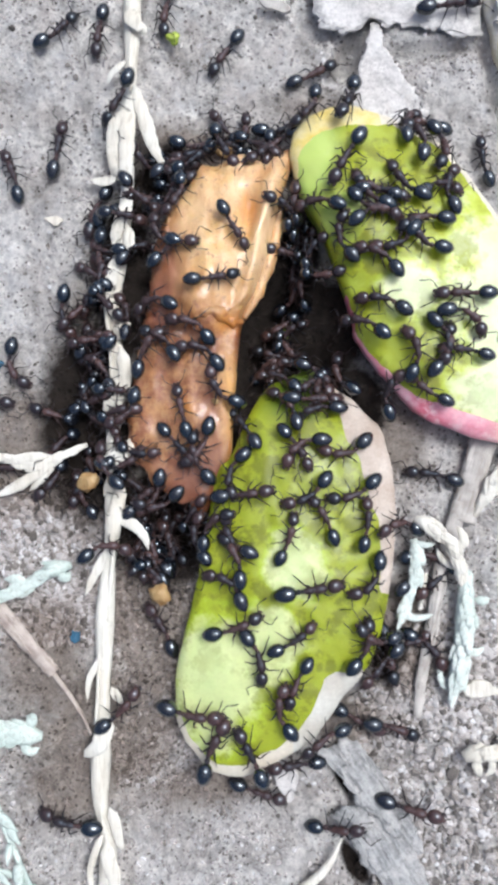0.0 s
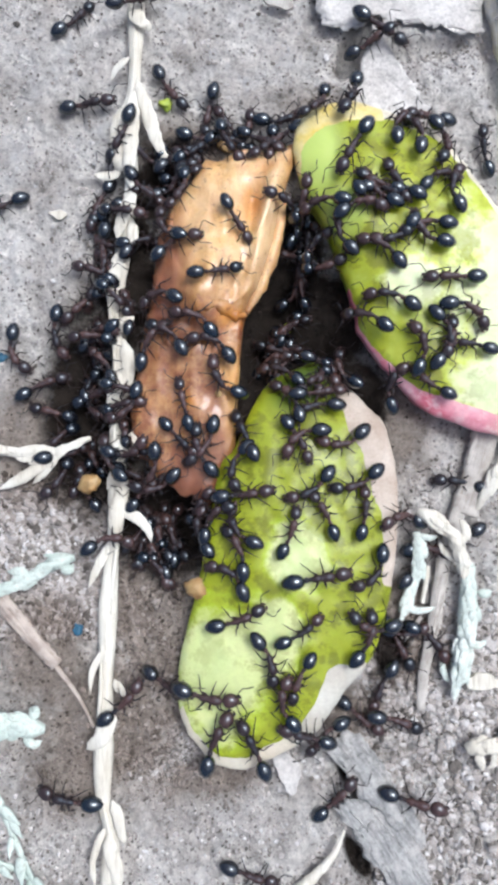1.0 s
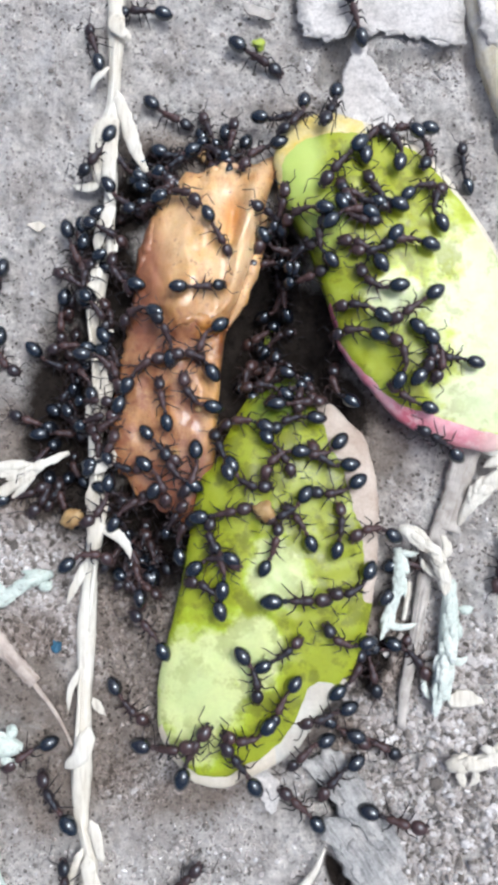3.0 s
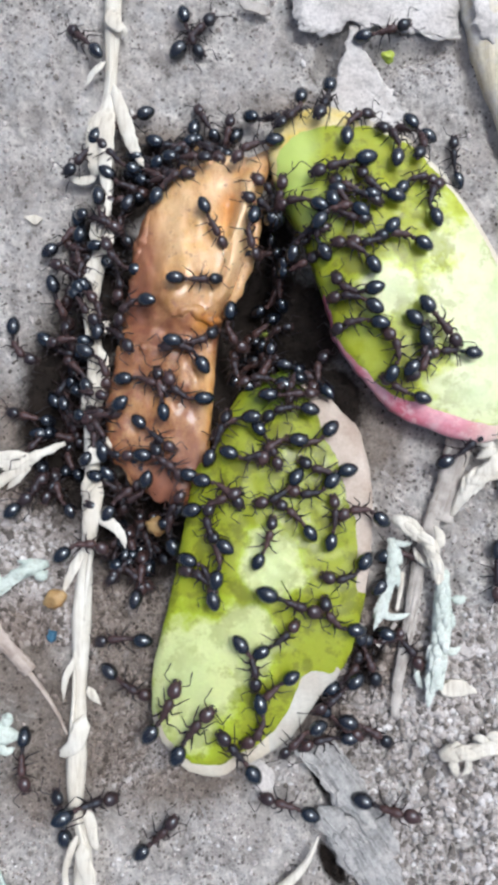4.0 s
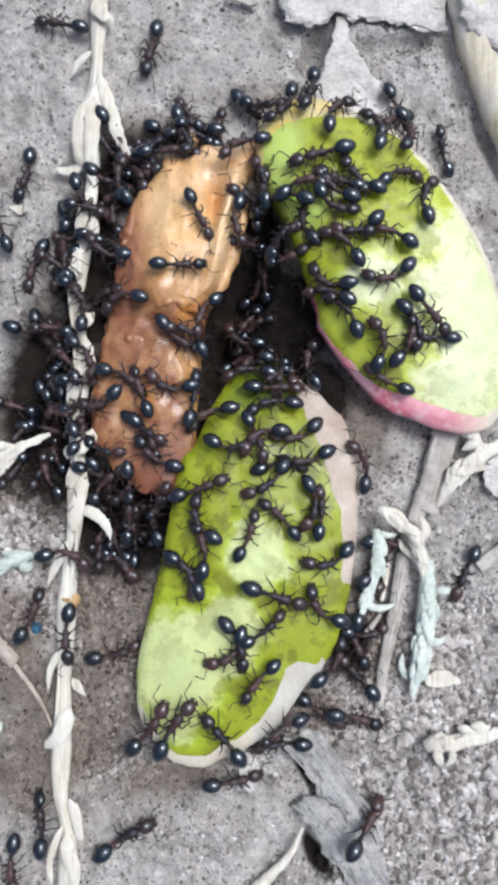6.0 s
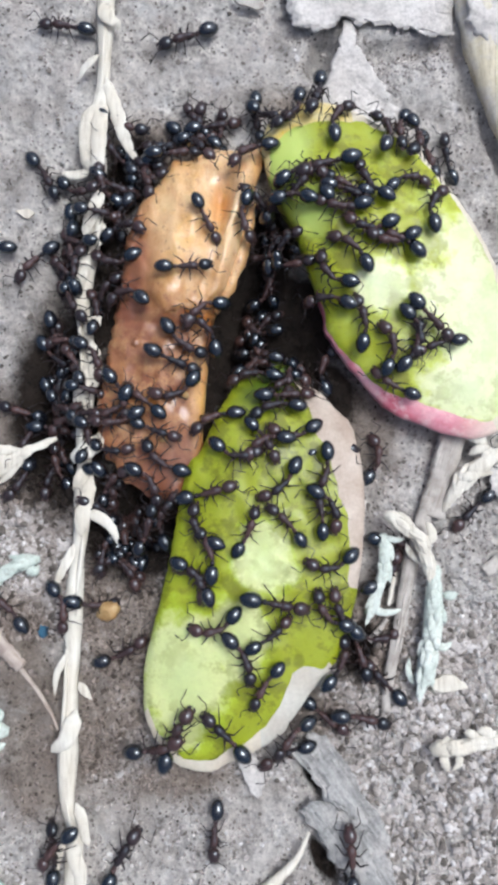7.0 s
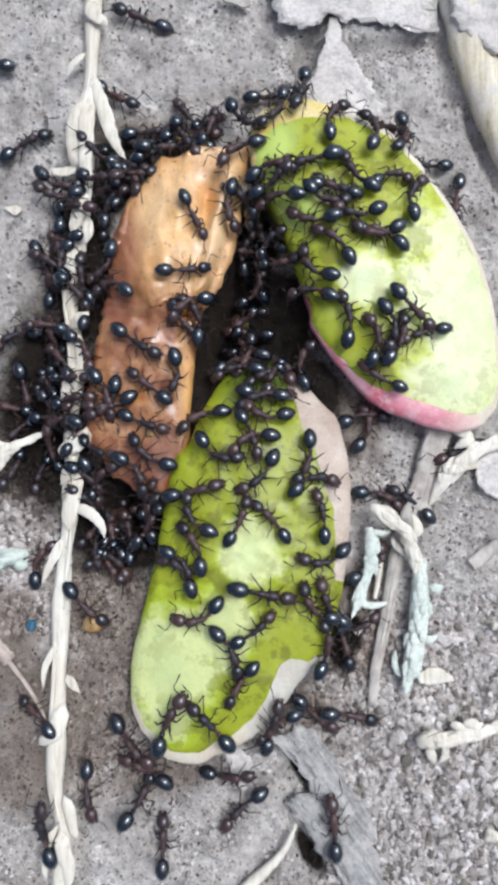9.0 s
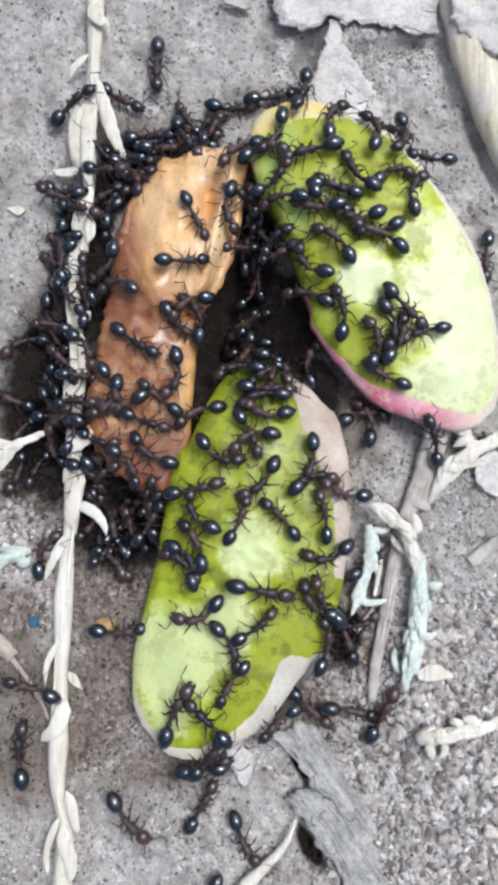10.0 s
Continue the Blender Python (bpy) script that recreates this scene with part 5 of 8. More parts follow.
place_ant(0.95, 4, 14.9, 22.8, -157, FED["upper"])
place_ant(0.95, 4, 12.2, 25.5, 133, FED["upper"])
place_ant(0.95, 4, 17.9, 14.3, -28, FED["upper"])
place_ant(0.95, 3, 18.2, 23.9, -169, FED["upper"])
place_ant(0.95, 4, 8.9, 20.6, 101, FED["upper"])
place_ant(0.95, 3, 3.8, 26.5, -100, FED["upper"])
place_ant(0.95, 4, 8.9, 23.8, 8, FED["upper"])
place_ant(0.95, 3, 13.2, 18.6, 145, FED["upper"])
place_ant(0.95, 4, 17.8, 20.8, 139, FED["upper"])
place_ant(0.95, 3, 14.0, 14.7, 165, FED["upper"])
place_ant(0.97, 0, 22.4, 16.1, -179, FED["upper"])
place_ant(0.86, 1, 22.2, 9.8, 171, FED["upper"])
place_ant(0.95, 4, 16.9, 13.4, -75, FED["upper"])
place_ant(0.95, 3, 12.3, 12.2, 161, FED["upper"])
place_ant(0.95, 3, 14.6, 8.0, 94, FED["upper"])
place_ant(0.86, 2, 18.2, 5.2, 144, FED["upper"])
place_ant(0.95, 4, 0.4, 6.4, 74, FED["soil"])
place_ant(0.95, 3, -23.0, 17.9, -81, FED["soil"])
place_ant(0.95, 4, -20.9, 11.2, 19, FED["soil"])
place_ant(0.95, 0, -1.5, 0.1, 123, FED["lower"])
place_ant(0.95, 4, -3.7, 5.3, 132, FED["brown"])
place_ant(0.95, 3, -9.8, 10.1, 142, FED["brown"])
place_ant(0.95, 3, -6.5, 12.2, 153, FED["brown"])
place_ant(0.95, 4, -13.9, 8.7, 58, FED["brown"])
place_ant(0.95, 4, -14.2, 5.9, -137, FED["brown"])
place_ant(0.95, 4, -12.3, -2.2, -115, FED["brown"])
place_ant(0.87, 0, -8.8, 2.2, 103, FED["brown"])
place_ant(0.86, 0, -11.2, 2.3, -45, FED["brown"])
place_ant(0.95, 3, -17.9, -1.4, 18, FED["soil"])
place_ant(0.95, 4, -15.4, -3.2, 127, FED["soil"])
place_ant(0.95, 4, -10.1, -3.9, -162, FED["brown"])
place_ant(0.95, 4, -15.5, -6.3, 40, FED["soil"])
place_ant(0.95, 3, -14.1, -11.4, 99, FED["soil"])
place_ant(0.95, 3, -11.4, -12.6, 100, FED["soil"])
place_ant(0.95, 4, -1.5, 8.6, 27, FED["soil"])
place_ant(0.95, 3, 3.0, 6.3, 150, FED["lower"])
place_ant(0.95, 3, -5.7, 9.1, 155, FED["brown"])
place_ant(0.95, 3, 2.6, 2.3, 120, FED["lower"])
place_ant(0.95, 3, -2.7, -0.6, -106, FED["lower"])
place_ant(0.99, 0, -5.2, -4.9, 6, FED["lower"])
place_ant(0.95, 4, -2.0, -10.5, 126, FED["lower"])
place_ant(0.86, 1, 0.9, -11.1, 71, FED["lower"])
place_ant(0.95, 4, -6.3, -11.2, 103, FED["lower"])
place_ant(0.95, 3, -3.0, -13.4, 113, FED["lower"])
place_ant(0.95, 3, -2.9, -15.5, 144, FED["lower"])
place_ant(0.95, 1, 3.2, 11.1, 164, FED["walk"])
place_ant(0.95, 4, -19.7, -11.1, 8, FED["soil"])
place_ant(0.95, 1, -6.0, -18.8, 20, FED["lower"])
place_ant(0.95, 0, -21.7, 4.9, 16, FED["walk"])
place_ant(0.95, 4, -12.2, 20.3, 23, FED["brown"])
place_ant(0.95, 2, -33.8, 5.6, 0, FED["walk"])
place_ant(0.95, 4, -20.0, -6.8, 114, FED["soil"])
place_ant(0.95, 4, 9.9, 6.8, 121, FED["soil"])
place_ant(0.95, 3, 7.1, 4.3, -163, FED["lower"])
place_ant(0.95, 4, 9.7, 0.9, -166, FED["lower"])
place_ant(0.95, 4, 10.5, -3.3, -157, FED["lower"])
place_ant(0.95, 3, 5.3, 0.9, -148, FED["lower"])
place_ant(0.95, 4, 5.5, -3.1, -147, FED["lower"])
place_ant(0.95, 4, 12.7, 4.2, 71, FED["soil"])
place_ant(0.86, 1, 9.3, -9.8, 83, FED["lower"])
place_ant(0.86, 1, 6.3, -9.1, 118, FED["lower"])
place_ant(0.95, 4, -6.6, 2.7, -122, FED["brown"])
place_ant(0.95, 3, 15.3, -8.4, 180, FED["soil"])
place_ant(0.95, 4, 14.4, -11.4, -9, FED["soil"])
place_ant(0.95, 1, 20.0, -3.1, 169, FED["walk"])
place_ant(0.95, 0, 19.9, -12.5, -142, FED["walk"])
place_ant(0.95, 4, 11.0, -11.5, -128, FED["lower"])
place_ant(0.95, 3, 13.6, -14.7, 63, FED["soil"])
place_ant(1.06, 0, 1.3, -14.7, 9, FED["lower"])
place_ant(0.95, 4, 14.8, -19.7, -42, FED["soil"])
place_ant(0.95, 4, 1.9, -28.6, 99, FED["lower"])
place_ant(0.95, 4, -2.5, -19.1, -71, FED["lower"])
place_ant(0.86, 1, 0.3, -20.4, 32, FED["lower"])
place_ant(0.86, 1, 3.5, -21.9, -114, FED["lower"])
place_ant(1.06, 2, -6.9, -32.9, 67, FED["soil"])
place_ant(0.99, 0, -1.1, -33.3, 116, FED["soil"])
place_ant(0.95, 0, 4.7, -32.9, -172, FED["walk"])
place_ant(0.95, 3, 8.0, -22.1, 66, FED["lower"])
place_ant(0.95, 1, -37.1, -20.3, 180, FED["walk"])
place_ant(0.95, 1, -10.6, -21.0, 119, FED["walk"])
place_ant(1.06, 2, -18.6, -39.2, 170, FED["walk"])
place_ant(0.99, 1, -19.1, -54.4, 90, FED["walk"])
place_ant(0.95, 1, -17.8, -28.7, 45, FED["walk"])
place_ant(0.95, 0, -3.6, -35.5, -18, FED["walk"])
place_ant(0.95, 1, 12.7, -20.5, -130, FED["walk"])
place_ant(1.04, 0, 12.0, -36.5, -12, FED["walk"])
place_ant(0.95, 1, -12.2, -14.5, 122, FED["walk"])
place_ant(0.95, 4, -6.6, -2.7, 111, FED["brown"])
place_ant(0.95, 4, -6.9, -9.8, 45, FED["lower"])
place_ant(0.95, 1, -31.8, -1.4, 0, FED["walk"])
place_ant(0.95, 4, 12.7, -19.4, 167, FED["soil"])
place_ant(0.95, 0, 4.6, -39.6, 12, FED["walk"])
place_ant(1.00, 0, -24.3, 32.0, 79, FED["walk"])
place_ant(0.95, 3, -18.3, 24.1, -80, FED["soil"])
place_ant(0.95, 1, -28.3, 29.2, 108, FED["walk"])
place_ant(0.95, 3, 16.9, 8.3, 69, FED["upper"])
place_ant(0.95, 1, -18.6, 29.4, -111, FED["walk"])
place_ant(0.95, 3, -1.0, 36.0, 14, FED["soil"])
place_ant(1.05, 1, -10.7, -26.4, -10, FED["lower"])

# the dense dark clusters beside the stem and between the pieces
rng = random.Random(21)
CROWD = []
for x0, x1, y0, y1, n, where in ((-23.5, -15.5, -3, 4, 9, "crowd"), (-22, -16, 4, 12, 8, "crowd"), (-20, -16, 12, 26, 6, "crowd"), (0.8, 5.0, 12, 20, 6, "crowd"), (1.8, 4.5, 20, 26, 6, "crowd"), (-0.8, 6, 7.5, 12, 6, "crowd"), (-15.5, -9, -13.5, -8, 13, "crowd"), (-13, -9.5, 28.5, 34, 5, "crowd"), (-8, 1, 33.5, 36, 5, "crowd"), (0.0, 7.5, 1.5, 7.0, 2, "lower"), (7.5, 17.5, 25.5, 33.5, 4, "upper"), (11.6, 12.6, -22, -19, 2, "soil"), (6.8, 10.6, -29.6, -26.8, 3, "soil")):
    for _ in range(n):
        x, y, a = rng.uniform(x0, x1), rng.uniform(y0, y1), rng.uniform(0, 360)
        size, model = rng.uniform(0.8, 1.0), rng.choice((8, 9, 10, 8, 9, 10, 3, 4) if where == "crowd" else (0, 1, 2, 3, 4))
        CROWD.append((place_ant(size, model, x, y, a, FED[where]), x, y, a, size, models[-1][0]))


def track(index, rows):
    """Rows of seconds, abdomen's x and y in mm and heading in degrees, as poses."""
    model, size = models[index]
    return [(t, stand(x, y, a, model, size)) for t, x, y, a in rows]


def stride(ant, spans):
    """The legs of a walking ant swing in two sets of three while it walks."""
    legs = [o for o in ant.children if o.name.split(".")[0] == "leg"]
    for k, leg in enumerate(legs):
        hip = leg.location.copy()
        rows = [(0.0, Matrix.Translation(hip))]
        for t0, t1 in spans:
            n = max(2, int((t1 - t0) / 0.2))
            for i in range(n + 1):
                t = t0 + (t1 - t0) * i / n
                swing = (0 if i in (0, n) else 16 * (1 if (i + k) % 2 else -1)) * (1 if k < 3 else -1)
                if t > rows[-1][0] + 0.05:
                    rows.append((t, Matrix.Translation(hip) @ pose(0, 0, 0, 0, 0, swing)))
        if rows[-1][0] < 9.95:
            rows.append((10.0, Matrix.Translation(hip)))
        walk(leg, rows)


def motions():
    """Everything that moves: the ants, their legs and the crumbs they carry."""
    walk(ants[0], track(0, [(0, 17.6, 49.7, 8), (2.5, 1.5, 47.4, -62), (3.5, -5.0, 46.5, 15), (4.5, -11.4, 45.7, 92), (4.83, -11.8, 46.2, 151), (5.17, -12.1, 46.8, 211), (5.5, -12.4, 47.3, 270), (6.75, -5.7, 47.7, 217), (8, 1.0, 48.1, 164), (8.5, -6.1, 48.3, 179), (9, -7.7, 48.3, 164), (9.5, -8.5, 47.3, 164), (9.75, -8.4, 46.5, 218), (10, -8.3, 45.8, 271)]))
    stride(ants[0], [(0, 4.5), (5.5, 10)])
    walk(ants[1], track(1, [(0, -19.0, 50.5, -98), (0.5, -19.0, 48.7, -98), (0.75, -18.6, 49.0, -38), (1, -18.1, 49.2, 23), (2.5, -16.6, 44.3, 97), (7.5, -17.8, 47.5, 173), (8, -17.6, 47.5, 173), (8.5, -17.6, 47.2, 210), (9, -25.2, 43.0, 187), (9.81, -37.5, 36.2, 209), (10, -37.5, 36.2, 209)]))
    stride(ants[1], [(0, 0.5), (1, 2.5), (8.5, 9.81)])
    walk(ants[2], track(2, [(0, -11.1, 52.8, -100), (0.5, -12.0, 47.7, -100), (1, -12.9, 42.6, -54), (1.5, -13.5, 42.8, -54), (1.75, -13.3, 43.1, -12), (2, -13.0, 43.3, 30), (2.5, -11.8, 41.1, 30), (3, -11.7, 40.1, -30), (3.5, -11.6, 39.1, -90), (4, -11.6, 38.0, -150), (4.5, -12.0, 37.6, -150), (5, -13.2, 38.6, -150), (5.5, -14.6, 37.1, -83), (7, -15.4, 37.3, -21), (7.5, -17.6, 40.1, -21), (8, -16.1, 41.6, -21), (8.5, -15.6, 41.4, -34), (9, -14.6, 40.6, -34), (9.5, -14.6, 40.7, -34), (10, -14.3, 40.4, -34)]))
    stride(ants[2], [(0, 1), (2, 4), (4.5, 5.5), (7, 8), (8.5, 9)])
    walk(ants[3], track(3, [(0, -14.8, 41.0, -130), (0.5, -18.9, 38.4, -130), (1, -14.9, 36.3, -129), (4, -17.0, 35.0, -126), (4.5, -22.8, 33.5, -126), (5, -19.1, 33.4, -126), (5.5, -22.8, 32.1, -119), (7.25, -23.9, 32.3, -44), (9, -25.1, 32.5, 31), (9.5, -22.1, 35.0, 36), (10, -19.4, 36.6, 26)]))
    stride(ants[3], [(0, 1), (4, 5.5), (9, 10)])
    walk(ants[4], track(4, [(0, -3.2, 35.2, -37), (1, -3.2, 35.2, -37), (1.5, -4.0, 35.6, -37), (4.5, -6.8, 36.8, -111), (5, -7.3, 37.0, -111), (5.5, -7.1, 36.6, -111), (6.25, -6.3, 36.2, -51), (7, -5.6, 35.9, 9), (7.5, -10.3, 35.8, 12), (8, -10.6, 34.8, 9), (8.5, -11.1, 34.3, 9), (9, -11.3, 34.6, 9), (9.5, -11.1, 34.5, 9), (10, -11.3, 34.2, 9)]))
    stride(ants[4], [(7, 8)])
    walk(ants[5], track(5, [(0, -10.5, 34.8, 2), (0.5, -10.5, 35.0, 2), (1, -10.1, 35.1, 2), (1.5, -10.5, 34.8, 2), (2, -10.1, 35.2, 2), (2.5, -10.5, 34.5, 2), (4.5, -10.7, 35.0, 0), (9, -5.6, 36.5, -17), (10, -5.6, 36.5, -17)]))
    walk(ants[6], track(6, [(0, -0.1, 35.2, -116), (1, -0.1, 35.2, -116), (4.5, -1.5, 35.8, -169), (6.75, -2.6, 34.7, -238), (9, -3.8, 33.6, -308), (10, -3.8, 33.6, -308)]))
    walk(ants[7], track(7, [(0, -25.9, 46.6, 45), (0.5, -25.3, 47.6, 45), (1, -24.6, 47.9, 45), (1.5, -22.5, 49.2, 15), (2, -17.0, 50.2, 68), (2.5, -11.6, 51.3, 120), (3, -10.2, 51.0, 177), (3.5, -8.8, 50.7, 235), (4, -7.4, 50.5, 292), (4.5, -6.0, 49.6, 292), (5, -3.0, 44.1, 301), (5.5, -0.1, 40.0, 331), (7, 1.5, 39.4, 277), (7.5, 1.1, 39.5, 277), (8, 2.5, 39.6, 277), (8.25, 2.1, 39.6, 324), (8.5, 1.7, 39.5, 372), (9, 2.6, 38.8, 372), (10, 2.6, 38.8, 372)]))
    stride(ants[7], [(0, 0.5), (1, 5.5), (7.5, 8), (8.5, 9)])
    walk(ants[8], track(8, [(0, -17.2, 27.4, -140), (1, -17.4, 27.4, -140), (2.5, -17.2, 27.4, -140), (3.25, -17.1, 27.6, -97), (4, -17.0, 27.8, -54), (4.5, -16.7, 28.1, -54), (5, -17.0, 27.5, -54), (5.5, -17.0, 27.6, -54), (7, -19.9, 29.7, -14), (7.5, -19.3, 29.6, -14), (8.5, -19.5, 29.7, -14), (9, -20.8, 29.8, -14), (9.5, -20.4, 29.1, -14), (10, -20.6, 29.1, -14)]))
    walk(ants[9], track(9, [(0, -16.6, 29.8, -34), (1, -16.4, 29.9, -34), (1.5, -16.5, 29.6, -34), (2, -16.5, 29.8, -34), (2.5, -16.6, 29.7, -34), (4, -16.4, 30.4, -14), (4.5, -15.9, 30.6, -14), (5, -16.3, 30.2, -14), (7, -16.5, 29.6, -17), (7.5, -16.6, 29.8, -17), (8.5, -16.1, 29.6, -17), (9, -16.0, 29.6, -17), (9.5, -16.3, 29.9, -17), (10, -15.6, 30.5, -17)]))
    walk(ants[10], track(10, [(0, -9.7, 29.9, -107), (1, -9.7, 29.9, -107), (2.17, -9.8, 29.0, -52), (3.33, -9.9, 28.0, 3), (4.5, -9.9, 27.1, 58), (6.75, -13.4, 27.3, 116), (9, -16.8, 27.5, 173), (10, -16.8, 27.5, 173)]))
    walk(ants[11], track(11, [(0, -12.6, 33.5, -44), (1, -12.6, 33.5, -44), (4.5, -12.9, 33.3, -32), (9, -14.4, 33.5, -46), (10, -14.4, 33.5, -46)]))
    walk(ants[12], track(12, [(0, -12.6, 31.4, 15), (1, -12.6, 31.4, 15), (4.5, -13.2, 31.4, -30), (9, -12.1, 30.8, -54), (10, -12.1, 30.8, -54)]))
    walk(ants[13], track(13, [(0, -3.5, 47.4, -125), (0.5, -6.3, 43.3, -113), (1, -6.4, 40.4, -103), (1.5, -6.0, 39.4, -103), (2, -5.6, 40.9, -103), (2.5, -1.6, 38.4, -103), (3.5, -5.8, 34.9, -53), (4.5, -10.0, 31.4, -3), (9, -9.6, 32.1, 10), (10, -9.6, 32.1, 10)]))
    stride(ants[13], [(0, 4.5)])
    walk(ants[14], track(14, [(0, -13.4, 27.7, 46), (0.5, -13.2, 28.1, 46), (1.5, -13.2, 28.3, 46), (2.5, -13.3, 28.2, 46), (3.25, -13.2, 28.0, -24), (4, -13.2, 27.7, -93), (4.5, -13.3, 27.4, -93), (5.5, -12.7, 27.9, -93), (9, -13.0, 27.2, -107), (10, -13.0, 27.2, -107)]))
    walk(ants[15], track(15, [(0, -18.8, 19.9, -120), (1, -18.8, 19.9, -120), (4.5, -17.8, 20.8, -125), (9, -16.9, 21.4, -134), (10, -16.9, 21.4, -134)]))
    walk(ants[16], track(16, [(0, -9.5, 22.4, 134), (0.5, -9.5, 22.2, 134), (1, -9.2, 22.3, 134), (1.5, -9.5, 22.3, 134), (2, -10.1, 19.7, 134), (2.5, -11.6, 18.7, 134), (4, -12.3, 19.9, 149), (4.5, -12.3, 20.0, 149), (5, -11.7, 20.0, 149), (5.5, -12.0, 20.1, 149), (9, -11.8, 20.6, 219), (10, -11.8, 20.6, 219)]))
    walk(ants[17], track(17, [(0, -5.7, 25.4, -50), (1, -5.7, 25.4, -50), (4.5, -5.4, 25.7, -55), (8.5, -5.3, 25.6, -55), (9.5, -5.2, 25.6, -55), (10, -5.2, 25.5, -55)]))
    walk(ants[18], track(18, [(0, 2.0, 23.6, 98), (1, 2.0, 23.6, 98), (2, 1.3, 24.2, 39), (3, 0.7, 24.8, -21), (4, -0.0, 25.4, -80), (5, -0.0, 25.4, -80), (7.5, -0.1, 27.0, -77), (9.5, -0.3, 27.3, -77), (10, -0.4, 27.0, -77)]))
    walk(ants[19], track(19, [(0, -8.4, 17.9, 9), (1, -8.4, 17.9, 9), (4.5, -8.0, 18.0, 0), (7, -8.2, 18.6, 4), (7.5, -7.6, 18.3, 4), (8.5, -6.8, 18.4, 4), (9, -7.0, 18.0, 4), (9.5, -7.1, 18.7, 4), (10, -7.2, 18.7, 4)]))
    walk(ants[20], track(20, [(0, -9.8, 15.3, 180), (1, -9.6, 15.3, 180), (1.5, -9.5, 15.1, 180), (2, -9.5, 15.4, 180), (2.5, -9.4, 15.2, 180), (4, -9.8, 15.4, 199), (4.5, -9.4, 15.2, 199), (5, -9.7, 15.1, 199), (5.5, -9.3, 15.1, 199), (7, -9.6, 15.2, 173), (8, -9.4, 15.1, 173), (8.5, -9.7, 15.2, 173), (9, -9.9, 15.7, 173), (9.5, -9.5, 15.7, 173), (10, -9.5, 15.7, 173)]))
    walk(ants[21], track(21, [(0, -19.7, 17.3, -142), (1, -19.7, 17.3, -142), (2.75, -21.2, 18.2, -99), (4.5, -22.7, 19.1, -56), (7, -21.1, 21.9, -135), (8, -21.0, 21.7, -135), (8.5, -21.4, 21.5, -58), (9, -21.8, 21.6, -58), (9.5, -23.9, 15.9, -111), (10, -26.1, 10.2, -111)]))
    stride(ants[21], [(9, 10)])
    walk(ants[22], track(22, [(0, -28.6, 11.9, -73), (0.5, -28.6, 12.2, -73), (1, -29.1, 12.7, -71), (1.5, -28.9, 12.7, -71), (2, -28.9, 13.3, -71), (7, -21.7, 14.3, -46), (7.5, -21.8, 14.6, -46), (8, -22.3, 14.9, -46), (8.5, -23.5, 15.4, -63), (9, -19.8, 16.1, -63), (9.5, -20.4, 16.3, -63), (10, -20.4, 16.0, -63)]))
    walk(ants[23], track(23, [(0, -16.7, 11.8, -164), (0.5, -16.6, 11.7, -164), (1, -16.8, 13.1, -164), (2.75, -16.6, 13.4, -89), (4.5, -16.4, 13.6, -14), (6.75, -15.9, 14.7, 46), (9, -15.3, 15.8, 107), (10, -15.3, 15.8, 107)]))
    walk(ants[24], track(24, [(0, 4.9, 20.9, 81), (1, 4.9, 20.9, 81), (4.5, 5.0, 21.1, 29), (9, 1.6, 20.0, 78), (10, 1.6, 20.0, 78)]))
    walk(ants[25], track(25, [(0, -18.7, 26.2, -101), (9, -18.7, 26.2, -101), (10, -18.7, 26.2, -101)]))
    walk(ants[26], track(26, [(0, -16.9, 21.2, 23), (1, -16.9, 21.2, 23), (2.75, -16.4, 21.1, -26), (4.5, -15.9, 21.0, -75), (6.75, -14.7, 22.8, -8), (9, -13.6, 24.6, 60), (10, -13.6, 24.6, 60)]))
    walk(ants[27], track(27, [(0, 9.2, 40.4, -106), (1, 9.2, 40.4, -106), (4.5, 8.8, 40.4, -102), (7, 8.6, 40.7, -101), (8, 8.7, 40.5, -101), (9, 8.5, 40.8, -101), (10, 8.6, 40.8, -101)]))
    walk(ants[28], track(28, [(0, 5.2, 39.1, -120), (1, 5.6, 39.0, -120), (1.5, 5.5, 39.0, -120), (4.5, 5.9, 38.5, -121), (7, 6.3, 37.9, -124), (7.5, 6.2, 37.9, -124), (8, 6.4, 37.9, -124), (8.5, 6.3, 37.6, -124), (9, 6.1, 37.6, -124), (9.5, 6.2, 35.2, -124), (10, 6.0, 34.8, -124)]))
    walk(ants[29], track(29, [(0, 3.0, 35.1, -134), (1, 3.0, 35.1, -134), (4.5, 2.9, 32.9, -153), (9, 3.2, 32.1, -145), (10, 3.2, 32.1, -145)]))
    walk(ants[30], track(30, [(0, 13.9, 33.0, 60), (0.5, 13.5, 31.9, 60), (1, 13.0, 32.1, 60), (1.5, 12.9, 31.6, 60), (2, 13.0, 31.7, 60), (2.5, 12.5, 31.3, 60), (4, 10.4, 32.8, 54), (5, 9.9, 33.0, 54), (5.5, 10.1, 33.2, 54), (7, 9.8, 32.7, 66), (7.5, 10.7, 32.7, 66), (8, 10.8, 32.8, 66), (8.5, 10.8, 32.4, 66), (9, 10.9, 32.4, 66), (9.5, 11.2, 32.2, 66), (10, 10.8, 32.5, 66)]))
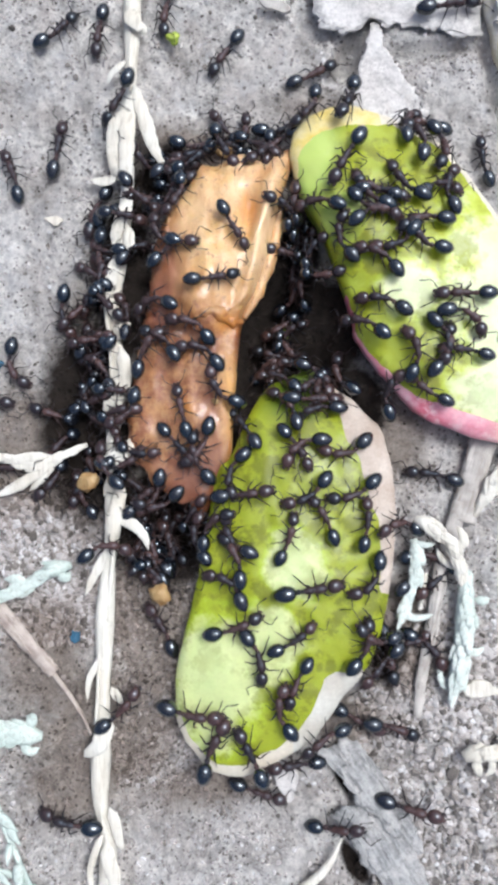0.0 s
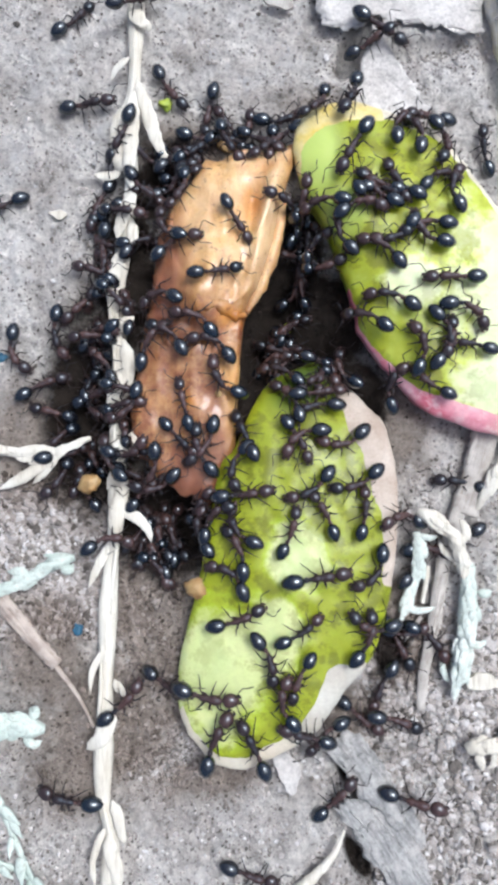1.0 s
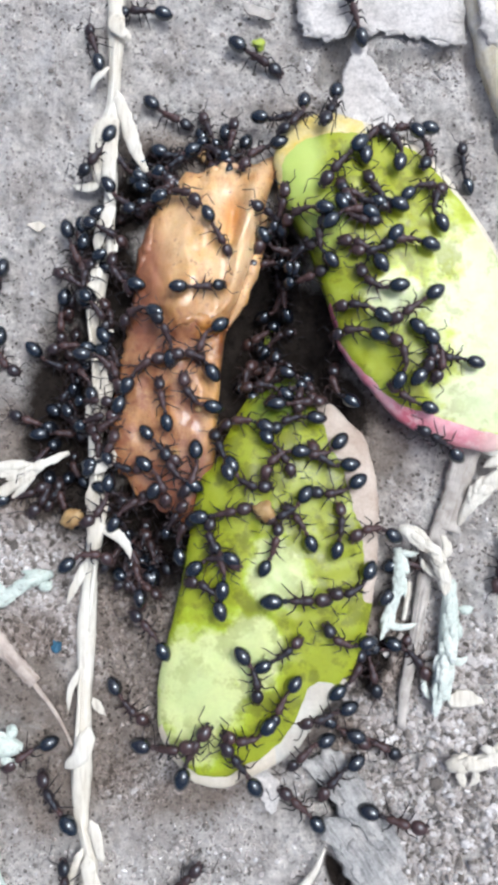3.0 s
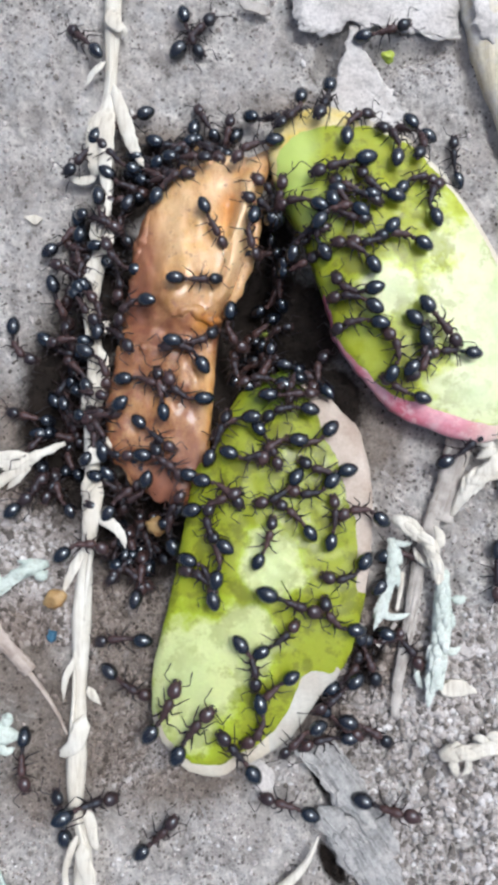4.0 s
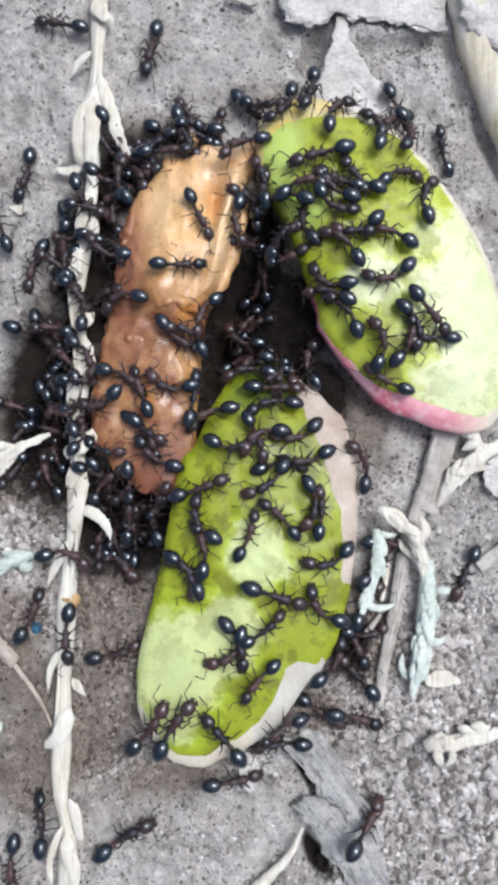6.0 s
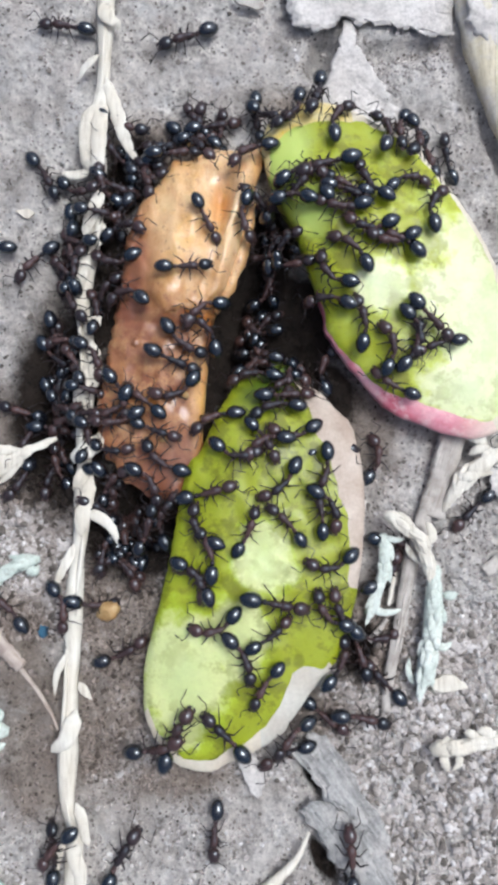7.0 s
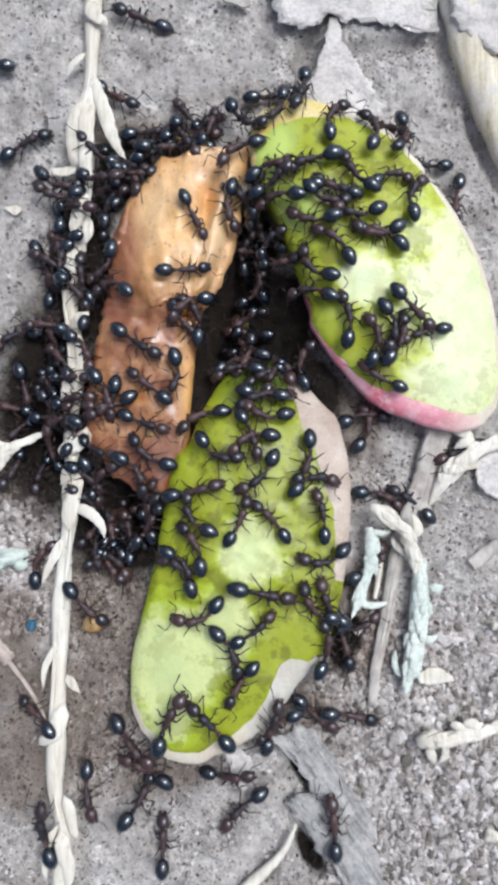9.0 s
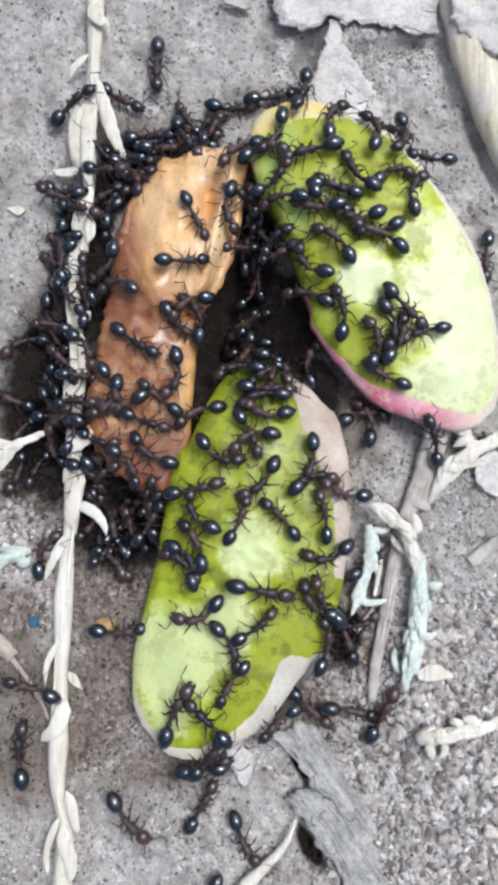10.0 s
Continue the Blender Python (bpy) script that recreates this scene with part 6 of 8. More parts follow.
    walk(ants[31], track(31, [(0, 9.5, 33.0, -120), (0.5, 10.1, 33.5, -120), (1, 10.0, 33.6, -120), (1.5, 10.3, 33.8, -120), (2, 10.4, 33.0, -120), (2.5, 10.5, 33.7, -120), (4, 12.5, 30.4, -166), (4.5, 12.2, 30.5, -166), (5, 12.2, 30.9, -166), (5.5, 11.9, 30.8, -166), (7.5, 11.6, 29.9, -166), (8, 11.5, 30.1, -166), (9, 11.4, 29.9, -166), (9.5, 11.6, 30.8, -166), (10, 11.4, 31.1, -166)]))
    walk(ants[32], track(32, [(0, 15.9, 30.8, 106), (0.5, 16.0, 30.9, 106), (1, 15.4, 31.0, 106), (1.5, 15.3, 30.8, 106), (2, 15.6, 31.1, 106), (2.5, 15.1, 30.9, 106), (4, 15.6, 30.5, 106), (5, 15.8, 31.0, 106), (5.5, 15.3, 31.0, 106), (7, 15.0, 31.3, 95), (7.5, 14.5, 31.0, 95), (8, 14.5, 31.1, 95), (9, 15.3, 31.0, 95), (9.5, 15.7, 31.2, 95), (10, 15.5, 31.0, 95)]))
    walk(ants[33], track(33, [(0, 18.9, 35.2, -169), (0.5, 19.1, 35.4, -169), (2, 19.1, 35.8, -169), (2.5, 19.0, 35.7, -169), (4.5, 20.2, 35.1, -192), (6, 18.8, 35.7, -139), (7.5, 17.5, 36.3, -85), (9, 16.1, 36.9, -32), (10, 16.1, 36.9, -32)]))
    walk(ants[34], track(34, [(0, 24.8, 30.9, 103), (0.5, 24.8, 30.9, 103), (1, 24.6, 31.6, 101), (1.5, 24.9, 31.1, 101), (4, 23.9, 31.1, 100), (4.5, 23.9, 31.3, 100), (5, 23.7, 31.2, 100), (5.5, 24.3, 31.5, 106), (7, 24.1, 31.1, 106), (7.5, 24.3, 31.4, 174), (8, 24.0, 31.5, 174), (8.5, 23.4, 32.1, 174), (9, 24.7, 31.6, 174), (9.5, 24.7, 31.5, 174), (10, 24.4, 31.0, 173)]))
    walk(ants[35], track(35, [(0, 2.8, 41.9, 27), (0.5, 8.0, 44.5, 28), (1, 9.4, 45.5, 18), (1.5, 10.1, 46.4, 18), (1.75, 10.0, 46.4, 83), (2, 9.9, 46.4, 148), (2.5, 11.2, 47.7, 148), (3.17, 12.1, 47.6, 89), (3.83, 13.0, 47.5, 31), (4.5, 14.0, 47.3, -28), (8.5, 23.9, 29.6, -98), (9, 26.2, 29.3, -98), (9.5, 29.3, 22.8, -64), (10, 29.3, 22.8, -98)]))
    stride(ants[35], [(0, 1.5), (2, 2.5), (4.5, 9.5)])
    walk(ants[36], track(36, [(0, 17.4, 34.4, -85), (1, 17.4, 34.4, -85), (4.5, 17.6, 35.6, -87), (9, 19.0, 35.1, -106), (10, 19.0, 35.1, -106)]))
    walk(ants[37], track(37, [(0, 15.8, 26.4, 131), (0.5, 15.4, 25.9, 131), (1.5, 15.0, 26.1, 131), (2, 15.2, 26.4, 131), (2.5, 15.1, 26.2, 131), (4, 15.5, 26.3, 140), (4.5, 15.8, 26.1, 140), (5, 15.2, 26.1, 140), (5.5, 15.0, 26.4, 140), (7, 15.2, 26.0, 127), (7.5, 15.0, 26.3, 127), (8, 15.1, 26.2, 127), (8.5, 15.2, 26.9, 127), (9, 15.3, 26.4, 127), (9.5, 15.3, 26.6, 127), (10, 15.4, 26.5, 127)]))
    walk(ants[38], track(38, [(0, 19.1, 25.4, 85), (0.5, 19.4, 24.9, 85), (1, 19.4, 24.9, 85), (1.5, 18.7, 24.9, 85), (2, 19.3, 24.2, 85), (2.5, 19.4, 24.3, 85), (4.5, 19.6, 23.8, 79), (5, 19.7, 23.4, 79), (5.5, 20.0, 23.5, 79), (7, 20.0, 23.0, 71), (7.5, 19.8, 23.4, 71), (8, 19.9, 23.3, 71), (9, 19.5, 23.6, 71), (9.5, 19.9, 23.5, 71), (10, 19.7, 24.2, 71)]))
    walk(ants[39], track(39, [(0, 13.1, 26.6, 155), (8, 13.1, 26.6, 155), (8.5, 13.0, 25.9, 155), (9, 13.5, 25.7, 155), (9.5, 13.0, 25.3, 155), (10, 13.6, 25.8, 155)]))
    walk(ants[40], track(40, [(0, 14.9, 22.8, -157), (0.5, 14.9, 22.5, -157), (1, 14.6, 22.9, -157), (2, 14.4, 22.7, -157), (2.5, 14.6, 23.1, -157), (4, 15.1, 23.0, -161), (4.5, 15.3, 23.4, -161), (5, 14.9, 22.9, -161), (5.5, 14.6, 22.8, -161), (7, 15.6, 23.1, -187), (8, 15.6, 23.1, -187), (8.5, 15.7, 23.6, -187), (9, 15.9, 23.9, -187), (9.5, 15.7, 23.4, -187), (10, 15.9, 23.5, -187)]))
    walk(ants[41], track(41, [(0, 12.2, 25.5, 133), (1, 12.7, 25.1, 133), (1.5, 12.1, 25.2, 133), (2, 11.9, 25.0, 133), (2.5, 12.3, 25.6, 133), (4, 11.8, 24.7, 126), (4.5, 12.2, 25.1, 126), (5, 11.6, 24.7, 126), (5.5, 11.9, 24.9, 126), (7, 12.8, 25.0, 172), (7.5, 11.7, 23.2, 172), (8, 11.6, 23.6, 172), (8.5, 12.4, 23.5, 172), (9, 11.6, 23.4, 172), (9.5, 11.4, 24.4, 172), (10, 11.9, 24.5, 172)]))
    walk(ants[42], track(42, [(0, 17.9, 14.3, -28), (1, 17.9, 14.3, -28), (2.75, 18.1, 12.9, -74), (4.5, 18.3, 11.5, -119), (7, 17.8, 21.9, -180), (8, 18.0, 22.0, -180), (9, 17.9, 22.1, -180), (10, 17.8, 22.4, -180)]))
    walk(ants[43], track(43, [(0, 18.2, 23.9, -169), (0.5, 18.1, 23.0, -169), (1, 18.1, 22.7, -169), (1.5, 18.5, 22.0, -169), (2, 18.2, 22.7, -169), (4, 18.2, 21.2, -191), (5, 18.3, 21.2, -191), (5.5, 18.2, 20.9, -191), (7, 18.3, 20.1, -202), (7.5, 18.2, 20.1, -202), (8, 18.4, 20.2, -202), (9.5, 18.1, 20.1, -202), (10, 18.2, 19.9, -202)]))
    walk(ants[44], track(44, [(0, 8.9, 20.6, 101), (0.5, 8.8, 20.9, 101), (1, 8.6, 20.7, 101), (1.5, 8.8, 20.5, 101), (2, 8.1, 20.9, 101), (2.5, 8.4, 21.0, 101), (4, 8.3, 20.9, 87), (4.5, 8.9, 21.5, 87), (5, 9.4, 21.4, 87), (5.5, 9.4, 21.5, 87), (7, 6.8, 22.4, 136), (7.5, 6.8, 22.3, 136), (8, 6.4, 22.4, 136), (8.5, 6.8, 21.8, 136), (9.5, 6.8, 22.3, 136), (10, 6.7, 22.3, 136)]))
    walk(ants[45], track(45, [(0, 3.8, 26.5, -100), (0.5, 4.2, 26.3, -100), (1, 4.4, 26.3, -100), (1.5, 5.1, 26.5, -100), (2, 3.5, 26.5, -100), (2.5, 3.7, 26.5, -100), (3.25, 3.4, 26.1, -167), (4, 3.1, 25.7, -234), (4.5, 3.0, 26.8, -234), (5, 3.6, 26.5, -234), (5.5, 3.4, 25.9, -234), (6.25, 3.7, 26.1, -277), (7, 4.0, 26.2, -320), (7.5, 4.0, 26.7, -320), (8, 3.5, 26.9, -320), (8.5, 2.8, 25.9, -320), (9, 3.2, 26.6, -320), (9.5, 3.5, 26.8, -320), (10, 3.2, 26.7, -320)]))
    walk(ants[46], track(46, [(0, 8.9, 23.8, 8), (0.5, 7.8, 24.1, 8), (1, 7.2, 24.1, 8), (1.5, 8.0, 23.8, 8), (2, 8.2, 24.0, 8), (2.5, 8.1, 24.7, 8), (4, 7.5, 23.7, 17), (4.5, 7.0, 24.6, 17), (5, 6.9, 25.6, 17), (5.5, 6.1, 25.1, 17), (7, 4.5, 28.1, 7), (7.5, 4.2, 28.0, 7), (8, 3.4, 28.5, 7), (8.5, 3.3, 28.1, 7), (9.5, 2.4, 29.0, 7), (10, 2.0, 30.5, 7)]))
    walk(ants[47], track(47, [(0, 13.2, 18.6, 145), (0.5, 13.4, 18.6, 145), (1, 13.2, 18.8, 145), (1.5, 13.4, 19.1, 145), (2, 13.3, 19.4, 145), (2.5, 13.3, 20.4, 145), (4, 13.2, 19.0, 144), (7, 13.2, 18.7, 137), (7.5, 13.4, 18.6, 137), (8, 13.2, 18.9, 137), (9, 13.0, 18.9, 137), (9.5, 13.1, 18.8, 137), (10, 13.0, 19.0, 137)]))
    walk(ants[48], track(48, [(0, 17.8, 20.8, 139), (1, 17.8, 20.8, 139), (4, 13.5, 16.7, 163), (4.5, 13.1, 16.8, 163), (5.5, 12.6, 16.2, 163), (7, 11.9, 17.1, 139), (7.5, 11.6, 17.1, 139), (9.5, 11.6, 17.4, 139), (10, 11.1, 17.6, 139)]))
    walk(ants[49], track(49, [(0, 14.0, 14.7, 165), (1, 14.5, 14.4, 165), (1.5, 14.1, 14.5, 165), (2, 13.9, 14.4, 165), (2.5, 13.7, 14.7, 165), (4, 13.5, 14.8, 166), (4.5, 12.8, 14.8, 166), (5.5, 12.7, 14.7, 166), (7, 11.9, 14.7, 173), (8, 11.9, 14.5, 173), (9, 11.6, 15.0, 173), (10, 11.1, 15.1, 173)]))
    walk(ants[50], track(50, [(0, 22.4, 16.1, -179), (0.5, 22.4, 16.1, -179), (1, 21.0, 17.1, -179), (1.5, 19.5, 16.8, -179), (2, 20.1, 17.0, -179), (2.5, 18.4, 17.9, -179), (3.25, 18.4, 16.4, -115), (4, 18.4, 14.9, -51), (5, 18.6, 14.8, -51), (5.5, 18.8, 15.2, -51), (7, 18.1, 14.8, -47), (7.5, 17.7, 15.0, -47), (8, 18.1, 15.3, -47), (8.5, 17.9, 15.5, -47), (9, 17.8, 15.2, -47), (9.5, 17.6, 15.3, -47), (10, 17.1, 15.3, -47)]))
    walk(ants[51], track(51, [(0, 22.2, 9.8, 171), (0.5, 22.2, 9.6, 171), (1, 22.4, 9.7, 171), (1.5, 22.2, 9.8, 171), (2, 19.9, 9.6, 171), (2.5, 21.7, 9.8, 171), (4, 23.3, 9.9, 180), (5, 23.1, 10.6, 180), (5.5, 22.7, 10.5, 180), (7, 22.6, 10.9, 196), (7.5, 22.4, 10.8, 196), (9, 22.6, 11.4, 196), (9.5, 22.5, 11.4, 196), (10, 22.6, 11.4, 196)]))
    walk(ants[52], track(52, [(0, 16.9, 13.4, -75), (2.5, 16.8, 13.5, -75), (4.5, 17.3, 13.6, -71), (5, 17.2, 13.5, -71), (5.5, 17.7, 13.8, -71), (9, 16.5, 13.7, -84), (10, 16.5, 13.7, -84)]))
    walk(ants[53], track(53, [(0, 12.3, 12.2, 161), (1, 12.3, 12.2, 161), (4.5, 14.2, 13.2, 188), (5.75, 13.5, 11.9, 142), (7, 12.8, 10.6, 97), (7.5, 14.2, 10.5, 97), (8, 13.1, 10.5, 97), (8.5, 13.3, 10.8, 97), (9, 12.8, 10.4, 97), (9.5, 13.1, 10.5, 97), (10, 12.2, 11.0, 97)]))
    walk(ants[54], track(54, [(0, 14.6, 8.0, 94), (1, 15.0, 7.8, 94), (1.5, 15.1, 8.0, 94), (2, 15.1, 7.8, 94), (2.5, 15.0, 8.1, 94), (4, 14.9, 7.8, 93), (5, 14.7, 7.9, 93), (7, 15.2, 8.0, 93), (7.5, 14.8, 8.1, 93), (8.5, 15.4, 8.2, 93), (9, 15.2, 8.2, 93), (10, 15.2, 7.8, 93)]))
    walk(ants[55], track(55, [(0, 18.2, 5.2, 144), (1, 18.2, 5.2, 144), (4.5, 18.2, 5.4, 153), (7, 18.0, 5.4, 149), (7.5, 18.0, 5.0, 149), (8, 18.0, 5.0, 149), (8.5, 18.4, 5.4, 149), (9, 18.2, 5.5, 149), (9.5, 18.6, 5.7, 149), (10, 18.6, 5.6, 149)]))
    walk(ants[56], track(56, [(0, 0.4, 6.4, 74), (1, 0.4, 6.4, 74), (4.5, -0.2, 7.0, 116), (7, 4.7, 13.5, 158), (7.5, 4.8, 13.6, 158), (8, 4.8, 12.3, 158), (8.5, 5.0, 12.1, 158), (9, 5.1, 12.8, 158), (9.5, 5.1, 12.7, 158), (10, 4.8, 11.9, 158)]))
    walk(ants[57], track(57, [(0, -23.0, 17.9, -81), (0.5, -24.2, 16.3, -81), (1, -24.1, 14.8, -81), (1.5, -24.4, 12.6, -81), (2, -25.2, 13.6, -24), (2.5, -25.1, 12.3, -24), (4.5, -22.3, 13.0, -19), (5.5, -25.4, 12.9, 16), (7, -22.2, 11.6, -36), (7.5, -22.3, 12.0, -36), (8, -22.7, 11.8, -36), (8.25, -22.7, 11.9, -97), (8.5, -22.8, 11.9, -158), (9, -21.6, 12.1, -158), (9.5, -21.1, 11.5, -158), (10, -21.1, 11.3, -158)]))
    walk(ants[58], track(58, [(0, -20.9, 11.2, 19), (1, -20.9, 11.2, 19), (2.75, -19.2, 11.0, -22), (4.5, -17.6, 10.8, -63), (9, -17.1, 11.5, -56), (10, -17.1, 11.5, -56)]))
    walk(ants[59], track(59, [(0, -1.5, 0.1, 123), (0.5, -1.1, -1.6, 123), (1, -1.3, -1.2, 123), (1.5, -1.8, -1.1, 123), (2, -1.6, -1.9, 123), (2.5, -2.1, -1.9, 123), (4, -3.7, -1.1, 68), (4.5, -3.7, -0.9, 68), (5, -3.8, -1.0, 68), (5.5, -3.6, -0.7, 118), (6.17, -6.2, 3.8, 59), (6.83, -8.7, 8.3, -1), (7.5, -11.2, 12.8, -60), (8, -11.1, 12.3, -33), (8.5, -11.2, 12.2, -33), (9, -11.4, 11.6, -33), (9.5, -11.7, 11.5, -33), (10, -11.7, 11.6, -33)]))
    stride(ants[59], [(0, 0.5), (5.5, 7.5)])
    walk(ants[60], track(60, [(0, -3.7, 5.3, 132), (0.5, -3.7, 5.2, 132), (1, -3.8, 5.5, 132), (1.5, -4.2, 5.6, 132), (2, -4.3, 5.6, 132), (2.5, -4.2, 5.6, 132), (4, -4.7, 5.5, 149), (5, -4.6, 5.5, 149), (7, -5.2, 7.1, 202), (9, -5.8, 8.8, 255), (10, -5.8, 8.8, 255)]))
    walk(ants[61], track(61, [(0, -9.8, 10.1, 142), (0.5, -9.7, 9.9, 142), (1.5, -9.2, 10.1, 142), (2.5, -9.1, 10.2, 142), (3.17, -8.7, 10.9, 86), (3.83, -8.3, 11.5, 29), (4.5, -7.8, 12.1, -27), (8, -8.1, 12.5, -37), (8.5, -6.6, 13.2, -37), (9, -6.4, 13.9, -37), (9.5, -7.5, 13.2, -37), (10, -7.0, 13.7, -37)]))
    walk(ants[62], track(62, [(0, -6.5, 12.2, 153), (1, -6.5, 12.2, 153), (2.75, -4.3, 13.9, 227), (4.5, -2.0, 15.5, 301), (5.75, -2.2, 15.4, 256), (7, -2.3, 15.2, 210), (9, -2.4, 15.2, 210), (9.5, -2.5, 14.5, 210), (10, -2.5, 15.2, 210)]))
    walk(ants[63], track(63, [(0, -13.9, 8.7, 58), (1, -13.9, 8.7, 58), (1.5, -12.8, 7.9, 58), (2, -13.3, 7.7, 58), (2.5, -13.1, 7.9, 58), (4, -13.2, 7.5, -15), (4.5, -13.4, 7.2, -15), (5.5, -13.5, 7.3, -15), (7, -13.7, 7.4, -70), (8, -14.0, 7.1, -70), (8.5, -13.9, 6.7, -70), (9, -13.9, 6.9, -70), (10, -13.3, 7.3, -70)]))
    walk(ants[64], track(64, [(0, -14.2, 5.9, -137), (2, -14.5, 5.7, -137), (2.5, -14.3, 5.8, -137), (4.5, -12.5, 4.6, -178), (9, -11.8, 5.8, -130), (10, -11.8, 5.8, -130)]))
    walk(ants[65], track(65, [(0, -12.3, -2.2, -115), (0.5, -12.3, -2.2, -115), (1, -12.0, -0.2, -115), (2.75, -11.5, -0.3, -69), (4.5, -11.1, -0.4, -23), (5, -11.1, -0.1, -23), (5.5, -9.9, 1.8, -23), (6.25, -10.4, 2.5, -96), (7, -10.9, 3.3, -170), (7.5, -10.3, 4.3, -170), (8.5, -10.1, 4.4, -170), (9, -10.3, 4.4, -170), (9.5, -9.6, 4.5, -170), (10, -9.2, 4.4, -170)]))
    walk(ants[66], track(66, [(0, -8.8, 2.2, 103), (0.5, -8.7, 1.8, 103), (1.5, -9.3, 2.7, 103), (2, -9.5, 3.0, 103), (2.5, -9.2, 3.5, 103), (4, -8.7, 3.8, 100), (4.5, -8.7, 3.3, 100), (5, -8.7, 3.5, 100), (5.5, -8.9, 3.4, 100), (7, -8.4, 3.4, 142), (7.5, -8.4, 4.5, 142), (8, -8.0, 4.8, 142), (8.5, -5.7, 4.3, 142), (9, -6.5, 4.3, 142), (9.5, -7.6, 3.1, 142), (10, -5.7, 2.9, 142)]))
    walk(ants[67], track(67, [(0, -11.2, 2.3, -45), (0.5, -11.3, 2.1, -45), (2, -11.4, 2.4, -45), (2.5, -11.1, 2.6, -45), (4, -11.5, 3.0, -39), (4.5, -11.1, 2.7, -39), (5.5, -11.1, 2.5, -39), (7, -10.9, 2.3, -20), (10, -10.7, 2.5, -20)]))
    walk(ants[68], track(68, [(0, -17.9, -1.4, 18), (0.5, -18.0, -2.0, 18), (1, -17.6, -0.7, 18), (1.5, -17.9, -1.4, 18), (2, -18.3, -1.4, 18), (2.5, -18.1, -1.0, 18), (3.25, -16.6, -0.6, 68), (4, -15.2, -0.2, 117), (4.5, -16.5, 0.8, 117), (5, -16.8, 0.6, 117), (7, -16.3, 2.4, 190), (7.5, -16.0, 2.0, 190), (8, -16.0, 2.0, 190), (8.5, -15.6, 1.6, 190), (9, -15.4, 1.7, 190), (10, -15.5, 1.7, 190)]))
    walk(ants[69], track(69, [(0, -15.4, -3.2, 127), (1, -15.4, -3.2, 127), (2, -15.5, -2.9, 184), (3, -15.7, -2.5, 240), (4, -15.9, -2.2, 297), (5.5, -15.8, -2.1, 297), (8.5, -16.3, -2.5, 293), (9.5, -16.0, -2.4, 293), (10, -16.1, -2.5, 293)]))
    walk(ants[70], track(70, [(0, -10.1, -3.9, -162), (0.5, -10.9, -3.4, -162), (1, -10.8, -2.8, -162), (1.5, -10.4, -2.9, -162), (2, -10.4, -2.7, -162), (2.5, -10.3, -2.7, -162), (4, -10.5, -2.4, -140), (4.5, -10.5, -2.6, -140), (5, -11.0, -2.3, -140), (5.5, -10.9, -2.6, -140), (6.25, -11.0, -2.5, -98), (7, -11.1, -2.3, -57), (7.5, -10.7, -2.4, -57), (8, -10.5, -2.9, -57), (8.5, -10.3, -2.6, -57), (9, -11.2, -1.9, -57), (9.5, -11.5, -1.4, -57), (10, -12.2, -1.3, -57)]))
    walk(ants[71], track(71, [(0, -15.5, -6.3, 40), (0.5, -15.5, -6.3, 40), (2.5, -15.2, -6.6, 40), (5.5, -15.2, -6.3, 47), (7, -14.9, -6.0, 48), (9.5, -14.8, -6.1, 48), (10, -14.9, -6.2, 48)]))
    walk(ants[72], track(72, [(0, -14.1, -11.4, 99), (1, -14.1, -11.4, 99), (4.5, -14.1, -11.7, 114), (7, -14.2, -11.3, 100), (10, -14.2, -11.3, 100)]))
    walk(ants[73], track(73, [(0, -11.4, -12.6, 100), (4.5, -11.4, -12.6, 100), (8.5, -11.2, -12.6, 98), (10, -11.2, -12.5, 98)]))
    walk(ants[74], track(74, [(0, -1.5, 8.6, 27), (1, -1.5, 8.6, 27), (4.5, -1.4, 8.3, 19), (7, -0.3, 8.6, 4), (7.5, 0.0, 8.8, 4), (8, -0.1, 8.2, 4), (8.5, -0.7, 7.4, 4), (9, -0.8, 7.7, 4), (9.5, -0.9, 7.6, 4), (10, -0.9, 8.1, 4)]))
    walk(ants[75], track(75, [(0, 3.0, 6.3, 150), (1, 3.0, 6.3, 150), (4.5, 4.0, 6.6, 173), (9, 3.5, 7.1, 180), (10, 3.5, 7.1, 180)]))
    walk(ants[76], track(76, [(0, -5.7, 9.1, 155), (0.5, -5.1, 9.1, 155), (1, -4.9, 9.3, 155), (1.5, -4.5, 9.3, 155), (2, -4.8, 9.2, 155), (2.5, -4.5, 9.1, 155), (4, -5.0, 8.8, 153), (4.5, -5.5, 9.2, 153), (5, -5.6, 8.8, 153), (5.5, -4.4, 9.2, 153), (9, -3.4, 11.0, 116), (10, -3.4, 11.0, 116)]))
    walk(ants[77], track(77, [(0, 2.6, 2.3, 120), (1, 2.6, 2.3, 120), (2.75, 1.7, 2.6, 160), (4.5, 0.8, 2.8, 200), (7, -0.4, 3.0, 203), (7.5, -0.4, 2.6, 203), (8, -0.3, 3.1, 203), (8.5, -1.6, 3.5, 203), (9, -0.4, 2.5, 203), (9.5, -1.5, 3.4, 203), (10, -1.2, 3.3, 203)]))
    walk(ants[78], track(78, [(0, -2.7, -0.6, -106), (1, -2.7, -0.6, -106), (2.75, -2.3, -0.5, -46), (4.5, -1.9, -0.4, 13), (9, -2.5, -0.2, -27), (9.5, -2.0, -0.3, -27), (10, -2.5, -0.6, -27)]))
